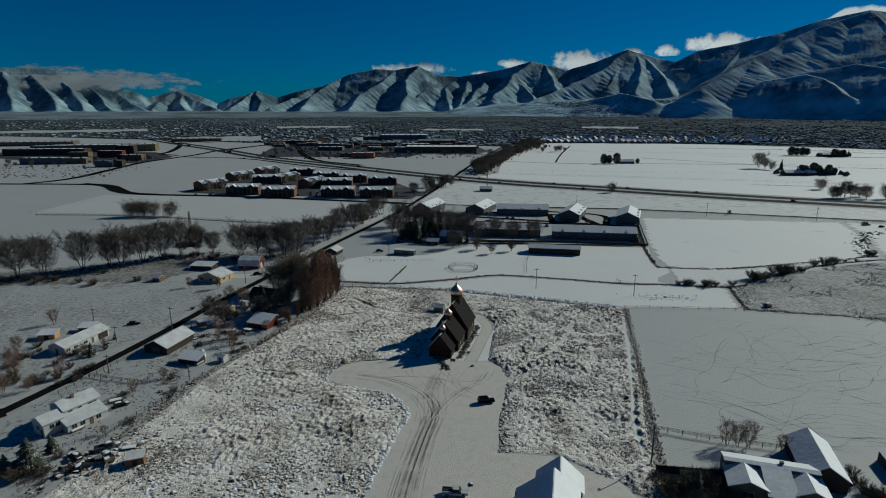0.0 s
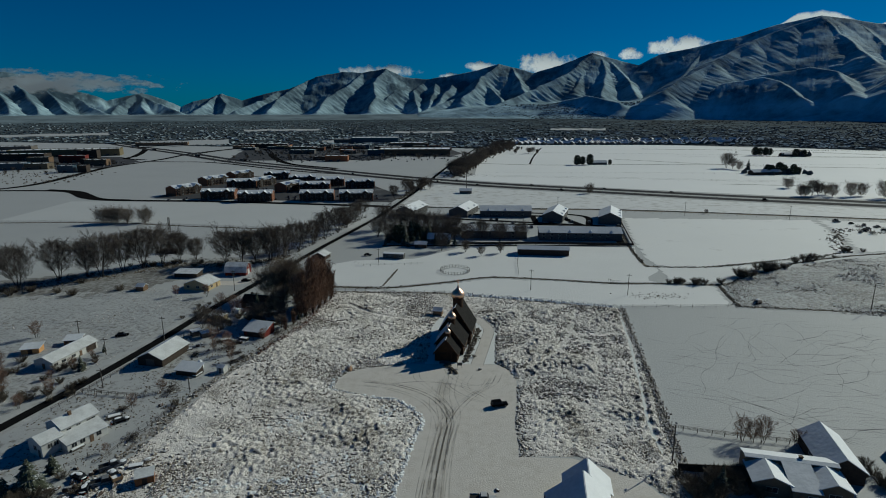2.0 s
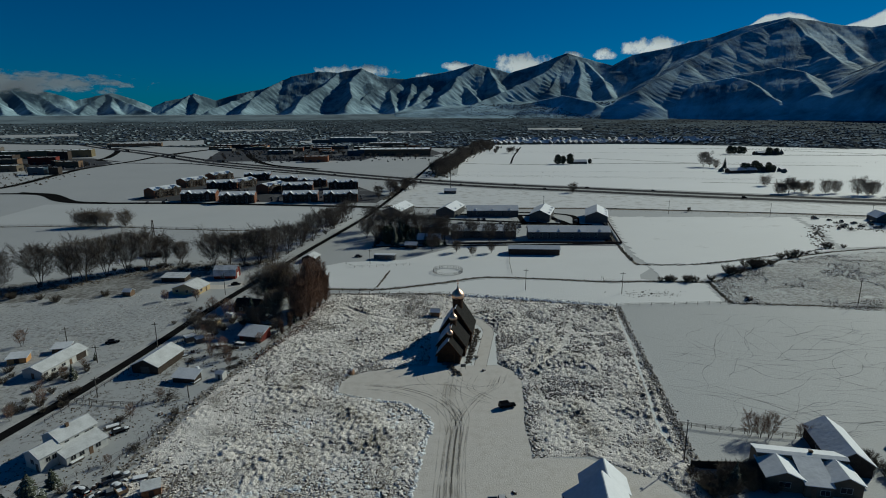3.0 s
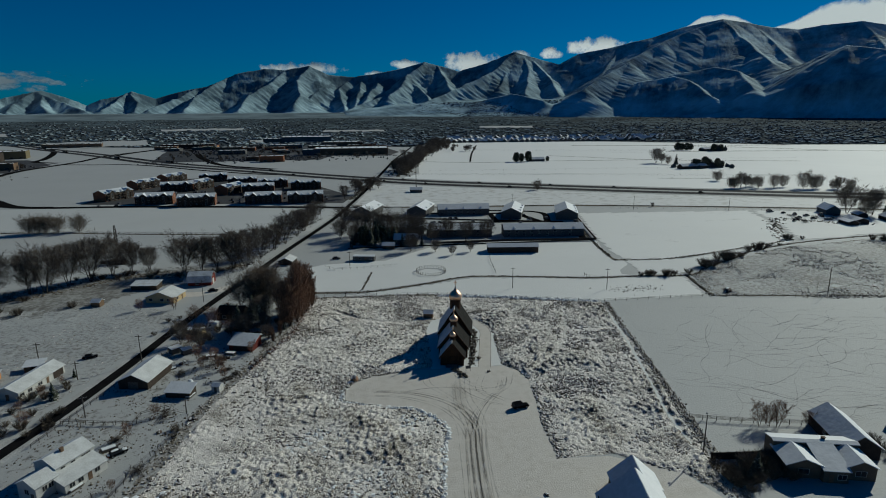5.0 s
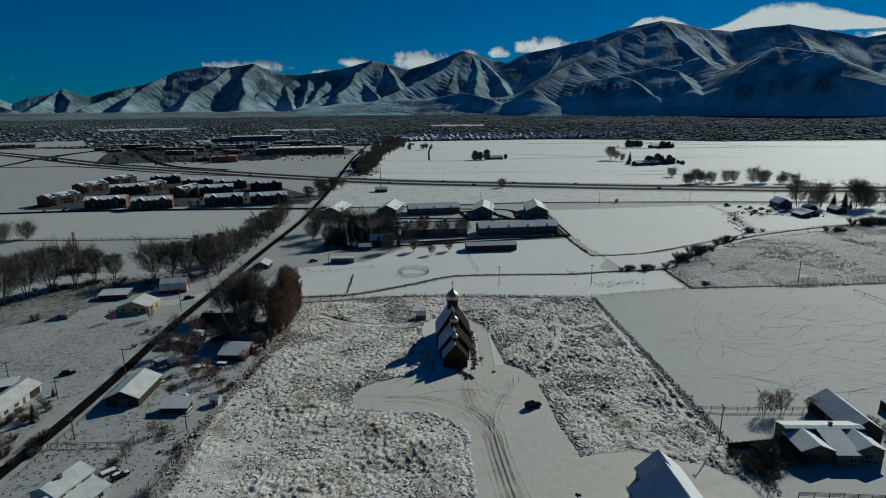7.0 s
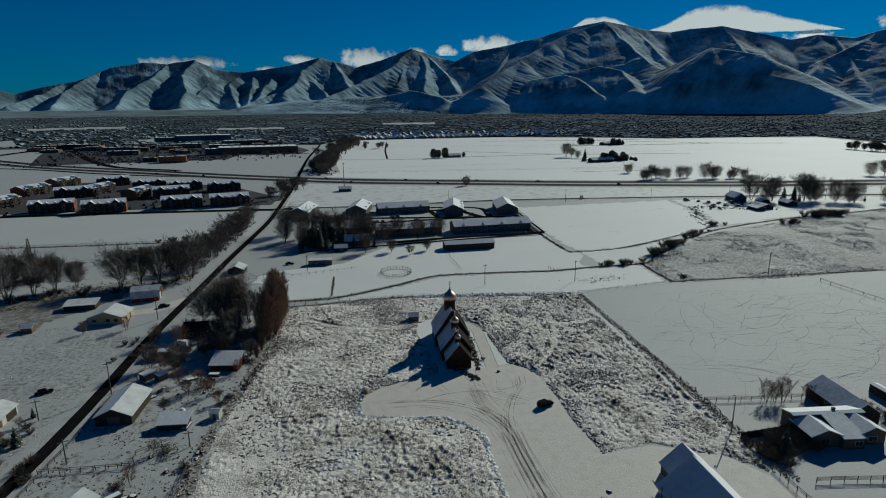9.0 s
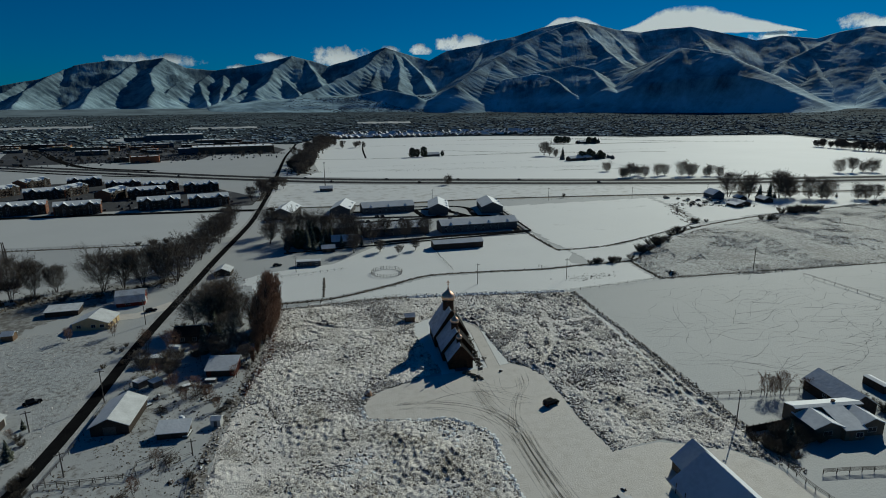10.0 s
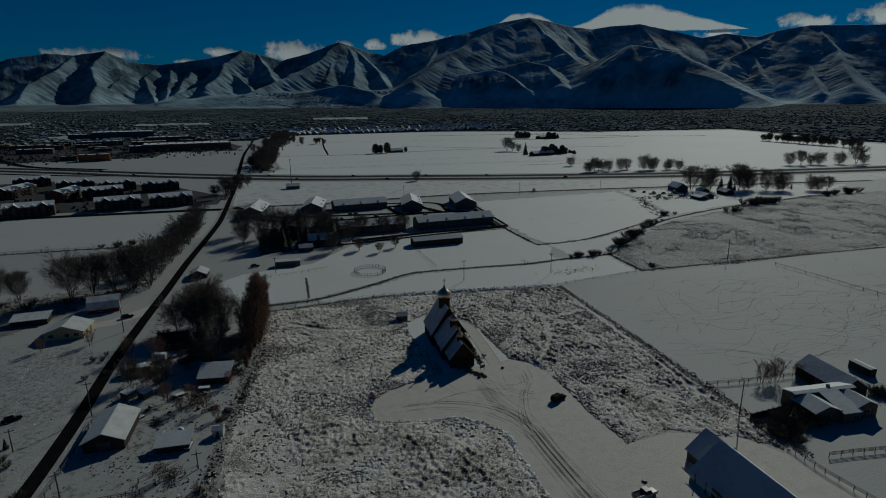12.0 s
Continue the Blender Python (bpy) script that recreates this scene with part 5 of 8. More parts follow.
def bare_tree(seed, height, stems, width, up, low, label, twigs=M_TWIG, name="bare_tree", shoots=12, thick=0.0014, fill=5200):
    """Stems that fan out from the foot, with branches that fill an egg-shaped crown. width: of the crown; up: how steeply branches rise; low: where they begin."""
    rnd = random.Random(seed)
    t = root(name, Matrix(), label, "tree", "bare trees")
    bm, tw = bmesh.new(), []
    for s in range(stems):
        a = 6.2832 * s / stems + rnd.uniform(-0.5, 0.5)
        fan = (0.0 if stems == 1 else width / height * rnd.uniform(0.10, 0.38))
        h = height * (rnd.uniform(0.72, 1.0) if s else 1.0)
        d = Vector((math.cos(a) * fan, math.sin(a) * fan, 1)).normalized()
        stem = limb(bm, tw, Vector((math.cos(a) * 0.3, math.sin(a) * 0.3, -0.2)), d, h * 0.9, height * 0.016 / stems ** 0.35, 2, rnd, 0.09, 0)
        for k in range(shoots):
            f = low + (1 - low) * (k + rnd.random()) / shoots
            x = f * (len(stem) - 1)
            i = min(len(stem) - 2, int(x))
            q = stem[i].lerp(stem[i + 1], x - i)
            g = (f - low) / (1 - low)
            ln = width * 0.5 * (0.30 + 1.5 * math.sqrt(max(0.0, g * (1 - g)))) * rnd.uniform(0.7, 1.15)
            b = a + rnd.gauss(0, 1.2) if stems > 1 else rnd.uniform(0, 6.28)
            bd = Vector((math.cos(b), math.sin(b), up * rnd.uniform(0.6, 1.4))).normalized()
            br = limb(bm, tw, q, bd, ln, height * 0.0052, 1, rnd, 0.16, 0)
            for m in range(5):
                y = rnd.uniform(0.25, 1.0) * (len(br) - 1)
                j = min(len(br) - 2, int(y))
                sd = (bd + Vector((rnd.gauss(0, 0.5), rnd.gauss(0, 0.5), rnd.gauss(0.15, 0.4)))).normalized()
                limb(bm, tw, br[j].lerp(br[j + 1], y - j), sd, ln * rnd.uniform(0.35, 0.6), height * 0.0022, 0, rnd, 0.2, 15)
    # fine outer twigs that close the crown
    for _ in range(fill):
        u, a = rnd.random(), rnd.uniform(0, 6.28)
        g = rnd.random() ** 0.8
        r = width * 0.5 * (0.35 + 1.25 * math.sqrt(max(0.0, g * (1 - g)))) * math.sqrt(u) * (0.9 + 0.22 * math.sin(3 * a + seed) + 0.12 * math.sin(7 * a + 9 * g))
        if up > 2:
            r *= 1.2 - 0.9 * g
        p = Vector((math.cos(a) * r, math.sin(a) * r, height * (low + (0.97 - low) * g) * rnd.uniform(0.93, 1.0)))
        d = Vector((math.cos(a) * 0.6 + rnd.gauss(0, 0.35), math.sin(a) * 0.6 + rnd.gauss(0, 0.35), up * 0.8 + rnd.gauss(0, 0.4))).normalized()
        tw.append((p, d, height * rnd.uniform(0.05, 0.11)))
    part("trunk", bm, M_BARK, t)
    ob = new("crown", twig_mesh("crown", tw, twigs, height * thick))
    ob.parent = t
    return t


def round_evergreen(seed, height, label):
    """A broad dark evergreen: a trunk and an uneven egg of short needle sprays."""
    rnd = random.Random(seed)
    t = root("evergreen_tree", Matrix(), label, "tree", "conifers")
    bm = bmesh.new()
    bm_tube(bm, (0, 0, -0.2), (0, 0, height * 0.8), height * 0.03, 0.05, 6)
    part("trunk", bm, M_BARK, t)
    tw = []
    for _ in range(3400):
        a, g = rnd.uniform(0, 6.28), rnd.random()
        r = height * 0.42 * (0.25 + 1.5 * math.sqrt(max(0.0, g * (1 - g) * (1.25 - 0.6 * g)))) * rnd.random() ** 0.35 * (0.88 + 0.2 * math.sin(4 * a + 5 * g + seed) + 0.1 * math.sin(9 * a - 7 * g))
        d = Vector((rnd.gauss(0, 1), rnd.gauss(0, 1), rnd.gauss(0.2, 0.8))).normalized()
        tw.append((Vector((math.cos(a) * r, math.sin(a) * r, height * (0.06 + 0.9 * g))), d, height * rnd.uniform(0.05, 0.1)))
    ob = new("crown", twig_mesh("crown", tw, M_NEEDLE, height * 0.016))
    ob.parent = t
    return t


def bush(seed, label):
    rnd = random.Random(seed)
    t = root("bush", Matrix(), label, "bush", "bare bushes")
    bm, tw = bmesh.new(), []
    for s in range(26):
        a = rnd.uniform(0, 6.28)
        d = Vector((math.cos(a) * rnd.uniform(0.2, 1), math.sin(a) * rnd.uniform(0.2, 1), 1)).normalized()
        p = Vector((math.cos(a) * 0.5 * rnd.random(), math.sin(a) * 0.5 * rnd.random(), -0.1))
        bm_tube(bm, p, p + d * 1.6, 0.045, 0.02, 3, False)
        for _ in range(24):
            tw.append((p + d * rnd.uniform(0.3, 1.8), (d + Vector((rnd.gauss(0, 0.5), rnd.gauss(0, 0.5), rnd.gauss(0, 0.35)))).normalized(), rnd.uniform(0.5, 1.1)))
    part("woody_base", bm, M_BARK, t)
    ob = new("crown", twig_mesh("crown", tw, M_BUSH, 0.02))
    ob.parent = t
    return t


def conifer(seed, height, label, spread=0.27):
    rnd = random.Random(seed)
    t = root("conifer", Matrix(), label, "tree", "conifers")
    bm = bmesh.new()
    bm_tube(bm, (0, 0, -0.2), (0, 0, height * 0.95), height * 0.025, 0.03, 6)
    part("trunk", bm, M_BARK, t)
    verts, faces = [], []
    layers = int(height * 2.6)
    for i in range(layers):
        f = i / layers
        z = height * (0.06 + 0.93 * f)
        r = height * spread * (1 - f) ** 0.85 * rnd.uniform(0.75, 1.15) + 0.1
        for _ in range(int(9 + 8 * (1 - f))):
            a = rnd.uniform(0, 6.28)
            rr = r * rnd.uniform(0.65, 1.15)
            w = 0.16 + 0.2 * rr
            c, s = math.cos(a), math.sin(a)
            k = len(verts)
            drop = rnd.uniform(0.12, 0.4) * rr
            verts += [(c * 0.08 - s * w * 0.3, s * 0.08 + c * w * 0.3, z), (c * 0.08 + s * w * 0.3, s * 0.08 - c * w * 0.3, z), (c * rr * 0.6 + s * w, s * rr * 0.6 - c * w, z - drop * 0.55), (c * rr, s * rr, z - drop),
                      (c * rr * 0.6 - s * w, s * rr * 0.6 + c * w, z - drop * 0.55), (c * rr * 0.6, s * rr * 0.6, z - drop * 0.3 + 0.14)]
            faces += [(k, k + 1, k + 5), (k + 1, k + 2, k + 5), (k + 2, k + 3, k + 5), (k + 3, k + 4, k + 5), (k + 4, k, k + 5)]
    ob = new("crown", from_arrays("crown", verts, faces, M_NEEDLE))
    ob.parent = t
    return t


def set_out(protos, spots, seed):
    """Copies of the prototypes; each spot: x, y, scale and which one. The prototypes take the first places."""
    rnd = random.Random(seed)
    used = set()
    for x, y, s, k in spots:
        m = pose(x, y, hill(x, y), 0, 0, rnd.uniform(0, 360)) @ Matrix.Diagonal((s * rnd.uniform(0.9, 1.1), s * rnd.uniform(0.9, 1.1), s, 1))
        if k in used:
            o = copy_thing(protos[k], Matrix())
            o.matrix_basis = m
        else:
            used.add(k)
            protos[k].matrix_basis = m


OAK = "leafless broad-crowned cottonwood with grey twigs"
protos = [bare_tree(1, 16, 3, 12, 1.0, 0.24, OAK, shoots=16), bare_tree(2, 14, 5, 11, 1.1, 0.20, "leafless many-stemmed tree with grey twigs", shoots=12), bare_tree(3, 15, 4, 13, 0.9, 0.24, OAK, shoots=14),
          bare_tree(4, 18, 8, 6.6, 2.4, 0.08, "tall leafless poplar with steep russet twigs", M_REDTWIG, "poplar", 18, 0.0012, 3000), bare_tree(5, 6.5, 3, 4.4, 1.3, 0.2, "small leafless fruit tree", M_REDTWIG, shoots=8, fill=2200),
          bare_tree(6, 12, 6, 13, 0.9, 0.05, "leafless round-crowned willow with tan twigs", M_TANTWIG, shoots=12, fill=8000), bare_tree(7, 13, 4, 12, 1.0, 0.08, "leafless round-crowned tree with tan twigs", M_TANTWIG, shoots=12, fill=7500)]
trees = []
# tree row in front of the far field, beyond the pasture
for x, y, s in ((-252, 256, 1.2), (-238, 260, 1.15), (-222, 266, 1.25), (-209, 267, 1.25), (-197, 268, 1.3), (-187, 283, 1.25), (-174, 285, 1.2), (-168, 286, 1.35), (-163, 297, 1.3),
                (-155, 302, 1.35), (-148, 310, 1.3), (-141, 316, 1.15), (-133, 318, 0.9)):
    trees.append((x, y, s, random.choice((0, 1, 2))))
# trees beside the road
for x, y, s in ((-114, 310, 1.2), (-106, 312, 1.25), (-98, 311, 1.3), (-90, 312, 1.4), (-84, 313, 1.2), (-79, 335, 1.1), (-73, 350, 1.1), (-68, 366, 1.15), (-62, 386, 1.1), (-58, 404, 1.1), (-54, 426, 1.05), (-51, 446, 0.9), (-28, 545, 0.9), (-16, 575, 1.0)):
    trees.append((x, y, s, random.choice((0, 1, 1, 2))))
for x, y, s in ((-243, 434, 0.8), (-237, 434, 0.85), (-233, 435, 0.8), (-225, 434, 0.8), (-212, 434, 0.8)):
    trees.append((x, y, s * 1.1, 5))
# poplars and others at the corner of the field
for x, y, s, k in ((-57, 220.5, 1.0, 3), (-55, 221, 1.1, 3), (-52.5, 225, 1.35, 3), (-51, 231, 1.3, 3), (-49.5, 237, 1.15, 3), (-47.5, 242, 0.8, 3), (-58, 213, 0.35, 3), (-60, 207, 0.3, 3), (-68, 246, 1.35, 6), (-66.5, 249, 1.2, 6), (-70, 250, 1.1, 5), (-61, 243, 0.9, 1),
                   (-66, 226, 0.8, 1), (-92, 211, 0.6, 1), (-64, 217, 0.5, 2), (-70, 244, 0.8, 1), (-62, 209, 0.4, 1), (-77, 247, 0.8, 2), (-84, 205, 0.6, 0), (-70, 212, 0.7, 1), (-120, 186, 0.45, 4), (-122, 178, 0.6, 4), (-124, 170, 0.5, 4), (-118, 160, 0.8, 4), (-122, 152, 0.7, 4), (-86.5, 128.8, 0.42, 4),
                   (70.2, 124.4, 1.0, 4), (72.5, 123.6, 0.9, 4), (74.5, 123, 1.15, 4), (82, 121.5, 0.7, 4)):
    trees.append((x, y, s, k))
for x, y, s in ((-74, 186, 0.8), (-77, 192, 0.9), (-80, 188, 0.7), (-83, 196, 0.9), (-72, 180, 0.6), (-88, 208, 0.8), (-66, 198, 0.7), (-90, 150, 0.7), (-86, 160, 0.6), (-132, 160, 1.2), (-138, 168, 1.1), (-128, 150, 1.0), (-146, 180, 0.9),
                (-84, 226, 1.3), (-92, 232, 1.1), (-76, 216, 1.0), (-150, 205, 1.0), (-104, 250, 0.9), (-118, 252, 0.8)):
    trees.append((x, y, s, 4))
# farmstead among dark trees
for x, y, s in ((-30, 396, 1.1), (-22, 380, 1.0), (-14, 372, 1.2), (-6, 366, 1.1), (2, 372, 1.0), (8, 356, 1.1), (14, 352, 0.9), (22, 348, 0.8), (44, 350, 0.9), (-34, 372, 0.9), (18, 380, 0.8), (34, 362, 0.8), (-26, 352, 0.8), (58, 352, 0.8),
                (6, 330, 0.7), (20, 326, 0.5), (40, 322, 0.4), (28, 316, 0.35)):
    trees.append((x, y, s, random.choice((0, 1, 2))))
# beyond the highway
BEYOND = [(366, 531, 1.15), (372, 533, 1.2), (379, 530, 1.2), (386, 532, 1.1), (394, 530, 1.1), (400, 533, 0.9), (414, 528, 1.0), (426, 522, 1.2), (436, 514, 1.2), (443, 508, 1.1), (452, 505, 1.1), (460, 503, 1.0), (468, 497, 1.1), (476, 494, 1.0), (395, 590, 0.8), (447, 809, 1.2), (453, 800, 1.0), (455, 782, 0.9), (357, 375, 1.5), (363, 372, 1.4)]
FARTHER = [(370, 370, 1.2), (392, 356, 1.3), (398, 354, 1.3), (404, 352, 1.4), (412, 346, 1.4), (418, 343, 1.4), (425, 340, 1.2), (447, 326, 1.3), (452, 324, 1.3), (458, 322, 1.2), (628, 451, 1.2), (640, 447, 1.0), (655, 442, 1.2), (665, 440, 1.1), (690, 430, 1.2), (710, 420, 1.3), (722, 416, 1.2), (168, 560, 0.9), (225, 440, 0.4), (700, 1009, 1.4)]
for x, y, s in BEYOND + FARTHER:
    trees.append((x + random.uniform(-2, 2), y + random.uniform(-5, 5), s * random.uniform(0.65, 1.15), random.choice((5, 6, 6, 0))))
set_out(protos, trees, 1)
firs = [conifer(1, 10, "dark green conifer with snow on its boughs"), conifer(2, 8, "dark green conifer with snow on its boughs"), conifer(3, 6.5, "broad bushy dark conifer dusted with snow", 0.47)]
NEAR_FIRS = [(-74, 222, 1.05, 0), (-71, 226, 0.8, 1), (-70, 232, 1.1, 0), (-57, 218, 0.45, 1), (-118, 176, 0.7, 1), (-95.6, 115.2, 1.25, 2), (-94.6, 121.6, 0.75, 2), (-99.5, 113.0, 0.8, 2), (-98.0, 118.0, 0.8, 2)]
GARDEN_FIRS = [(55.0, 106.5, 0.8, 1), (52, 105, 0.45, 1), (-118, 190, 0.4, 1)]
FARM_FIRS = [(-18, 366, 1.3, 0), (-12, 358, 1.4, 0), (-24, 362, 1.2, 0), (-4, 354, 1.1, 0), (-8, 348, 1.2, 1), (3, 346, 1.0, 1), (10, 342, 0.9, 1), (-16, 350, 1.3, 0), (-28, 344, 0.7, 1), (-20, 356, 1.1, 0), (-9, 364, 1.2, 0), (-27, 354, 1.0, 1), (0, 360, 1.1, 0), (15, 346, 0.8, 1), (-14, 342, 0.8, 1), (377, 366, 1.3, 0), (384, 362, 1.5, 0), (388, 360, 1.0, 1), (440, 340, 0.6, 1), (463, 779, 1.6, 0)]
set_out(firs, NEAR_FIRS + GARDEN_FIRS + FARM_FIRS, 2)
greens = [round_evergreen(1, 12, "broad dark evergreen tree"), round_evergreen(2, 10, "broad dark evergreen tree")]
set_out(greens, [(248, 880, 1.25, 0), (257, 882, 1.3, 1), (268, 881, 1.35, 0), (300, 880, 0.8, 1), (637, 1047, 1.3, 0), (647, 1048, 1.4, 1), (657, 1047, 1.2, 0), (667, 1049, 1.3, 1), (688, 1006, 1.2, 0), (705, 1008, 1.3, 1),
                 (455, 722, 1.1, 0), (463, 726, 1.2, 1), (472, 724, 1.3, 0), (481, 727, 1.2, 1), (490, 722, 1.1, 0), (499, 725, 0.9, 1), (-20, 352, 1.0, 0), (-8, 362, 1.0, 1)], 9)
# trees along the road beyond the highway
rnd = random.Random(44)
belt = []
for x0, y0, x1, y1, n, w in ((46, 735, 82, 900, 34, 7), (82, 900, 125, 1060, 30, 8), (125, 1060, 181, 1250, 26, 9), (181, 1250, 240, 1420, 20, 9), (-14, 575, 2, 630, 10, 4)):
    for _ in range(n):
        t = rnd.random()
        belt.append((x0 + (x1 - x0) * t + rnd.gauss(0, w), y0 + (y1 - y0) * t + rnd.gauss(0, 6), rnd.uniform(0.65, 1.15) * (0.7 if w == 4 else 1), rnd.choice((0, 1, 2))))
# scattered along the town's edge
for _ in range(46):
    belt.append((rnd.uniform(-330, 60), rnd.uniform(1000, 1200), rnd.uniform(0.35, 0.6), rnd.choice((0, 1, 2))))
for _ in range(26):
    belt.append((rnd.uniform(150, 240), rnd.uniform(1110, 1260), rnd.uniform(0.4, 0.8), rnd.choice((0, 1, 2))))
for _ in range(22):
    belt.append((rnd.uniform(-680, -470), rnd.uniform(800, 960), rnd.uniform(0.3, 0.55), rnd.choice((0, 1, 2))))
for x, y, s, k in belt:
    o = copy_thing(protos[k], Matrix())
    o.matrix_basis = pose(x, y, hill(x, y), 0, 0, rnd.uniform(0, 360)) @ Matrix.Diagonal((s, s, s, 1))
shrubs = [bush(1, "leafless tangled brown bush"), bush(2, "leafless tangled brown bush")]
spots = []
DITCH_BUSHES = [(115, 256, 9, 6, 1, 1.3), (127, 253.5, 8, 6, 1, 1.5), (152, 262, 7, 4, 2, 2.2), (170, 270, 14, 9, 3, 2.0), (200, 287, 6, 5, 2, 2.0), (54, 107, 40, 7, 4, 1.25), (58.5, 109, 16, 4, 3, 1.4), (50, 103, 10, 3, 3, 1.0), (348, 307, 22, 22, 4, 2.6), (295, 296, 8, 12, 3, 1.6), (430, 303, 10, 14, 3, 2.0), (460, 301, 10, 12, 3, 2.3)]
YARD_BUSHES = [(-60, 420, 8, 3, 16, 1.6), (-95, 402, 8, 10, 2, 1.5), (-60, 225, 8, 3, 12, 1.0), (-80, 152, 6, 4, 6, 0.7), (245, 312, 6, 10, 3, 1.4), (220, 297, 5, 8, 2, 1.2), (7.8, 190, 16, 1.2, 12, 0.5), (-200, 262, 30, 70, 8, 1.4), (-130, 305, 16, 30, 10, 1.3), (-98, 112, 16, 7, 5, 1.2), (-90, 112, 8, 6, 4, 0.8), (91.5, 106.5, 14, 3, 6, 1.2), (94, 101, 10, 3, 5, 1.2), (-121, 172, 18, 6, 16, 0.9), (-136, 176, 16, 12, 14, 1.1), (-128, 156, 16, 10, 10, 1.1), (-112, 162, 12, 4, 14, 0.8),
               (-77, 228, 12, 8, 10, 1.1), (-86, 212, 10, 6, 8, 0.9), (-68, 214, 12, 4, 8, 1.0), (-100, 232, 8, 5, 12, 0.8)]
for x, y, n, sx, sy, s in DITCH_BUSHES + YARD_BUSHES:
    for _ in range(max(2, int(n * 0.66))):
        spots.append((x + random.gauss(0, sx / 2), y + random.gauss(0, sy / 2), s * random.uniform(0.7, 1.2), random.randint(0, 1)))
set_out(shrubs, spots, 3)


# ---- buildings ----
WIN = {}


def window_pair(w, h):
    if (w, h) not in WIN:
        bm = bmesh.new()
        e = 0.09
        bm_box(bm, -w / 2 - e, w / 2 + e, -0.05, 0.03, -e, 0)
        bm_box(bm, -w / 2 - e, w / 2 + e, -0.05, 0.03, h, h + e)
        bm_box(bm, -w / 2 - e, -w / 2, -0.05, 0.03, 0, h)
        bm_box(bm, w / 2, w / 2 + e, -0.05, 0.03, 0, h)
        bm_box(bm, -0.03, 0.03, -0.045, 0.02, 0, h)
        f = mesh_of("window", bm, M_TRIM)
        bm = bmesh.new()
        bm_box(bm, -w / 2, w / 2, -0.02, 0.02, 0, h)
        WIN[w, h] = f, mesh_of("pane", bm, M_GLASS)
    return WIN[w, h]


def add_window(parent, w, h, m):
    f, g = window_pair(w, h)
    o = piece("window", f, parent, m)
    piece("pane", g, o, Matrix())
    return o


def add_door(parent, w, h, m, material):
    bm = bmesh.new()
    bm_box(bm, -w / 2, w / 2, -0.06, 0.02, 0, h)
    for k in range(1, 4):
        bm_box(bm, -w / 2 + 0.1, w / 2 - 0.1, -0.085, -0.05, h * k / 4 - h * 0.09, h * k / 4 + h * 0.09)
    o = part("door", bm, material, parent)
    o.matrix_basis = m
    return o


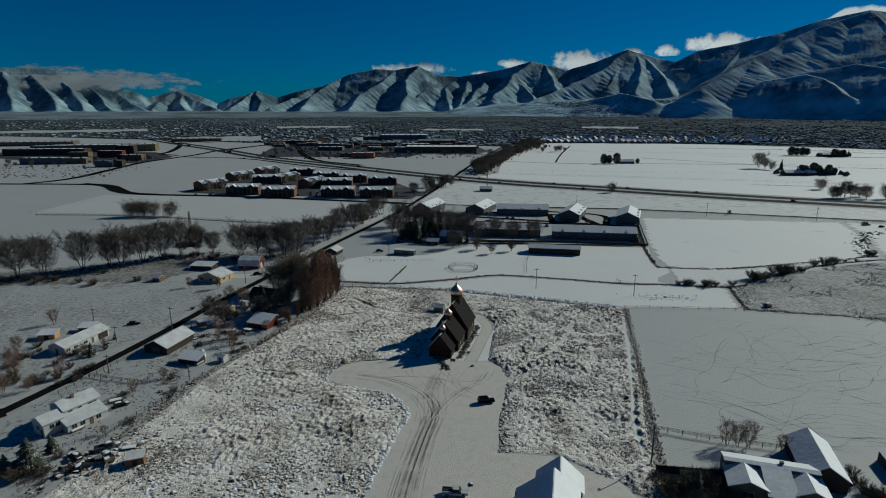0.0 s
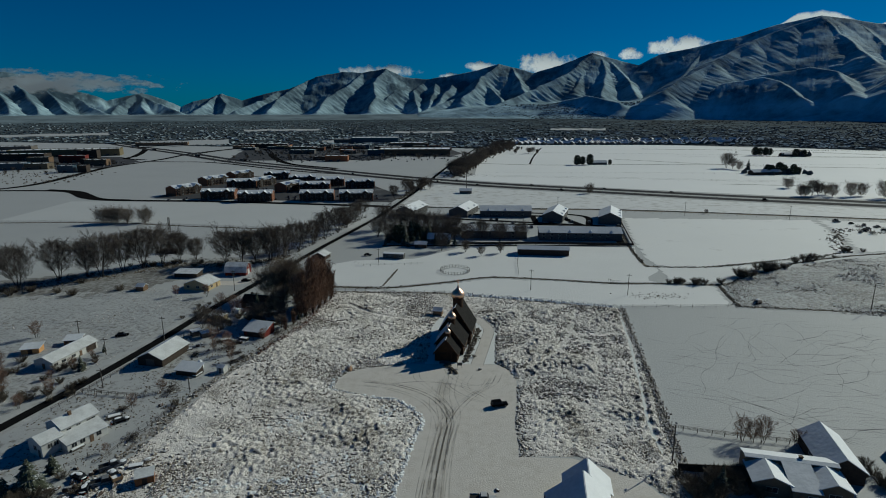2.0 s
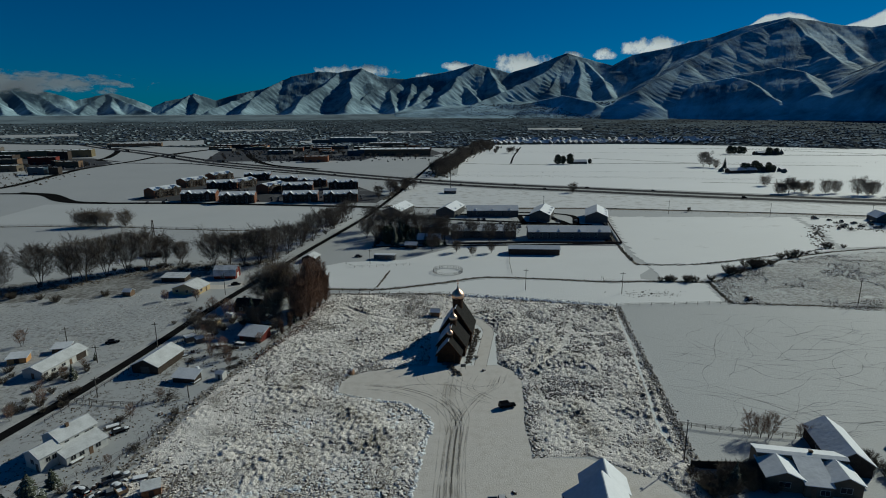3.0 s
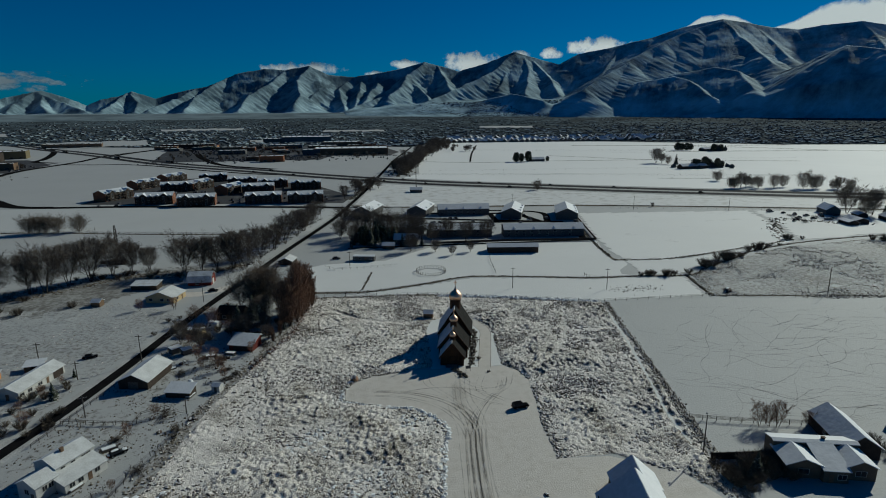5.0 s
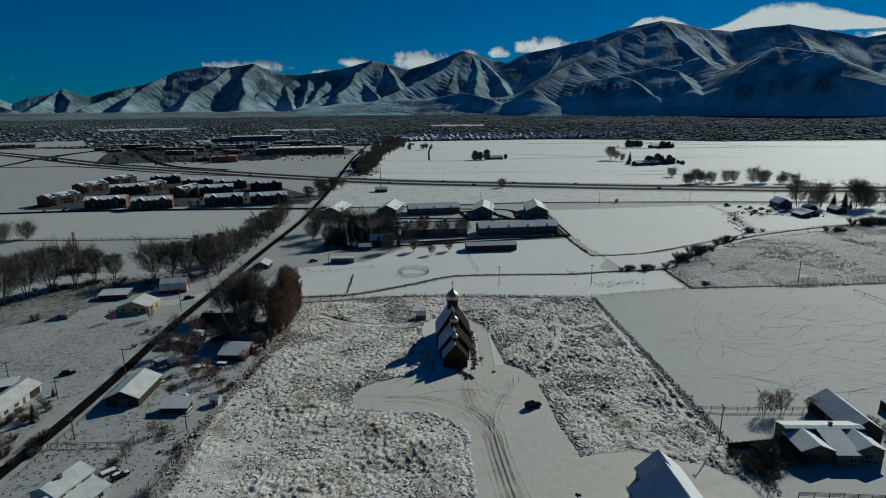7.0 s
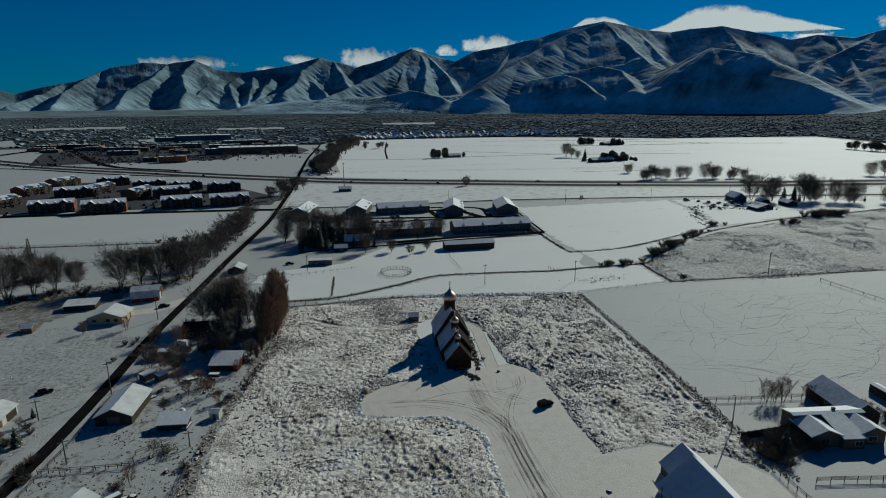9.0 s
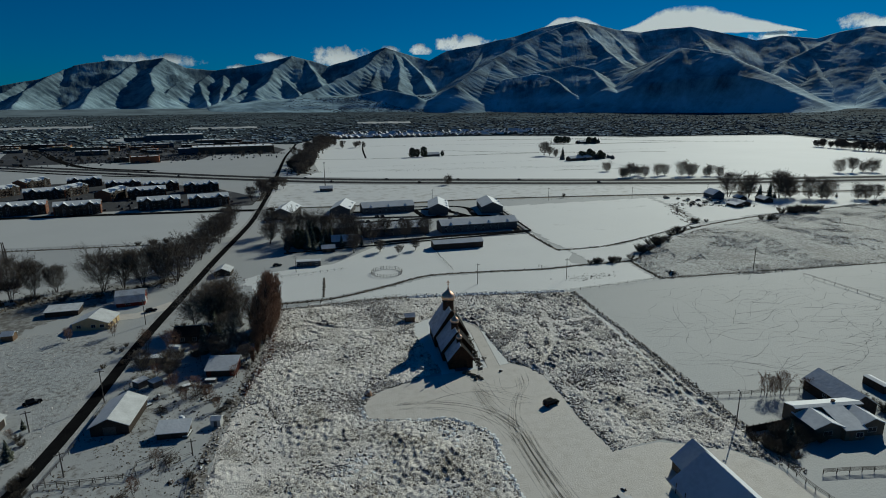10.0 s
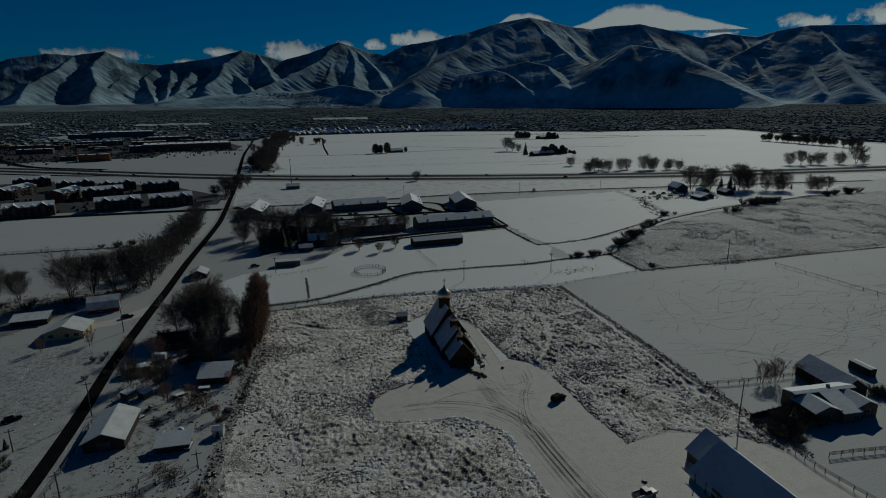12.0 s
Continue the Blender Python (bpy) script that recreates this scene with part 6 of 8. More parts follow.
def house(name, label, category, x, y, ang, L, profile, walls, roofs, over=0.45, windows=(), doors=(), group="", thick=0.16, chimney=None, z=0.0, parent=None, drop=0.0):
    """A building with its ridge along local x. profile: (y, z) across the roof from eave to eave. roofs: a material for each slope.
    windows: (side, along, sill, width, height); sides: f faces -y, b +y, l -x, r +x. doors: (side, along, width, height, material)."""
    h = root(name, pose(x, y, hill(x, y) + z, 0, 0, ang), label, category, group)
    # slopes turned from the sun take the darker snow, shade painted in
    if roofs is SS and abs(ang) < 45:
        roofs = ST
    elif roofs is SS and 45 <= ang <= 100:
        roofs = (M_ROOFSNOW, M_ROOFTHINSHADE)
    # the old farm roofs west of the field: dirtier, patchy snow, also dulled for lens falloff
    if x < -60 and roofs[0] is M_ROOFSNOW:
        roofs = (M_ROOFWORNDIM, *roofs[1:])
    n = len(profile)
    bm = bmesh.new()
    ends = []
    for sx in (-L / 2, L / 2):
        ring = [bm.verts.new((sx, profile[0][0], -0.2 - drop))] + [bm.verts.new((sx, py, pz - 0.04)) for py, pz in profile] + [bm.verts.new((sx, profile[-1][0], -0.2 - drop))]
        ends.append(ring)
    a, b = ends
    bm.faces.new(a[::-1])
    bm.faces.new(b)
    for i in range(len(a) - 1):
        bm.faces.new((a[i], a[i + 1], b[i + 1], b[i]))
    bm.faces.new((a[-1], a[0], b[0], b[-1]))
    bmesh.ops.recalc_face_normals(bm, faces=bm.faces[:])
    part("wall", bm, walls, h)
    for i in range(n - 1):
        (y0, z0), (y1, z1) = profile[i], profile[i + 1]
        s = Vector((y1 - y0, z1 - z0)).normalized()
        nr = Vector((-s.y, s.x)) * thick
        p0, p1 = Vector((y0, z0)), Vector((y1, z1))
        if i == 0:
            p0 = p0 - s * over
        if i == n - 2:
            p1 = p1 + s * over
        bm = bmesh.new()
        vs = []
        jag = [random.uniform(-0.04, 0.04) for _ in range(9)]
        for k in range(9):
            sx = (-L / 2 - over) + (L + 2 * over) * k / 8
            vs.append([bm.verts.new((sx, q.x, q.y)) for q in (p0, p1, p1 + nr * (1 + jag[k]), p0 + nr * (1 + jag[k]))])
        for u, v in zip(vs, vs[1:]):
            for e in range(4):
                g = (e + 1) % 4
                bm.faces.new((u[e], u[g], v[g], v[e]))
        bm.faces.new(vs[0])
        bm.faces.new(vs[-1][::-1])
        bmesh.ops.recalc_face_normals(bm, faces=bm.faces[:])
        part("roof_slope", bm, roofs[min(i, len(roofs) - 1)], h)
    y0, y1 = profile[0][0], profile[-1][0]

    def side(s, u, zz):
        return {"f": pose(u, y0, zz), "b": pose(-u, y1, zz, 0, 0, 180), "l": pose(-L / 2, -u, zz, 0, 0, -90), "r": pose(L / 2, u, zz, 0, 0, 90)}[s]

    for s, u, sill, w, hh in windows:
        add_window(h, w, hh, side(s, u, sill))
    for s, u, w, hh, material in doors:
        add_door(h, w, hh, side(s, u, 0.0), material)
    if chimney:
        cx, cy, ct = chimney
        bm = bmesh.new()
        bm_box(bm, cx - 0.35, cx + 0.35, cy - 0.3, cy + 0.3, ct - 2.2, ct)
        bm_box(bm, cx - 0.42, cx + 0.42, cy - 0.37, cy + 0.37, ct, ct + 0.12)
        part("chimney", bm, M_BROWN, h)
    return h


def gable(W, eave, ridge):
    return [(-W / 2, eave), (0, ridge), (W / 2, eave)]


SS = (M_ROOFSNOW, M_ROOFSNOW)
ST = (M_ROOFTHINSHADE, M_ROOFSNOW)


# the church: three naves in a row, each with a gilded dome
def church():
    c = root("church", pose(-0.1, 178.4, 0, 0, 0, 75.6), "dark log church with three gilded onion domes on stepped gabled naves", "church")
    for x0, x1, half, eave, ridge in ((14.2, 26.4, 5.5, 4.6, 13.0), (3.0, 14.2, 4.6, 4.1, 10.0), (-3.2, 3.0, 3.6, 3.4, 7.9)):
        bm = bmesh.new()
        lo = [(-half, -0.2), (half, -0.2), (half, eave), (0, ridge - 0.1), (-half, eave)]
        a, b = [bm.verts.new((x0, p, q)) for p, q in lo], [bm.verts.new((x1, p, q)) for p, q in lo]
        bm.faces.new(a[::-1])
        bm.faces.new(b)
        for i in range(5):
            j = (i + 1) % 5
            bm.faces.new((a[i], a[j], b[j], b[i]))
        bmesh.ops.recalc_face_normals(bm, faces=bm.faces[:])
        nave = part("nave", bm, M_LOG, c)
        # courses of round logs
        z = 0.2
        while z < eave - 0.1:
            for p, q in (((x0 - 0.2, -half, z), (x1 + 0.2, -half, z)), ((x0 - 0.2, half, z), (x1 + 0.2, half, z)), ((x0, -half - 0.2, z), (x0, half + 0.2, z))):
                bm = bmesh.new()
                bm_tube(bm, p, q, 0.17, 0.17, 6)
                part("log", bm, M_LOG, nave)
            z += 0.36
        for sy in (-1, 1):
            s = Vector((half, eave - ridge)).normalized()
            nrm = Vector((-s.y, s.x)) * 0.2
            top, low = Vector((0, ridge)), Vector((half, eave)) + s * 0.9
            bm = bmesh.new()
            va, vb = ([bm.verts.new((x, sy * q.x, q.y)) for q in (top, low, low + nrm, top + nrm)] for x in (x0 - 0.7, x1 + 0.35))
            for e in range(4):
                g = (e + 1) % 4
                bm.faces.new((va[e], va[g], vb[g], vb[e]))
            bm.faces.new(va)
            bm.faces.new(vb[::-1])
            bmesh.ops.recalc_face_normals(bm, faces=bm.faces[:])
            part("roof_slope", bm, M_FROSTED if sy > 0 else M_SHINGLE, c, "snow-dusted roof slope" if sy > 0 else "bare dark shingle roof slope")
            # verge board along the gable
            bm = bmesh.new()
            va, vb = ([bm.verts.new((x, sy * q.x, q.y)) for q in (top - Vector((0, 0.3)), low - Vector((0, 0.3)), low + nrm * 1.2, top + nrm * 1.2)] for x in (x0 - 0.82, x0 - 0.7))
            for e in range(4):
                g = (e + 1) % 4
                bm.faces.new((va[e], va[g], vb[g], vb[e]))
            bm.faces.new(va)
            bm.faces.new(vb[::-1])
            bmesh.ops.recalc_face_normals(bm, faces=bm.faces[:])
            part("verge_board", bm, M_LOG, c)
        for k in range(2 if x1 - x0 > 7 else 0):
            for sy in (-1, 1):
                add_window(c, 0.8, 1.7, pose(x0 + (k + 0.75) * (x1 - x0) / 2.5, sy * (half + 0.2), 1.6, 0, 0, 0 if sy < 0 else 180))
    add_door(c, 1.8, 2.4, pose(-3.42, 0, 0, 0, 0, -90), M_LOG)
    for x, r, base, drum, peak in ((20.1, 1.95, 11.2, 14.7, 21.7), (7.6, 1.2, 8.9, 11.2, 15.4), (0.0, 0.85, 7.2, 8.8, 11.9)):
        bm = bmesh.new()
        bm_lathe(bm, [(r * 0.98, base), (r * 0.98, drum - 0.4), (r * 1.08, drum - 0.3), (r * 1.08, drum)], 16, (x, 0, 0))
        part("drum", bm, M_LOG, c)
        bm = bmesh.new()
        prof = [(0.86, 0.0), (1.08, 0.18), (1.2, 0.45), (1.2, 0.7), (1.1, 0.98), (0.9, 1.25), (0.62, 1.5), (0.38, 1.72), (0.2, 1.98), (0.1, 2.3), (0.06, 2.6)]
        bm_lathe(bm, [(a * r, drum + b * r) for a, b in prof], 24, (x, 0, 0))
        part("onion_dome", bm, M_COPPER, c, "gilded onion dome", True)
        bm = bmesh.new()
        t = drum + 2.6 * r
        w = 0.05 + 0.02 * r
        bm_box(bm, x - w, x + w, -w, w, t - 0.2, peak)
        for f, half in ((0.60, 0.30), (0.82, 0.16), (0.30, 0.2)):
            z = t + (peak - t) * f
            bm_box(bm, x - w * 0.8, x + w * 0.8, -(peak - t) * half, (peak - t) * half, z - w, z + w)
        part("cross", bm, M_COPPER, c)
    # steps and porch posts
    bm = bmesh.new()
    for i in range(3):
        bm_box(bm, -5.0 + i * 0.4, -3.2, -2.0, 2.0, 0.0, 0.16 * (i + 1))
    part("steps", bm, M_GREYSIDE, c)
    for sy in (-1.9, 1.9):
        bm = bmesh.new()
        bm_tube(bm, (-3.9, sy, 0), (-3.9, sy, 4.6), 0.16, 0.14, 8)
        part("porch_post", bm, M_LOG, c)


church()

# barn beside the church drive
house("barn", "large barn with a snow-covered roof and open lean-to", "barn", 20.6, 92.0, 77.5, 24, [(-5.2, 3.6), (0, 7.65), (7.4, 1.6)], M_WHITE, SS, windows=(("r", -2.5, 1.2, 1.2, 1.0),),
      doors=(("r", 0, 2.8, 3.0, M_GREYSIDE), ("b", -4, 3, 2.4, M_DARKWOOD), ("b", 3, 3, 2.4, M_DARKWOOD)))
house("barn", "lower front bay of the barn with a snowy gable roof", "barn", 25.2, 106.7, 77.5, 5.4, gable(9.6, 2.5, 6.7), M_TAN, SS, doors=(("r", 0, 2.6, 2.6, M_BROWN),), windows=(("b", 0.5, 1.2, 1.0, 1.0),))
for i, (x, y) in enumerate(((15.3, 103.5), (14.6, 100.4), (13.8, 97))):
    bm = bmesh.new()
    bm_tube(bm, (0, 0, -0.2), (0, 0, 2.6), 0.12, 0.1, 6)
    one("timber_post", bm, M_DARKWOOD, "dark timber post under the barn's lean-to", "post", m=pose(x, y, 0))

# ranch house with two front gables, and the barn behind it
hx, hy, ha = 63.0, 112.0, -17.0
R17 = pose(hx, hy, 0, 0, 0, ha)


def at17(u, v):
    q = R17 @ Vector((u, v, 0))
    return q.x, q.y


house("ranch_house", "tan ranch house with a broad snow-covered roof", "house", *at17(9.3, 0), ha, 18.6, [(-0.9, 4.8), (0, 5.0), (3.2, 4.2)], M_TAN, (M_ROOFTHINSHADE, M_ROOFSNOW), over=0.2, windows=(("r", 2.5, 0.9, 1.2, 1.2),), chimney=(2.2, 0.6, 5.5))
house("porch_wing", "snow-roofed porch between the gable wings of the ranch house", "house wing", *at17(10.0, 0), ha, 5.3, [(-9.0, 3.0), (-0.7, 4.83)], M_TAN, (M_ROOFTHINSHADE,), over=0.3, windows=(("f", 1.2, 0.9, 1.8, 1.2),), doors=(("f", -1.0, 1.0, 2.1, M_BROWN),))
for u, v, w in ((3.75, -4.1, 7.3), (15.8, -3.9, 6.4)):
    house("gable_wing", "front gable wing of the ranch house with a snowy roof", "house wing", *at17(u, v), ha + 90, 7.4, gable(w, 3.35, 4.85), M_TAN, SS, windows=(("l", 0, 1.1, 2.2, 1.2),))
house("barn", "long brown barn with a snow-covered gable roof", "barn", 85.2, 114.2, 72.5, 15.6, gable(8.4, 3.3, 6.1), M_DARKWOOD, SS, doors=(("l", 0, 3, 2.8, M_DARKWOOD),), windows=(("b", 0, 1.6, 1.2, 0.8),))
bm = bmesh.new()
bm_box(bm, -7, 7, -0.1, 0.1, 0, 1.9)
for i in range(8):
    bm_box(bm, -7 + i * 1.95, -6.8 + i * 1.95, -0.2, 0.15, 0, 2.1)
one("board_wall", bm, M_DARKWOOD, "dark board garden wall capped with snow", "wall", m=pose(55.5, 112.5, 0, 0, 0, -8))

# small shed, sign, bench, boulder and shrubs by the church
house("garden_shed", "small ochre garden shed with a snowy roof", "shed", -1.4, 220.0, -14, 3.6, gable(3.2, 2.2, 3.2), M_BROWN, SS, over=0.25, doors=(("f", 0, 1.0, 1.9, M_BROWN),))


def mound(name, label, category, x, y, w, d, h, material, seed):
    rnd = random.Random(seed)
    bm = bmesh.new()
    bmesh.ops.create_icosphere(bm, subdivisions=2, radius=1)
    for v in bm.verts:
        k = 1 + 0.35 * noise.noise(v.co * 1.7 + Vector((seed, 0, 0)))
        v.co = Vector((v.co.x * w / 2 * k, v.co.y * d / 2 * k, max(-0.15, v.co.z * h * k)))
    return one(name, bm, material, label, category, m=pose(x, y, hill(x, y), 0, 0, rnd.uniform(0, 180)))


M_BOULDER = mat("tan_sandstone", (0.42, 0.25, 0.15), (0.30, 0.18, 0.11), 0.8, bump=0.6, snow=0.75)
M_SCRAP = mat("rusty_scrap", (0.12, 0.08, 0.06), (0.06, 0.05, 0.045), 1.2, bump=0.5, snow=0.86)
mound("boulder", "tan boulder with a cap of snow beside the lot", "boulder", -32.3, 170.6, 2.6, 2.0, 1.9, M_BOULDER, 3)
mound("rock", "dark rock at the edge of the lot", "rock", 9.6, 168.6, 1.8, 1.0, 0.6, M_SCRAP, 4)
mound("rock", "dark rock in the snow", "rock", 6.2, 109.0, 1.3, 1.0, 0.5, M_SCRAP, 5)
mound("scrap_lump", "dark scrap heap half under snow", "scrap", 136.5, 225.5, 7, 3.0, 2.0, M_SCRAP, 8)
s = root("church_sign", pose(3.2, 170.2, 0, 0, 0, -5), "small notice board on two posts by the church path", "sign")
bm = bmesh.new()
bm_box(bm, -0.8, 0.8, -0.05, 0.05, 0.9, 1.9)
part("board", bm, M_GREYSIDE, s)
for u in (-0.7, 0.7):
    bm = bmesh.new()
    bm_tube(bm, (u, 0, -0.1), (u, 0, 2.0), 0.05, 0.05, 5)
    part("post", bm, M_DARKWOOD, s)
# low brown hedge before the church door
stuff("hedge", [(-0.9 + 0.75 * k * 0.35 + random.gauss(0, 0.45), 172.5 - k * 0.62 + random.gauss(0, 0.3), -0.05, random.uniform(0.7, 1.3), random.uniform(0.5, 1.0)) for k in range(11) for _ in range(4)], M_BUSH, "low brown leafless hedge before the church door", "hedge", 33, 6)
bm = bmesh.new()
bm_tube(bm, (-1.9, 0, 0.12), (1.9, 0.3, 0.15), 0.14, 0.1, 7)
one("fallen_log", bm, M_GREYWOOD, "fallen pole lying in the snowy field", "log", m=pose(-26, 124, 0, 0, 0, -15))

# west of the road and along it
house("farmhouse", "white two-storey farmhouse with a snow-covered roof", "house", -99.1, 138.2, 60, 9.2, gable(6.8, 4.5, 6.1), M_WHITE, SS, over=0.3, windows=[("f", u, 2.9, 1.0, 1.1) for u in (-3.0, -0.6, 2.0, 3.2)] + [("r", 0, 2.8, 1.0, 1.1)], chimney=(-0.8, -0.6, 6.7))
house("farmhouse_wing", "low white wing of the farmhouse under snow", "house wing", -94.9, 134.6, 58, 10.0, [(-2.3, 2.2), (2.3, 3.5)], M_WHITE, (M_ROOFSNOW,), over=0.3, windows=[("f", u, 0.9, 1.2, 1.1) for u in (-3.4, -1.4, 2.6)], doors=(("f", 0.8, 0.95, 2.0, M_BROWN),))
house("farmhouse_wing", "white gabled end wing of the farmhouse", "house wing", -101.4, 130.7, 60, 5.0, gable(5.6, 3.6, 5.0), M_WHITE, SS, over=0.3, windows=(("f", -0.6, 1.9, 1.0, 1.1), ("f", 0.8, 1.9, 1.0, 1.1), ("l", 0, 1.6, 1.2, 1.1)), doors=(("l", 1.6, 0.95, 2.0, M_GREYSIDE),))
house("barn", "low grey barn with a snow-covered gable roof", "barn", -95.6, 184.6, 76, 13.8, gable(9.0, 2.7, 4.8), M_DARKWOOD, SS, doors=(("l", 0, 3, 2.4, M_GREYWOOD), ("r", 0, 3, 2.4, M_GREYWOOD)))
house("shed", "open timber shed with a snowy lean-to roof", "shed", -82.4, 171.6, -15, 7.2, [(-1.9, 1.9), (1.9, 2.9)], M_DARKWOOD, (M_ROOFTHINSHADE,), doors=(("f", -1.6, 2.4, 1.7, M_DARKWOOD), ("f", 1.6, 2.4, 1.7, M_DARKWOOD)))
mound("snowy_tarp", "white snow-covered tarpaulin over a stack", "tarpaulin", -80.6, 175.8, 2.6, 2.2, 2.6, M_ROOFSNOW, 12)
house("pump_house", "small white box hut with a snowy roof", "hut", -72.4, 172.2, -20, 2.5, gable(2.3, 1.9, 2.5), M_WHITE, SS, over=0.12, doors=(("f", 0, 0.8, 1.7, M_GREYSIDE),))
# the wide dark door panel stands in for the carport's shaded opening
house("long_shed", "long cream shed with a snowy roof and open carport", "shed", -128.3, 186.5, 76, 18.4, gable(7.0, 2.7, 4.2), M_WHITE, SS, windows=[("f", u, 1.0, 1.6, 0.9) for u in (-8, -5, -1)], doors=(("f", 6.5, 4.2, 2.3, M_DARKWOOD), ("f", 2.0, 1.0, 2.0, M_BROWN), ("l", 0, 1.0, 2.0, M_BROWN)))
for x, y, a, l in ((-143, 192, 10, 5.5), (-133, 199, 8, 5.0)):
    house("shed", "weathered ochre shed with a flat snowy roof", "shed", x, y, a, l, [(-2, 2.0), (2, 2.5)], M_ORANGE if l > 5.2 else M_BROWN, (M_ROOFTHINSHADE,), doors=(("f", 0, 1.4, 1.8, M_DARKWOOD),))
house("yellow_house", "cream house with a sunlit ochre gable and a snowy roof", "house", -111.0, 265.0, 75, 10, gable(12.5, 2.7, 5.0), M_CREAM, SS, windows=[("l", u, 1.0, 1.4, 1.1) for u in (-4, 1, 4)] + [("f", -2, 1.0, 1.4, 1.1)], doors=(("f", 2, 1.0, 2.0, M_BROWN),))
house("shed", "low open shed with a thin snowy roof", "shed", -124.6, 284.6, -8, 11.6, [(-3, 2.2), (3, 3.0)], M_DARKWOOD, (M_FROSTED,), doors=(("f", -3, 3, 2.0, M_DARKWOOD), ("f", 3, 3, 2.0, M_DARKWOOD)))
house("red_barn", "red gambrel barn with a blue-grey snowy roof", "barn", -100.8, 287.6, -4, 10.5, [(-4.0, 2.0), (-3.2, 4.4), (0, 6.0), (3.2, 4.4), (4.0, 2.0)], M_RED, (M_FROSTED, M_FROSTED, M_ROOFWORNDIM, M_ROOFWORNDIM), windows=(("f", -1, 0.8, 1.6, 1.0), ("r", 0, 3.6, 1.0, 1.0)), doors=(("r", 0, 2.6, 2.6, M_WHITE),))
house("shed", "small dark garage with a bright snowy roof", "garage", -63.0, 317.0, 76, 8.5, gable(7.5, 2.3, 4.0), M_DARKWOOD, SS, doors=(("f", 0, 4.5, 2.1, M_DARKWOOD),))
house("shed", "small hut with a snowy roof by the trees", "hut", -137.5, 262, -10, 3.6, gable(3.4, 2.2, 3.2), M_BROWN, SS, over=0.3)
house("red_shed", "red-walled shed with a snow-covered roof", "shed", -69.0, 204.0, -20, 8.5, [(-3.4, 2.2), (2.6, 4.2), (3.4, 3.6)], M_RED, SS, doors=(("f", 0, 5.5, 1.9, M_DARKWOOD),))
house("trailer", "beige flat-roofed trailer under snow", "trailer", -89.4, 219.2, -12, 7.5, [(-1.5, 2.5), (0, 2.65), (1.5, 2.5)], M_CREAM, SS, over=0.06, windows=(("f", -1.5, 1.1, 1.2, 0.8),), doors=(("f", 1.6, 0.8, 1.9, M_BROWN),))
house("trailer", "small white camper trailer under snow", "trailer", -83.2, 225.2, -30, 4.2, [(-1.2, 2.2), (-0.8, 2.6), (0.8, 2.6), (1.2, 2.2)], M_WHITE, SS, over=0.03, windows=(("f", -1, 1.2, 0.9, 0.6),))
for x, y, l, a in ((-92, 204, 3.6, 40), (-88, 202, 3.0, 35)):
    house("shed", "dark crate-like shed with snow on top", "shed", x, y, a, l, [(-1.3, 1.9), (1.3, 2.1)], M_GREYWOOD, SS, over=0.08)
house("house", "dark house half hidden among conifers with a snowy roof", "house", -78, 236, -15, 10, gable(8, 2.8, 5.0), M_DARKWOOD, (M_SHINGLE, M_ROOFTHINSHADE), windows=(("f", -2, 1, 1.3, 1.1), ("f", 2, 1, 1.3, 1.1)), chimney=(-2, 0, 5.9))
house("shed", "rust-brown shed with a snowy roof in the junk yard", "shed", -72.0, 117.0, 20, 3.8, [(-1.6, 2.0), (1.6, 2.3)], M_RUSTWOOD, (M_ROOFSNOW,), over=0.15, doors=(("f", 0, 1.0, 1.7, M_DARKWOOD),))
rnd = random.Random(31)
for k in range(54):
    x, y = rnd.choice(((-80, 120), (-88, 118), (-84, 114), (-92, 113), (-86, 110), (-78, 114), (-80, 120), (-88, 118), (-77, 152), (-82, 156), (-86, 194), (-76, 196), (-72, 190), (-97, 112), (-81, 180)))
    mound("scrap_lump", "rusty scrap and timber half under snow", "scrap", x + rnd.gauss(0, 3), y + rnd.gauss(0, 2.5), rnd.uniform(0.8, 3), rnd.uniform(0.7, 1.8), rnd.uniform(0.4, 1.1), M_SCRAP, 40 + k)

# old drilling mast behind the tree row
mast = root("drill_mast", pose(-153.4, 335.0, 0), "leaning dark lattice drilling mast behind the trees", "mast")
for (dx, dy), (tx, ty) in zip(((-1, -1), (1, -1), (1, 1), (-1, 1)), ((-0.3, -0.3), (0.3, -0.3), (0.3, 0.3), (-0.3, 0.3))):
    bm = bmesh.new()
    bm_tube(bm, (dx, dy, -0.2), (tx - 2.6, ty + 7.5, 20.0), 0.16, 0.12, 5)
    part("mast_leg", bm, M_DARKWOOD, mast)
for k in range(1, 10):
    f = k / 10
    bm = bmesh.new()
    w = 1 - 0.7 * f
    q = [(a * w - 2.6 * f, b * w + 7.5 * f, 20 * f) for a, b in ((-1, -1), (1, -1), (1, 1), (-1, 1))]
    for a, b in zip(q, q[1:] + q[:1]):
        bm_tube(bm, a, b, 0.09, 0.09, 4)
    part("brace_ring", bm, M_DARKWOOD, mast)
bm = bmesh.new()
bm_box(bm, -4.5, 3.5, -2.0, 1.0, 0, 2.6)
bm_box(bm, -8.5, -4.5, -1.4, 0.8, 0.6, 1.8)
part("engine_house", bm, M_DARKWOOD, mast)
house("horse_trailer", "dark stock trailer with a snowy roof by the barn", "trailer", 103, 114.5, 75, 7, [(-1.2, 2.3), (0, 2.5), (1.2, 2.3)], M_DARKWOOD, SS, over=0.05)

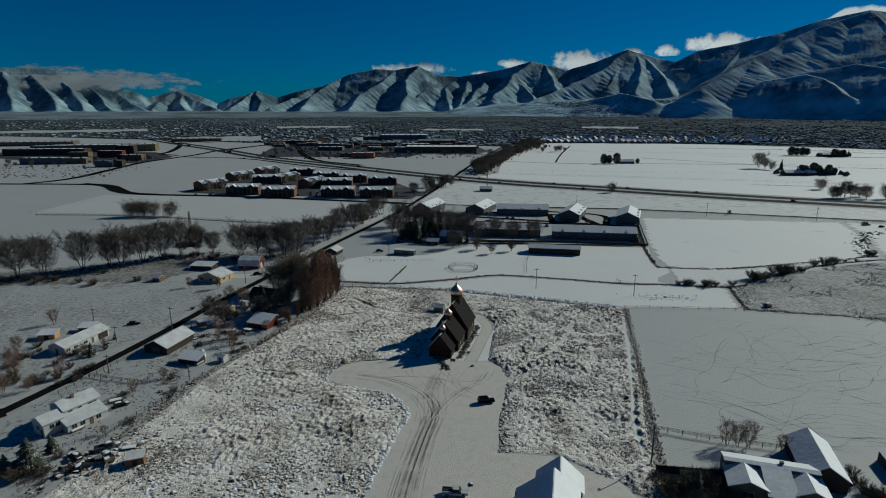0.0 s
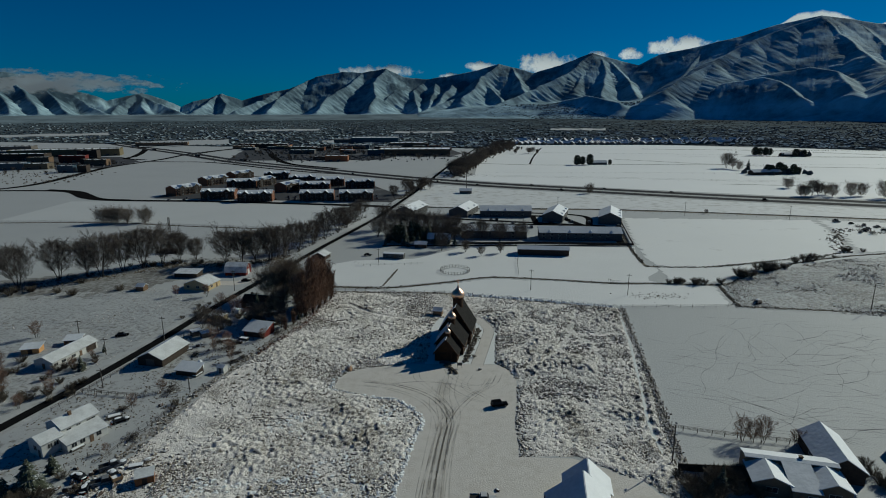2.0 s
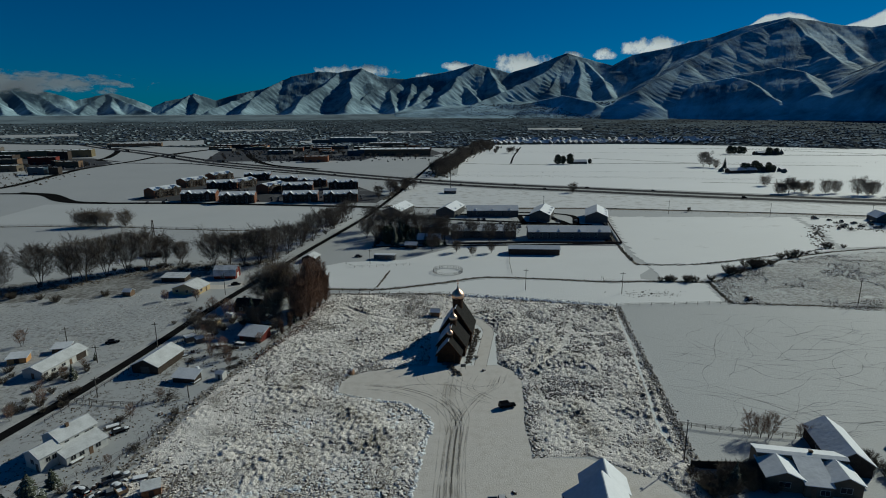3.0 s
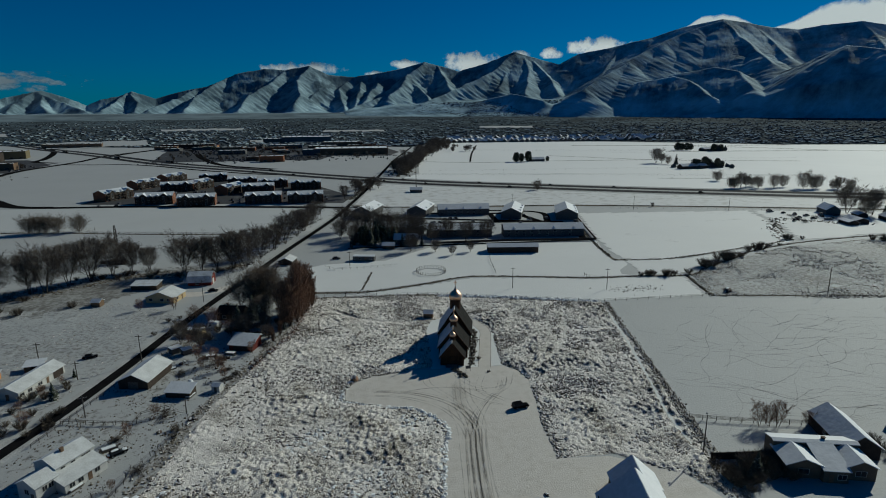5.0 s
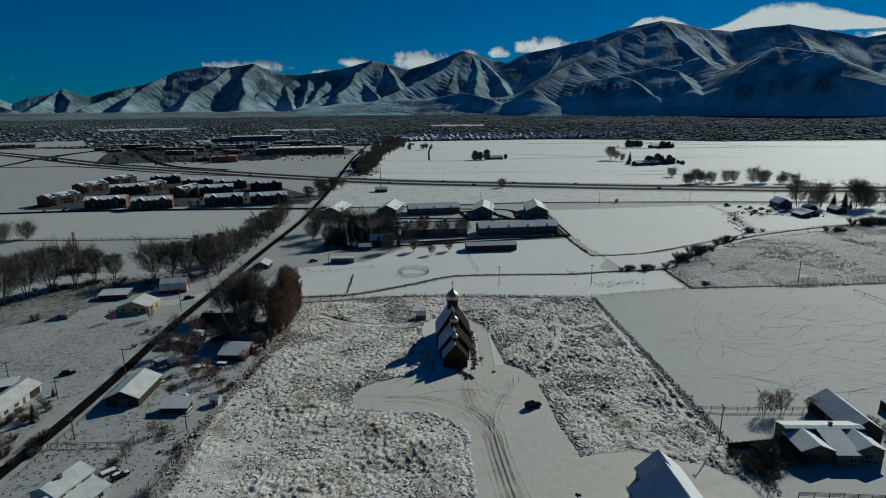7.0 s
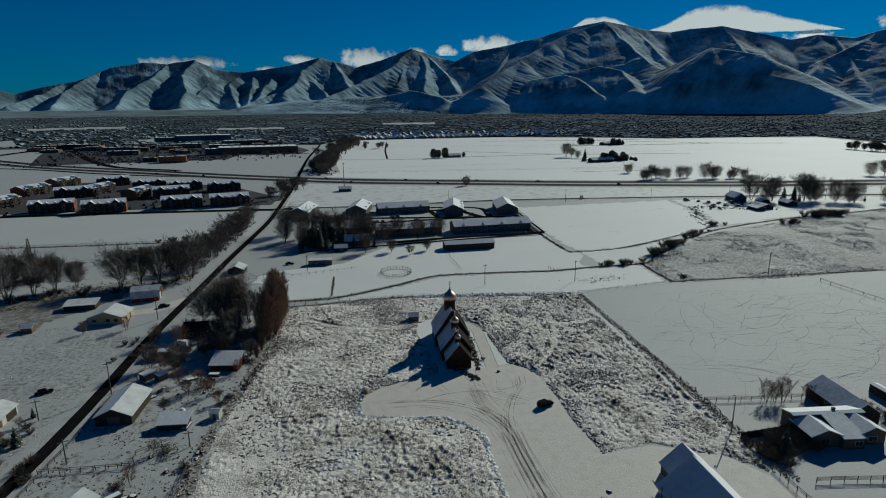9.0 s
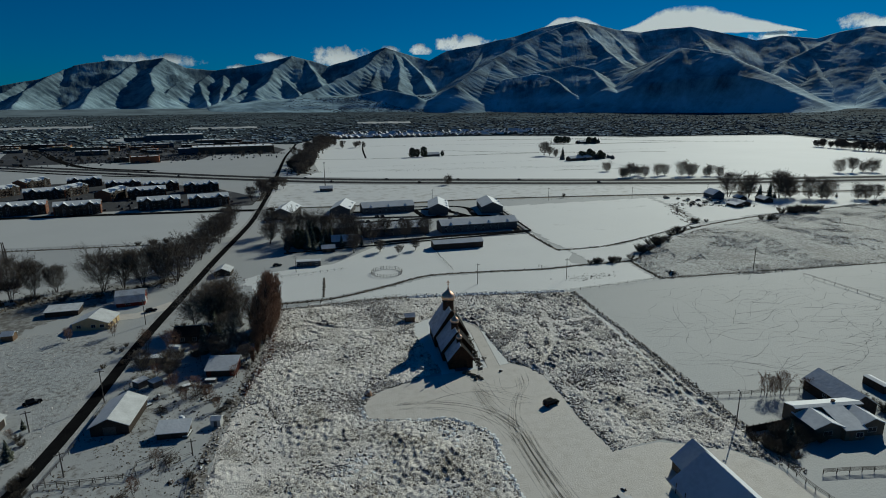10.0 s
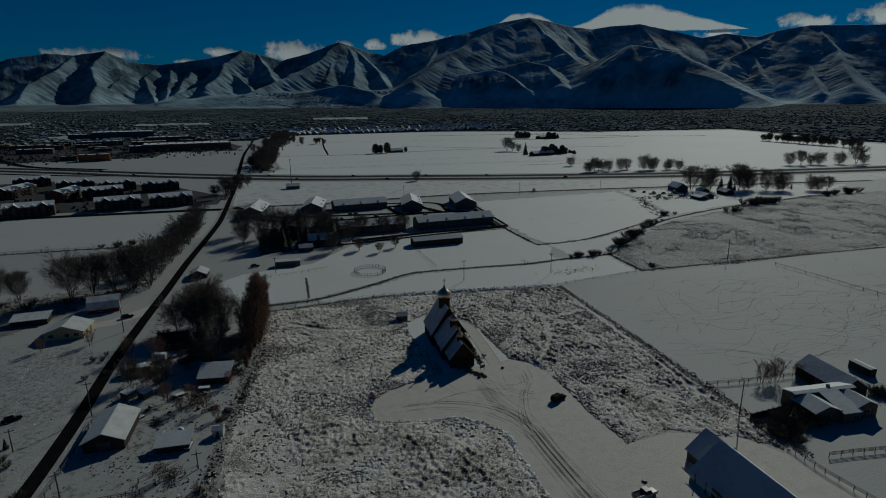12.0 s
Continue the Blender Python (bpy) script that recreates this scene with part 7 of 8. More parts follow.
# long open barn, farmstead and housing rows beyond the field
house("pole_barn", "long low pole barn with a snowy metal roof", "barn", 64.3, 318.0, -9.5, 29, [(-4.2, 3.6), (0, 4.8), (4.2, 3.6)], M_DARKWOOD, (M_METALROOF, M_ROOFSNOW), doors=[("f", u, 5.2, 3.0, M_DARKWOOD) for u in (-11, -5.5, 0, 5.5, 11)])
house("farmhouse", "old farmhouse among dark trees with a snowy roof", "house", 6, 352, -12, 14, gable(9, 3.2, 6.0), M_GREYSIDE, SS, windows=[("f", u, 1, 1.2, 1.2) for u in (-5, -2, 3, 5.5)], chimney=(2, 0, 6.9))
house("shed", "dark farm shed with a snowy roof", "shed", -6, 340, -12, 7, gable(5, 2.4, 3.8), M_DARKWOOD, SS, doors=(("f", 0, 2.4, 2.0, M_BROWN),))
house("trailer", "long pale trailer home with snow on its roof", "trailer", -21.8, 314.8, -14, 12.0, [(-2, 2.7), (0, 3.0), (2, 2.7)], M_GREYSIDE, (M_ROOFTHINSHADE, M_ROOFTHINSHADE), over=0.1, windows=[("f", u, 1.0, 1.2, 0.9) for u in (-5, -2, 4)], doors=(("f", 1, 0.9, 2.0, M_BROWN),))


def row_house(x, y, ang, L, W, ridge, label, mat_wall=M_TAN):
    h = house("row_house", label, "apartment building", x, y, ang, L, gable(W, 5.2, ridge), mat_wall, (M_ROOFTHINSHADE, M_ROOFSNOW) if ang < 45 else (M_ROOFSNOW, M_ROOFTHINSHADE), windows=[("f", -L / 2 + 3 + i * 5, z, 1.6, 1.3) for i in range(int((L - 3) / 5)) for z in (0.9, 3.3)], over=0.5, group="low apartment rows")
    n = max(2, int(L / 11))
    for i in range(n):
        u = -L / 2 + (i + 0.5) * L / n
        bm = bmesh.new()
        p = [(u - 1.5, -W / 2 + 0.4, 5.0), (u + 1.5, -W / 2 + 0.4, 5.0), (u, -W / 2 + 0.4, 6.6), (u, -W / 2 + 3.4, 6.6)]
        vs = [bm.verts.new(q) for q in p]
        for f in ((0, 1, 2), (1, 3, 2), (0, 2, 3), (0, 3, 1)):
            bm.faces.new([vs[k] for k in f])
        bmesh.ops.recalc_face_normals(bm, faces=bm.faces[:])
        part("dormer", bm, M_ROOFSNOW, h)


for x, y, ang, L, W, ridge in ((97, 357, -8, 52, 13, 8.0), (43, 367, -8, 42, 13, 8.0), (4, 384, -8, 36, 13, 7.6), (63, 444, -6, 40, 14, 8.2), (100, 430, 68, 34, 15, 8.6), (139, 418, 70, 34, 16, 8.8), (31, 455, 68, 32, 15, 8.6), (-11, 460, 68, 32, 15, 8.6)):
    row_house(x, y, ang, L, W, ridge, "low grey apartment row with a snow-covered gable roof and dormers", M_GREYSIDE)


# brick apartment blocks
def brick_block(m, L=31.0, W=15.0):
    h = house("apartment_block", "three-storey red brick apartment block with snowy zigzag gables", "apartment building", 0, 0, 0, L, gable(W, 7.6, 10.2), M_BRICK, (M_ROOFTHINSHADE, M_ROOFSNOW), windows=[("f", -L / 2 + 2.4 + i * 4.4, z, 1.5, 1.4) for i in range(7) for z in (0.8, 3.2, 5.6)] + [("r", u, z, 1.4, 1.4) for u in (-4, 0, 4) for z in (0.8, 3.2, 5.6)], over=0.4, group="brick apartment blocks")
    h.matrix_basis = m
    # added dark sheet: paints the shade that lies on the brick front
    bm = bmesh.new()
    bm_box(bm, -L / 2 + 0.5, L / 2 - 0.5, -W / 2 - 0.04, -W / 2 + 0.1, 0.2, 7.4)
    part("front_cladding", bm, M_DARKWOOD, h, "dark sheet standing in for shade on the brick front")
    # balconies, and the bays below, are dark too in place of shade
    for u in (-12.6, -4.2, 0.2, 4.4, 12.8):
        for z in (2.5, 4.9):
            bm = bmesh.new()
            bm_box(bm, u - 1.5, u + 1.5, -W / 2 - 1.3, -W / 2 - 0.05, z, z + 1.1)
            part("balcony", bm, M_DARKWOOD, h)
    for u in (-13.2, -3.0, 3.0, 13.2):
        bm = bmesh.new()
        vs = [bm.verts.new(q) for q in ((u - 1.9, -W / 2 - 0.6, 7.9), (u + 1.9, -W / 2 - 0.6, 7.9), (u, -W / 2 - 0.6, 9.1), (u, -W / 2 + 3.9, 9.1))]
        for f in ((0, 1, 2), (1, 3, 2), (0, 2, 3), (0, 3, 1)):
            bm.faces.new([vs[i] for i in f])
        bmesh.ops.recalc_face_normals(bm, faces=bm.faces[:])
        part("dormer", bm, M_ROOFSNOW, h)
    for u in (-8.5, 8.5):
        bm = bmesh.new()
        half, y0, y1 = 2.9, -W / 2 - 0.9, 0
        vs = [bm.verts.new(q) for q in ((u - half, y0, 0), (u + half, y0, 0), (u + half, y0, 7.7), (u, y0, 9.9), (u - half, y0, 7.7), (u - half, y0 + 1, 0), (u + half, y0 + 1, 0), (u + half, y0 + 1, 7.7), (u, y1, 9.9), (u - half, y0 + 1, 7.7))]
        for f in ((0, 1, 2, 3, 4), (1, 6, 7, 2), (5, 0, 4, 9), (2, 7, 8, 3), (3, 8, 9, 4), (9, 8, 7, 6, 5), (0, 5, 6, 1)):
            bm.faces.new([vs[i] for i in f])
        bmesh.ops.recalc_face_normals(bm, faces=bm.faces[:])
        part("gable_bay", bm, M_DARKWOOD, h)
        bm = bmesh.new()
        for sgn in (-1, 1):
            a = [Vector((u + sgn * (half + 0.3), y0 - 0.3, 7.6)), Vector((u, y0 - 0.3, 10.05)), Vector((u, y1, 10.05)), Vector((u + sgn * (half + 0.3), y0 + 3.0, 7.6))]
            va = [bm.verts.new(q) for q in a]
            vb = [bm.verts.new(q + Vector((0, 0, 0.22))) for q in a]
            bm.faces.new(va)
            bm.faces.new(vb[::-1])
            for i in range(4):
                bm.faces.new((va[i], va[(i + 1) % 4], vb[(i + 1) % 4], vb[i]))
        bmesh.ops.recalc_face_normals(bm, faces=bm.faces[:])
        part("gable_roof", bm, M_ROOFSNOW, h)
        for z in (0.8, 3.2, 5.6):
            add_window(h, 1.8, 1.5, pose(u, y0, z))
    return h


blocks = [(-196, 556, 4), (-157, 540, 4), (-100, 539, 2), (-63, 536, 2), (-243, 592, 60), (-240, 672, 60), (-226, 730, 60), (-181, 655, 62), (-141, 612, 66), (-178, 722, 8), (-138, 676, 5), (-103, 652, 4), (-67, 628, 3), (-113, 608, 4), (-198, 640, 10), (-30, 600, 3)]
first = brick_block(pose(*blocks[0][:2], 0, 0, 0, blocks[0][2]))
for x, y, a in blocks[1:-1]:
    copy_thing(first, pose(x, y, 0, 0, 0, a))
# dark asphalt with snow; the blocks' shadows are part of its colour
patch("parking_lot", [(-262, 562), (-30, 520), (-20, 560), (-60, 660), (-170, 760), (-250, 750)], 0.05, mat("shadowed_dark_lot", (0.05, 0.05, 0.052), (0.26, 0.26, 0.26), 0.05, bump=0.1, lo=0.56, hi=0.76), "dark lot with snow patches round the apartment blocks", "parking lot")

# farm east of the hayfield and far houses
house("barn", "dark farm barn with a snowy roof", "barn", 343, 384, 70, 16, gable(10, 4.0, 7.5), M_GREYSIDE, (M_ROOFTHINSHADE, M_ROOFSNOW))
house("shed", "low farm shed with a bright snowy roof", "shed", 333, 350, 75, 16, gable(9, 2.6, 4.2), M_DARKWOOD, SS)
house("shed", "low farm shed with a snowy roof", "shed", 322, 345, 75, 12, gable(7, 2.4, 3.6), M_DARKWOOD, (M_ROOFTHINSHADE, M_ROOFSNOW))
house("shed", "small roadside building with a snowy roof", "shed", 44, 575, -10, 12, gable(8, 3, 5), M_GREYSIDE, SS)
house("farmhouse", "far farmhouse with a snowy roof", "house", 284, 884, 0, 22, gable(10, 3.5, 6.5), M_GREYSIDE, SS)
for x, y, l in ((684, 1018, 34), (704, 1030, 20), (450, 720, 40)):
    house("farmhouse", "far farm building under snow", "house", x, y, 5, l, gable(11, 4, 7), M_DARKWOOD, (M_ROOFTHINSHADE, M_ROOFSNOW))


# large flat-roofed commercial and industrial buildings far off
def hall(x, y, ang, L, W, H, walls, label="large flat-roofed commercial hall under snow"):
    h = root("commercial_hall", pose(x, y, hill(x, y), 0, 0, ang), label, "commercial building", "commercial halls")
    bm = bmesh.new()
    bm_box(bm, -L / 2, L / 2, -W / 2, W / 2, -0.3, H)
    part("wall", bm, walls, h)
    bm = bmesh.new()
    bm_box(bm, -L / 2 + 0.4, L / 2 - 0.4, -W / 2 + 0.4, W / 2 - 0.4, H, H + 0.25)
    part("roof", bm, M_ROOFSNOW, h)
    bm = bmesh.new()
    for s in (-1, 1):
        bm_box(bm, -L / 2 - 0.1, L / 2 + 0.1, s * W / 2 - 0.25, s * W / 2 + 0.25, H, H + 0.9)
        bm_box(bm, s * L / 2 - 0.25, s * L / 2 + 0.25, -W / 2 + 0.25, W / 2 - 0.25, H, H + 0.9)
    part("parapet", bm, walls, h)
    for i in range(int(L / 14)):
        bm = bmesh.new()
        u = -L / 2 + 9 + i * 14
        bm_box(bm, u - 1.2, u + 1.2, -1, 1, H + 0.25, H + 1.6)
        part("roof_unit", bm, M_GREYSIDE, h)
        add_window(h, 5.0, 2.2, pose(u, -W / 2, 1.0))


M_GLASSY = mat("blue_grey_cladding", (0.055, 0.09, 0.12), (0.04, 0.065, 0.09), 0.05, bump=0.0, rough=0.4)
M_OCHRE = mat("ochre_block_wall", (0.20, 0.16, 0.085), (0.14, 0.115, 0.065), 0.1, bump=0.05)
SHOPS = [(-106, 1575, 0, 125, 70, 15, M_GLASSY), (-190, 1570, 0, 50, 40, 11, M_GREYSIDE), (-3, 1135, -3, 138, 60, 11, M_BROWN), (-78, 1120, 0, 32, 30, 10, M_GLASSY), (-137, 985, 0, 38, 20, 9, M_BRICK), (-170, 1010, 0, 20, 16, 6, M_DARKWOOD),
          (-358, 1390, 3, 110, 30, 9, M_DARKWOOD), (-300, 1330, 0, 30, 20, 7, M_ORANGE), (-250, 1290, 2, 60, 25, 7, M_BROWN), (-230, 1180, 0, 50, 24, 7, M_GREYSIDE), (-60, 1270, 0, 60, 30, 8, M_DARKWOOD), (-140, 1330, 0, 70, 30, 8, M_GLASSY), (-20, 1400, 0, 80, 40, 9, M_BROWN)]
WORKS = [(-674, 1150, 16, 185, 40, 13, M_OCHRE), (-809, 1172, 14, 48, 30, 9, M_GLASSY), (-726, 1052, 6, 140, 26, 11, M_DARKWOOD), (-610, 876, 8, 62, 22, 9, M_GLASSY), (-566, 884, 8, 34, 22, 8, M_TAN), (-580, 1002, 10, 40, 18, 11, M_RED), (-606, 1098, 10, 32, 20, 14, M_DARKWOOD),
          (-493, 830, 5, 20, 14, 9, M_GLASSY), (-507, 936, 5, 32, 16, 9, M_BROWN), (-472, 832, 5, 12, 12, 9, M_DARKWOOD), (-530, 960, 5, 26, 14, 8, M_DARKWOOD), (-640, 1010, 5, 34, 16, 8, M_BROWN), (-960, 1330, 14, 200, 40, 9, M_GREYWOOD), (-640, 1500, 14, 120, 30, 8, M_BROWN)]
for q in SHOPS + WORKS:
    hall(*q)


M_LOT = mat("wet_lot_asphalt", (0.045, 0.045, 0.048), (0.28, 0.28, 0.28), 0.03, bump=0.1, lo=0.56, hi=0.74)
for poly in ([(-330, 1010), (-60, 1000), (-40, 1085), (60, 1060), (92, 1150), (66, 1400), (-400, 1420), (-365, 1200)], [(-860, 1040), (-640, 900), (-470, 880), (-475, 1010), (-560, 1120), (-860, 1160)]):
    patch("parking_lot", poly, 0.06, M_LOT, "wet dark asphalt lot with packed snow", "parking lot")


def parked_rows(areas, seed):
    """Far parked cars: a body with a narrower cabin each."""
    rnd = random.Random(seed)
    verts, faces = [], []
    for x0, x1, y0, y1, n in areas:
        for _ in range(n):
            x, y = rnd.uniform(x0, x1), y0 + round(rnd.random() * (y1 - y0) / 15) * 15 + rnd.gauss(0, 0.6)
            for u, w, z0, z1 in ((0.9, 2.3, 0.15, 1.0), (0.8, 1.2, 1.0, 1.65)):
                k = len(verts)
                verts += [(x + a * u, y + b * w, c) for c in (z0, z1) for a, b in ((-1, -1), (1, -1), (1, 1), (-1, 1))]
                faces += [(k + 4, k + 5, k + 6, k + 7)] + [(k + i, k + (i + 1) % 4, k + 4 + (i + 1) % 4, k + 4 + i) for i in range(4)]
    ob = new("parked_cars", from_arrays("parked_cars", verts, faces, mat("far_car_paint", (0.10, 0.10, 0.11), (0.03, 0.03, 0.035), 0.2, bump=0.0, rough=0.4, vary=0.8, island=True)))
    tagged(ob, "rows of parked cars on the far lots", "cars", kind="stuff")


parked_rows(((-240, -60, 995, 1085, 190), (-330, -60, 1190, 1330, 260), (-80, 75, 1058, 1083, 60), (-640, -480, 905, 1000, 120), (-240, -40, 545, 560, 30), (-230, -60, 575, 640, 50), (-15, 140, 395, 420, 26)), 3)

# ---- vehicles ----
def car(m, paint, label, kind="suv", category="car", group=""):
    c = root("pickup_truck" if kind == "pickup" else "car", m, label, category, group)
    L, W, H = {"suv": (4.8, 1.95, 1.78), "sedan": (4.6, 1.85, 1.45), "pickup": (5.7, 2.0, 1.85)}[kind]
    belt = H * 0.58
    bm = bmesh.new()
    vs = bm_box(bm, -L / 2, L / 2, -W / 2, W / 2, 0.32, belt)
    bmesh.ops.bevel(bm, geom=bm.edges[:], offset=0.17, segments=3, affect="EDGES")
    # rounded ends, and a bonnet that falls towards the front
    for v in bm.verts:
        v.co.y *= 1 - 0.13 * abs(2 * v.co.x / L) ** 4
        if v.co.z > belt - 0.2:
            v.co.z -= 0.13 * max(0.0, (v.co.x / L - 0.15) / 0.35) ** 1.5
    part("body", bm, paint, c)
    bm = bmesh.new()
    x0, x1 = {"suv": (-L / 2 + 0.1, L * 0.2), "sedan": (-L * 0.36, L * 0.22), "pickup": (-L * 0.12, L * 0.23)}[kind]
    vs = bm_box(bm, x0, x1, -W / 2 + 0.06, W / 2 - 0.06, belt - 0.02, H - 0.06)
    for v in vs[4:]:
        v.co.y *= 0.84
        v.co.x += 0.22 if v.co.x < (x0 + x1) / 2 else -0.5
    part("cabin_glass", bm, M_GLASS, c)
    bm = bmesh.new()
    vs = bm_box(bm, x0 + 0.2, x1 - 0.48, -(W / 2 - 0.06) * 0.85, (W / 2 - 0.06) * 0.85, H - 0.07, H)
    bmesh.ops.bevel(bm, geom=bm.edges[:], offset=0.03, segments=1, affect="EDGES")
    part("roof", bm, paint, c)
    if kind == "pickup":
        bm = bmesh.new()
        bm_box(bm, -L / 2 + 0.12, -L * 0.14, -W / 2 + 0.14, W / 2 - 0.14, belt, belt + 0.03)
        part("bed_floor", bm, M_TYRE, c)
        for s in (-1, 1):
            bm = bmesh.new()
            bm_box(bm, -L / 2 + 0.05, -L * 0.13, s * (W / 2 - 0.1) - 0.05, s * (W / 2 - 0.1) + 0.05, belt, belt + 0.25)
            part("bed_side", bm, paint, c)
    for u in (-L * 0.3, L * 0.31):
        for s in (-1, 1):
            bm = bmesh.new()
            bm_tube(bm, (u, s * (W / 2 - 0.22), 0.36), (u, s * (W / 2 + 0.01), 0.36), 0.36, 0.36, 14)
            wheel = part("wheel", bm, M_TYRE, c)
            bm = bmesh.new()
            bm_tube(bm, (u, s * (W / 2), 0.36), (u, s * (W / 2 + 0.02), 0.36), 0.21, 0.2, 10)
            part("rim", bm, M_STEEL, wheel)
    for s in (-0.7, 0.7):
        bm = bmesh.new()
        bm_box(bm, -L / 2 - 0.01, -L / 2 + 0.06, s - 0.15, s + 0.15, belt - 0.3, belt - 0.12)
        part("tail_light", bm, M_LAMP, c)
        bm = bmesh.new()
        bm_box(bm, L / 2 - 0.06, L / 2 + 0.01, s - 0.18, s + 0.18, belt - 0.32, belt - 0.16)
        part("headlight", bm, M_STEEL, c)
    return c


suv = car(pose(12.2, 145.2, 0.06, 0, 0, 8), M_PAINT, "black sport utility vehicle parked on the packed snow")
car(pose(2.6, 105.6, 0.06, 0, 0, -4), M_PAINTW, "white pickup truck with a dark open bed parked on the lot", "pickup", "pickup truck")
dark = car(pose(-119, 204.5, 0.1, 0, 0, 20), M_PAINT, "dark sedan parked on the farm drive", "sedan")
for x, y, a, d in ((-93, 273, 15, -1), (-37, 320.5, 0, 0)):
    copy_thing(dark, pose(x, y, 0.05, 0, 0, a))["label"] = "dark old car parked in a snowy yard"
junk = car(pose(-80.5, 116.5, 0.02, 0, 0, 25), M_PAINTG, "faded derelict pickup with snow in its bed", "pickup", "pickup truck")
rnd = random.Random(8)
line = {d: smooth_line(offset(FWY, d), 5) for d in (-14, -10, 10, 14)}
for d in line:
    for k in range(6):
        i = rnd.randrange(int(len(line[d]) * 0.16), int(len(line[d]) * 0.50))
        q, n2 = line[d][i], line[d][i + 1]
        o = copy_thing(suv if rnd.random() < 0.5 else dark, pose(q.x, q.y, 0.18, 0, 0, math.degrees(math.atan2(n2.y - q.y, n2.x - q.x))))
        o["label"], o["group"] = "dark car on the highway", "highway traffic"


def lorry(m):
    c = root("lorry", m, "dark articulated lorry on the highway", "lorry", "highway traffic")
    bm = bmesh.new()
    bm_box(bm, -12, 3.5, -1.3, 1.3, 1.2, 4.0)
    part("trailer_box", bm, M_GREYSIDE, c)
    bm = bmesh.new()
    bm_box(bm, 4.2, 6.4, -1.2, 1.2, 0.7, 3.6)
    bm_box(bm, 6.4, 7.6, -1.1, 1.1, 0.7, 2.0)
    part("cab", bm, M_PAINT, c)
    for u in (-10.5, -9.2, 2.6, 4.6, 7.0):
        for s in (-1.1, 1.1):
            bm = bmesh.new()
            bm_tube(bm, (u, s - 0.15, 0.5), (u, s + 0.15, 0.5), 0.5, 0.5, 10)
            part("wheel", bm, M_TYRE, c)
    return c


big = None
for d, f in ((-10, 0.30), (10, 0.335), (-14, 0.245)):
    i = int(len(line[d]) * f)
    q, n2 = line[d][i], line[d][i + 1]
    m = pose(q.x, q.y, 0.18, 0, 0, math.degrees(math.atan2(n2.y - q.y, n2.x - q.x)))
    big = copy_thing(big, m) if big else lorry(m)


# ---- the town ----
# town and farmland tones are blued, haze put into the ground colour
M_TOWNGROUND = ground_mat("hazed_town_ground", 0.009, 0.50, 0.85, tone=(0.125, 0.165, 0.187), brown=(0.045, 0.055, 0.06), wide=0.0016, bump=0.0)
M_FARMLAND = ground_mat("hazed_farmland", 0.006, 0.62, 0.92, tone=(0.21, 0.265, 0.29), brown=(0.09, 0.115, 0.13), wide=0.0012, bump=0.0)
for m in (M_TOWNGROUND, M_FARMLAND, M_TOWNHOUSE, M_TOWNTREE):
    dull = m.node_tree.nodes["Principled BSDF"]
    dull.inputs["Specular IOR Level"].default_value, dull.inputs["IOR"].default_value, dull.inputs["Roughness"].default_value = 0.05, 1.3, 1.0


def town_end(a):
    """How far the town reaches at that bearing."""
    return float(np.interp(a, [-60, -37, -20, 0, 15, 30, 60, 75], [6000, 6000, 6500, 7000, 9000, 11000, 12000, 9000]))


def far_sheet(name, near, end, rows, lift, material, label):
    """Ground between two distances that change with the bearing."""
    verts, faces = [], []
    angles = np.arange(-60, 80.1, 1.0)
    for a in angles:
        n, e = near(a), end(a)
        for k in range(rows):
            x, y, z, s = far_place(radians(a), 1 / (1 / n + (1 / e - 1 / n) * k / (rows - 1)))
            verts.append((x, y, z + lift))
    for i in range(len(angles) - 1):
        for k in range(rows - 1):
            faces.append((i * rows + k, (i + 1) * rows + k, (i + 1) * rows + k + 1, i * rows + k + 1))
    tagged(new(name, from_arrays(name, verts, faces, material, True)), label, "ground", kind="structure")


TOWN_A = [-60, -38, -30, -24, -20, -16, -10, 0, 3, 6, 8.5, 12, 22, 28, 40, 52, 60, 75]
TOWN_NEAR = [2400, 2300, 1900, 1700, 1560, 1480, 1420, 1400, 1340, 1300, 1500, 1530, 1530, 1530, 1500, 1700, 1300, 1100]
GAPS = ((-25, -17.5, 1600, 1900), (13.5, 18.7, 2650, 2950), (-9, -3, 1600, 1750), (-38, -27, 2500, 2800), (-2, 4, 2300, 2500), (-16, -9, 2700, 3000))
far_sheet("town_ground", lambda a: float(np.interp(a, TOWN_A, TOWN_NEAR)), town_end, 25, 0.25, M_TOWNGROUND, "dark wooded town ground with snowy gaps, blued for haze")
far_sheet("farmland", lambda a: town_end(a) * 0.97, lambda a: 30000, 12, 0.6, M_FARMLAND, "pale distant farmland at the mountain foot, blued for haze")
for a0, a1, d0, d1 in GAPS:
    bm = bmesh.new()
    vs = []
    for i in range(9):
        for d in (d0, d1):
            x, y, z, k = far_place(radians(a0 + (a1 - a0) * i / 8), d * (1 + 0.02 * math.sin(i * 2.1 + d)))
            vs.append(bm.verts.new((x, y, z + 1.2)))
    for i in range(8):
        bm.faces.new((vs[2 * i], vs[2 * i + 2], vs[2 * i + 3], vs[2 * i + 1]))
    bmesh.ops.recalc_face_normals(bm, faces=bm.faces[:])
    if bm.faces[:][0].normal.z < 0:
        bmesh.ops.reverse_faces(bm, faces=bm.faces[:])
    one("field", bm, M_GROUND, "open snowy field within the town", "field", kind="structure")


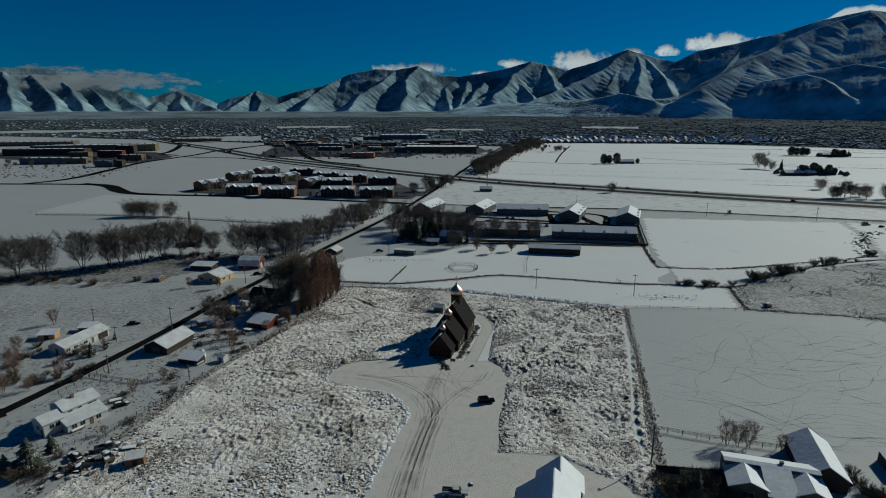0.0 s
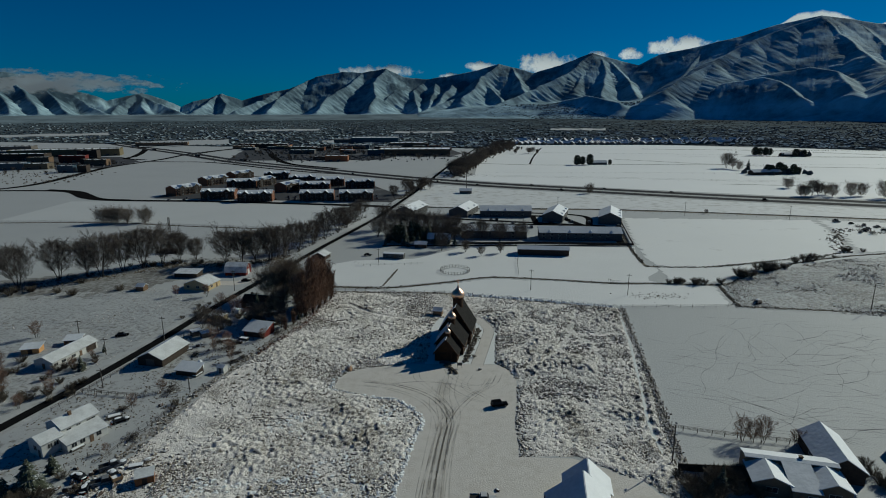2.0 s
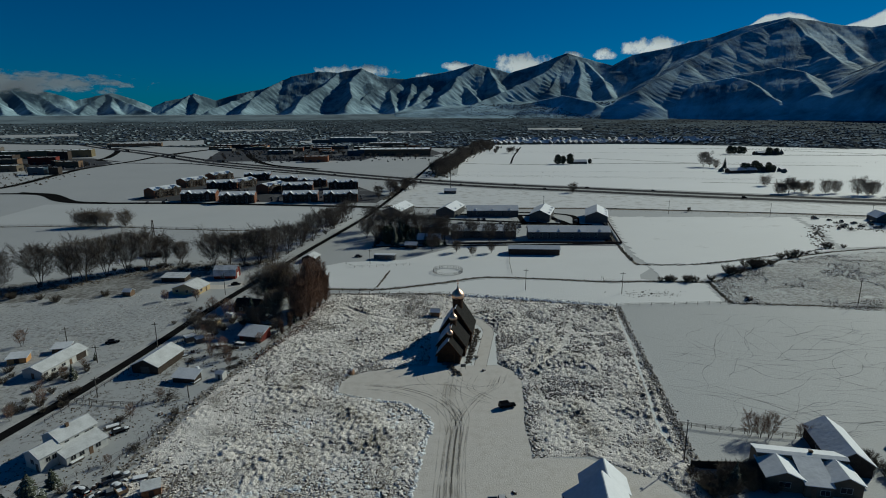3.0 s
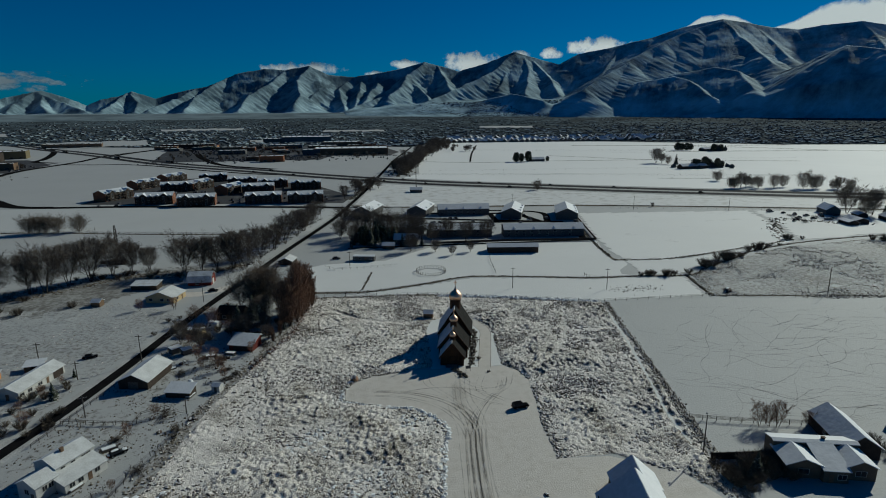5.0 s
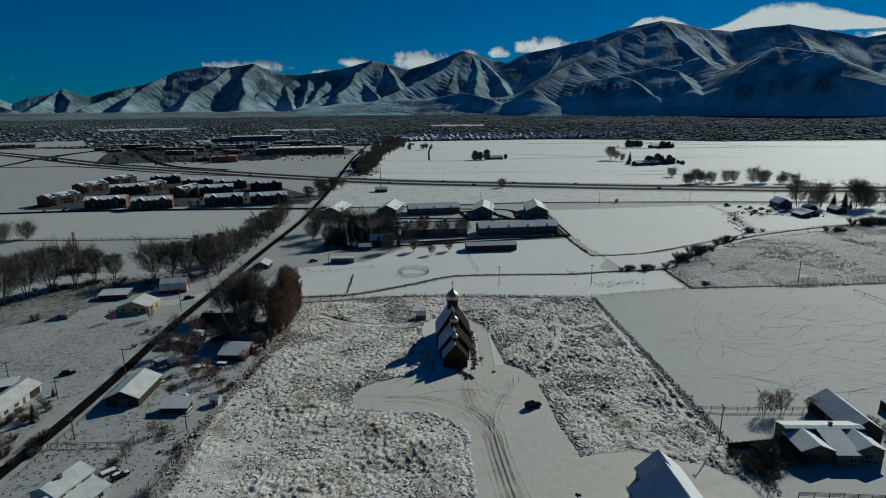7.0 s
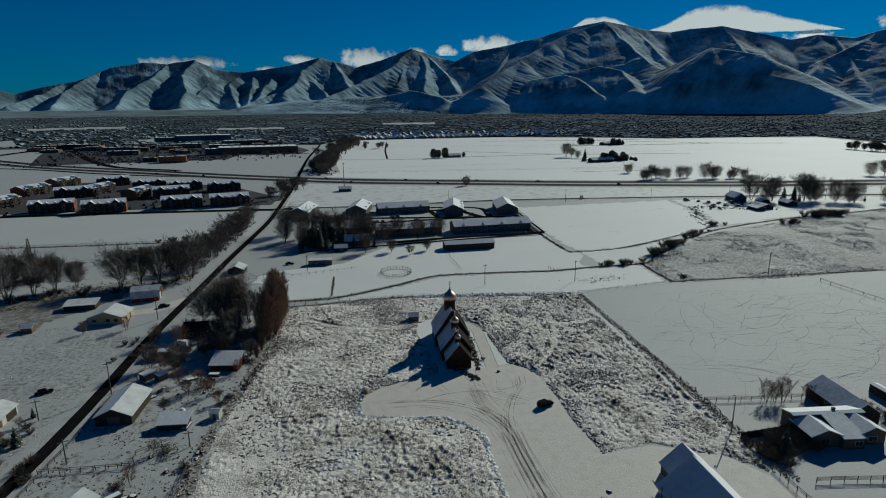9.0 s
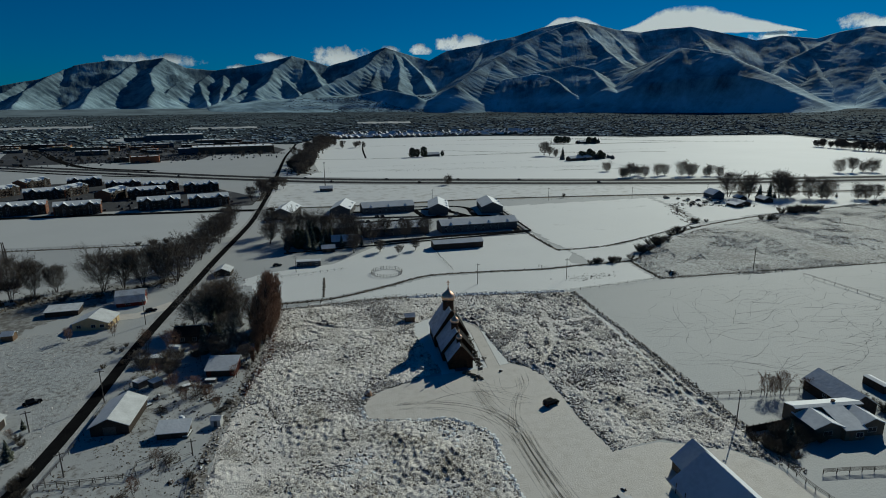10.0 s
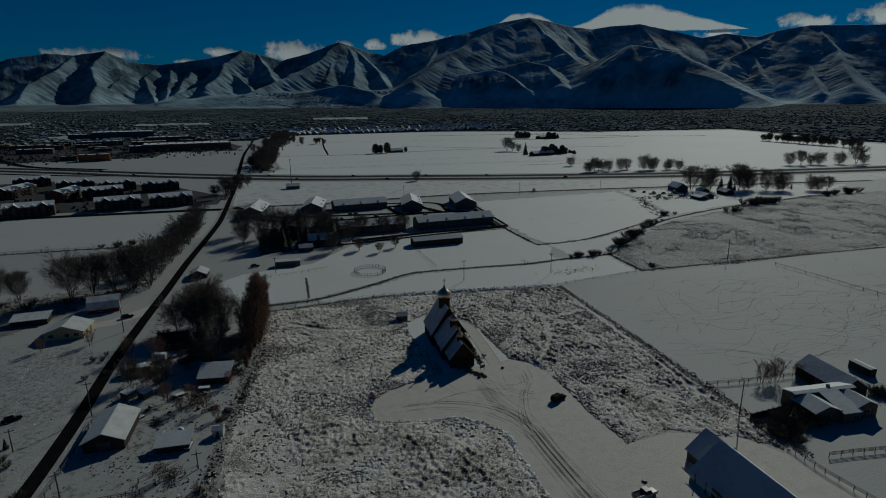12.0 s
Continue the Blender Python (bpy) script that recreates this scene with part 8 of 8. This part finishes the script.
def town():
    rnd = random.Random(77)
    spots, houses = [], []

    def built(bearing, d):
        """How densely built or wooded it is there, from 0 to 1."""
        a = math.degrees(bearing)
        x, y = math.sin(bearing) * d, math.cos(bearing) * d
        near = np.interp(a, TOWN_A, TOWN_NEAR)
        if not near < d < town_end(a) or any(g[0] < a < g[1] and g[2] < d < g[3] for g in GAPS):
            return 0.0
        k = noise.noise(Vector((x * 0.0021, y * 0.0012, 3.3))) + 0.5 * noise.noise(Vector((x * 0.006, y * 0.003, 8.1)))
        return max(0.0, min(1.0, 0.78 + 1.0 * k))

    while len(spots) < 34000:
        b = radians(rnd.uniform(-52, 76))
        d = 1 / (1 / 12000 + rnd.random() * (1 / 1100 - 1 / 12000))
        k = built(b, d)
        if rnd.random() < k:
            x, y, z, s = far_place(b, d)
            w = rnd.uniform(3.5, 8.5) * s * (1 + d / 9000)
            spots.append((x, y, z - 0.4 * s, w * 1.25, w * rnd.uniform(0.18, 0.42)))
    for x, y, z in FAN[:1100]:
        w = rnd.uniform(3, 8)
        spots.append((x + rnd.uniform(-4, 4), y + rnd.uniform(-4, 4), z - 0.6, w, w * rnd.uniform(0.25, 0.5)))
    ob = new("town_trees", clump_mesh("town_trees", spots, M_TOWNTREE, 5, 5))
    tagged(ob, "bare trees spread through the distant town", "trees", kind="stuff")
    verts, faces = [], []
    places = []
    while len(places) < 5200:
        b = radians(rnd.uniform(-52, 76))
        d = 1 / (1 / 12000 + rnd.random() * (1 / 1100 - 1 / 12000))
        if rnd.random() < built(b, d):
            places.append(far_place(b, d))
    places += [(x, y, z, 0.5) for x, y, z in FAN[1900:]]
    for x, y, z, s in places:
        L, W, e, r = rnd.uniform(10, 18) * s, rnd.uniform(8, 11) * s, rnd.uniform(1.6, 2.8) * s, rnd.uniform(3.6, 5.2) * s
        a = rnd.choice((-15, 75)) + rnd.gauss(0, 6)
        c, sn = math.cos(radians(a)), math.sin(radians(a))
        k = len(verts)
        for u in (-L / 2, L / 2):
            for v, h in ((-W / 2, -1), (W / 2, -1), (W / 2, e), (0, r), (-W / 2, e)):
                verts.append((x + u * c - v * sn, y + u * sn + v * c, z + h))
        faces += [(k, k + 4, k + 3, k + 2, k + 1), (k + 5, k + 6, k + 7, k + 8, k + 9)] + [(k + i, k + (i + 1) % 5, k + 5 + (i + 1) % 5, k + 5 + i) for i in range(1, 5)]
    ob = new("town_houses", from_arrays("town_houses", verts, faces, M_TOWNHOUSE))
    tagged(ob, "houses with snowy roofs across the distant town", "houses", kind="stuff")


town()

# tract houses at the far edge of the big field
proto = house("tract_house", "pale tract house with a snowy roof at the edge of town", "house", 228, 1440, 66, 17, gable(12, 4.2, 8.6), M_GREYSIDE, (M_ROOFTHINSHADE, M_ROOFSNOW), group="tract houses", over=0.6)
rnd = random.Random(12)
for k in range(176):
    u = k % 35
    row = k // 35
    copy_thing(proto, pose(238 + u * 14.5 * (1 + 0.08 * row) + rnd.uniform(-1.5, 1.5) + row * 14, 1448 - u * 1.2 + (row * 34 if row < 4 else 190) + rnd.uniform(-4, 4), 0, 0, 0, rnd.choice((62, 66, 70, -20)) + rnd.gauss(0, 4)))
rnd = random.Random(13)
stuff("tree_belt", [(x0 + (x1 - x0) * t + rnd.gauss(0, 6), y0 + (y1 - y0) * t + rnd.gauss(0, 14), -0.5, rnd.uniform(2, 4.5), rnd.uniform(1.5, 4)) for x0, y0, x1, y1, n in ((46, 735, 82, 900, 260), (82, 900, 125, 1060, 240), (125, 1060, 181, 1250, 220), (181, 1250, 258, 1480, 160)) for t in [rnd.random() for _ in range(n)]],
      M_BUSH, "dense brown brush under the roadside trees", "brush", 3, 7)
stuff("brush", [(rnd.uniform(-640, -420), rnd.uniform(690, 840), -0.3, rnd.uniform(1, 3.5), rnd.uniform(0.6, 2.2)) for _ in range(260)], M_BUSH, "brown brush in the snow by the industrial yards", "brush", 8, 6)
stuff("grove", [(rnd.gauss(475, 16), rnd.gauss(728, 8), -0.5, rnd.uniform(5, 9), rnd.uniform(4, 9)) for _ in range(60)] + [(rnd.gauss(688, 14), rnd.gauss(1012, 6), -0.5, rnd.uniform(4, 8), rnd.uniform(3, 8)) for _ in range(24)] + [(rnd.gauss(705, 5), 1010, -0.5, 8, 12) for _ in range(6)],
      M_TOWNTREE, "dark grove round a far farm", "trees", 4, 7)
for k in range(46):
    t = (k + rnd.random()) / 46
    o = copy_thing(protos[rnd.choice((0, 1, 2))], Matrix())
    sc = rnd.uniform(0.7, 1.15)
    o.matrix_basis = pose(1000 - 40 * t + rnd.gauss(0, 5), 735 - 190 * t + rnd.gauss(0, 5), 0, 0, 0, rnd.uniform(0, 360)) @ Matrix.Diagonal((sc, sc, sc, 1))

# lane between the far fields, and the lines of their fences
strip("farm_lane", [(177, 899), (222, 1075), (291, 1317)], 3.0, 0.07, M_ASPHALT, "narrow dark lane between the far fields")
for pts in ([(55, 729), (200, 693), (349, 652), (520, 600)], [(58, 742), (200, 706), (349, 664), (520, 612)], [(245, 1149), (420, 1103), (640, 1040)]):
    fence(pts, 14.0, 1.2, 1, "thin wire fence on posts across a far snowy field", thick=0.16, rail=0.05)
for pts in ([(-110.0, 161.2), (-101.1, 158.9), (-90.8, 156.3), (-90.2, 161.2), (-82.1, 164.7)], [(-78.5, 151.0), (-81.1, 137.5), (-83.8, 133.3), (-85.9, 124.7)], [(-70.7, 106.0), (-67.9, 111.8), (-67.7, 122.1)], [(-112, 150), (-104, 178), (-100, 196)]):
    fence(pts, 2.6, 1.25, 2, "weathered rail fence in the snowy yard", thick=0.1, rail=0.06)


def brush_pile(x, y, w, h, seed):
    """Cut branches thrown on a heap."""
    rnd = random.Random(seed)
    bm = bmesh.new()
    for _ in range(70):
        a, c = rnd.uniform(0, 6.28), Vector((rnd.gauss(0, w / 4), rnd.gauss(0, w / 6), rnd.uniform(0, h)))
        d = Vector((math.cos(a), math.sin(a) * 0.5, rnd.uniform(-0.25, 0.35))) * rnd.uniform(0.6, w * 0.45)
        if (c - d).z < -0.1:
            c.z += 0.3
        bm_tube(bm, c - d, c + d, rnd.uniform(0.03, 0.09), 0.02, 3, False)
    one("brushwood", bm, M_BARK, "heap of cut branches half buried in snow", "brushwood", m=pose(x, y, 0, 0, 0, rnd.uniform(0, 180)))


for k, (x, y, w, h) in enumerate(((-83.3, 160.0, 6, 1.2), (-92.5, 150.0, 4, 0.7), (-82.9, 134.7, 4.5, 0.8), (-91.5, 110.6, 6, 1.2), (-76.4, 191.1, 6, 1.2), (-74.9, 195.3, 4, 0.9), (-70.9, 179.2, 4, 0.8), (-80.9, 196.4, 4, 0.8), (-69, 182.5, 3.5, 0.7), (-62.5, 204.6, 5, 1.0), (-86, 186, 4, 0.8), (-72, 186, 3, 0.7))):
    brush_pile(x, y, w, h, 60 + k)


def lumber_stack(x, y, ang, n, label):
    t = root("lumber_stack", pose(x, y, 0, 0, 0, ang), label, "lumber", "stacked lumber")
    rnd = random.Random(int(x * 7 + y))
    for k in range(n):
        bm = bmesh.new()
        z = 0.05 + (k // 3) * 0.24
        u = (k % 3 - 1) * 0.52 + rnd.uniform(-0.06, 0.06)
        l = rnd.uniform(1.3, 2.1)
        bm_box(bm, -l, l, u - 0.22, u + 0.22, z, z + 0.2)
        part("board", bm, M_GREYWOOD, t)
    bm = bmesh.new()
    bm_box(bm, -1.5, 1.5, -0.7, 0.65, 0.05 + ((n + 2) // 3) * 0.24, 0.2 + ((n + 2) // 3) * 0.24)
    part("snow_cap", bm, M_ROOFSNOW, t, "cap of fresh snow")


for x, y, a, n in ((-76.6, 122.6, 15, 6), (-92.7, 145.4, 30, 9), (-79.4, 198.1, 15, 6), (-73.1, 198.5, -20, 9), (-84.5, 172.5, 10, 9), (-79.5, 170.2, 70, 6), (-90, 190, 30, 6), (-94.5, 131, 60, 6)):
    lumber_stack(x, y, a, n, "stack of grey boards under a cap of snow")


def snowed_in(m, paint, label, kind, bed=None):
    """A derelict vehicle under humps of snow on bonnet, roof and bed."""
    c = car(m, paint, label, kind, "pickup truck" if kind == "pickup" else "car")
    rnd = random.Random(int(m.translation.x * 10))
    for x0, x1, w, z in {"pickup": ((1.45, 2.75, 0.85, 1.05), (-0.45, 0.85, 0.72, 1.83)), "sedan": ((1.15, 2.2, 0.8, 0.82), (-1.35, 0.45, 0.66, 1.42), (-2.2, -1.7, 0.75, 0.82))}[kind]:
        bm = bmesh.new()
        bmesh.ops.create_icosphere(bm, subdivisions=2, radius=1)
        for v in bm.verts:
            k = 1 + 0.25 * noise.noise(v.co * 1.6 + Vector((rnd.uniform(0, 9), 0, 0)))
            v.co = Vector(((x0 + x1) / 2 + v.co.x * k * (x1 - x0) / 1.8, v.co.y * w * 0.9 * k, z + max(-0.05, v.co.z * 0.11 * k)))
        part("snow_cover", bm, M_ROOFSNOW, c, "hump of fresh snow")
    if bed:
        for s in (-1, 1):
            bm = bmesh.new()
            bm_box(bm, -2.9, -0.7, s * 1.02 - 0.05, s * 1.02 + 0.05, 1.0, 1.75)
            part("stake_side", bm, bed, c, "tan wooden stake side")
        bm = bmesh.new()
        bm_box(bm, -2.98, -2.88, -1.0, 1.0, 1.0, 1.75)
        part("tailboard", bm, bed, c, "tan wooden tailboard")
        bm = bmesh.new()
        bm_box(bm, -2.86, -0.75, -0.95, 0.95, 1.12, 1.3)
        bmesh.ops.bevel(bm, geom=bm.edges[:], offset=0.08, segments=2, affect="EDGES")
        part("snow_cover", bm, M_ROOFSNOW, c, "snow in the truck bed")


M_PINE = mat("tan_pine_boards", (0.42, 0.27, 0.15), (0.30, 0.19, 0.10), 2.0, bump=0.2)
snowed_in(pose(-79.4, 118.4, 0.02, 0, 0, 132), M_PAINTG, "derelict pickup with tan wooden stake sides and snow in its bed", "pickup", M_PINE)
snowed_in(pose(-87.4, 118.8, 0.02, 0, 0, 150), M_PAINT, "dark derelict car under humps of snow", "sedan")
snowed_in(pose(-83.6, 114.6, 0.02, 0, 0, 100), M_PAINT, "dark derelict car beside the junk heap under snow", "sedan")
snowed_in(pose(-81.8, 122.6, 0.02, 0, 0, 35), M_PAINTG, "faded derelict pickup under snow by the fence", "pickup")
snowed_in(pose(-90.0, 143.0, 0.02, 0, 0, 40), M_PAINT, "dark car under snow beside the farmhouse", "sedan")


# wires between the roadside poles
def wire(a, b, sag):
    bm = bmesh.new()
    pts = [Vector(a).lerp(Vector(b), k / 8) - Vector((0, 0, sag * 4 * (k / 8) * (1 - k / 8))) for k in range(9)]
    for p, q in zip(pts, pts[1:]):
        bm_tube(bm, p, q, 0.02, 0.02, 3, False)
    one("overhead_wire", bm, M_TYRE, "thin black overhead wire between utility poles", "wire", "overhead wires")


row = [(-104.8, 163.2, 6.5), (-100.8, 197.5, 10), (-94, 258, 10), (-83, 320, 10), (-76, 352, 10), (-62, 396, 10), (-48, 452, 10)]
for (x0, y0, h0), (x1, y1, h1) in zip(row[2:], row[3:]):
    for o in (-0.8, 0.8):
        wire((x0 + o, y0, h0 - 0.5), (x1 + o, y1, h1 - 0.5), 0.9)

# planted bed and edging beside the church path
weed_strip("weeds", [(5.5, 175), (8.0, 184), (11.0, 194), (13.0, 203)], 1.6, 5.0, 0.9, 0.7, M_BUSH, "brown shrubs in the bed along the church wall", 31)
for d in (-2.0, 2.0):
    strip("path_edging", offset([(9, 172), (11.5, 181), (14.5, 192), (17, 203), (14, 214)], d), 0.12, 0.07, M_GREYWOOD, "low brown edging along the church path", "edging", 3)
# yard round the far eastern farm
for k, (x, y, a) in enumerate(((309, 391, 20), (313, 384, 60), (317, 377, 10), (313, 366, -30), (305, 371, 15), (292, 361, 40), (298, 366, 80), (303, 398, 0), (306, 403, 25), (326, 372, 70), (331, 378, 10), (320, 360, -10))):
    copy_thing(junk if k % 3 else dark, pose(x, y, 0.05, 0, 0, a))["label"] = "old vehicle standing in the far farmyard"
for k, (x, y) in enumerate(((306, 380), (318, 370), (300, 368), (328, 364), (296, 356), (338, 372))):
    brush_pile(x, y, 6, 1.4, 90 + k)
house("shed", "small farm shed with a snowy roof", "shed", 353, 366, 75, 9, gable(7, 2.6, 4.2), M_DARKWOOD, SS)
house("shed", "small farm shed with a snowy roof", "shed", 362, 350, 72, 12, gable(8, 3.0, 5.0), M_DARKWOOD, SS)

# tall light mast beside the highway
mast = root("light_mast", pose(45.9, 588, 0), "tall grey highway light mast with a lamp ring", "light mast")
bm = bmesh.new()
bm_tube(bm, (0, 0, -0.3), (0, 0, 26), 0.45, 0.2, 8)
part("pole", bm, M_GREYWOOD, mast)
bm = bmesh.new()
bm_tube(bm, (0, 0, 25.6), (0, 0, 26.2), 1.0, 1.0, 10)
part("lamp_ring", bm, M_GREYSIDE, mast)

for pts, w in (([(118, 336), (126, 372), (120, 398), (20, 412)], 5), ([(118, 400), (122, 440), (60, 462)], 5), ([(80, 404), (84, 440)], 4.5), ([(-30, 345), (60, 340), (122, 336)], 3)):
    strip("driveway", pts, w, 0.075, M_ASPHALT, "dark cleared lane between the housing rows", "driveway", 4.0)

# planting, sheds and parked rows between the halls beyond the highway
rnd = random.Random(91)
stuff("brush", [(rnd.uniform(-340, 60), rnd.uniform(960, 1420), -0.3, rnd.uniform(1.5, 4.5), rnd.uniform(1, 4)) for _ in range(420)], M_TOWNTREE, "dark trees and shrubs between the commercial halls", "brush", 18, 6)
for k in range(26):
    x, y = rnd.uniform(-400, 60), rnd.uniform(1150, 1440)
    hall(x, y, rnd.uniform(-6, 6), rnd.uniform(18, 46), rnd.uniform(12, 24), rnd.uniform(4, 7), rnd.choice((M_DARKWOOD, M_GREYSIDE, M_BROWN, M_GLASSY, M_BRICK)), "low shop building with snow on its flat roof")

rnd = random.Random(17)
row = smooth_line([(-310, 250), (-252, 254), (-214, 264), (-187, 281), (-163, 296), (-141, 314), (-114, 309), (-92, 311), (-82, 325), (-70, 362), (-60, 400), (-52, 444)], 2.0)
stems = []
for q in row:
    for _ in range(5):
        x, y = q.x + rnd.gauss(0, 4.0), q.y + rnd.gauss(0, 4.0)
        if clear_of_road(x, y) and clear_of_road(x + 3, y):
            h = rnd.uniform(0.5, 2.0)
            for _ in range(14):
                a = rnd.uniform(0, 6.28)
                d = Vector((math.cos(a) * rnd.uniform(0.1, 0.8), math.sin(a) * rnd.uniform(0.1, 0.8), 1)).normalized()
                stems.append((Vector((x + rnd.gauss(0, 0.5), y + rnd.gauss(0, 0.5), -0.1)), d, h * rnd.uniform(0.6, 1.2)))
tagged(new("brush", twig_mesh("brush", stems, M_UNDERBRUSH, 0.05)), "dark tangled brush and dead stems under the tree row", "brush", kind="stuff")

# snow bank pushed up along the back edge of the field, and weeds beyond it
rnd = random.Random(23)
bank = smooth_line([(8, 246), (20, 243), (40, 236.5), (58, 230), (73, 224.5)], 0.7)
stuff("snow_lumps", [(q.x + rnd.gauss(0, 0.5), q.y + rnd.gauss(0, 0.5), -0.2, rnd.uniform(1.4, 3.0), rnd.uniform(0.6, 1.1)) for q in bank for _ in range(2)], M_LUMP, "bank of lumpy snow along the field edge", "snow", 24, 7)
rim = smooth_line([(-16, 108), (-14.2, 118), (-11.8, 129), (-9.3, 139), (-11.4, 145.2), (-16, 150.3), (-24, 153.3), (-31, 156.3), (-35.7, 159.2), (-35.2, 166)], 0.6)
stuff("snow_lumps", [(q.x + rnd.gauss(-0.5, 0.35), q.y + rnd.gauss(-0.4, 0.35), -0.1, rnd.uniform(0.7, 1.6), rnd.uniform(0.25, 0.6)) for q in rim for _ in range(2)], M_LUMP, "low rim of ploughed snow along the lot", "snow", 26, 7)
stuff("weeds", [(rnd.gauss(97, 7), rnd.gauss(237, 2.5), 0.0, rnd.uniform(0.2, 0.7), rnd.uniform(0.15, 0.5)) for _ in range(140)], M_DRYWEED, "patch of dry weeds in the snowy pasture", "weeds", 25, 5)

fence([(191, 197), (186, 155), (184, 138)], 5.0, 1.3, 2, "rail fence dividing the snowy pasture", thick=0.12, rail=0.06)
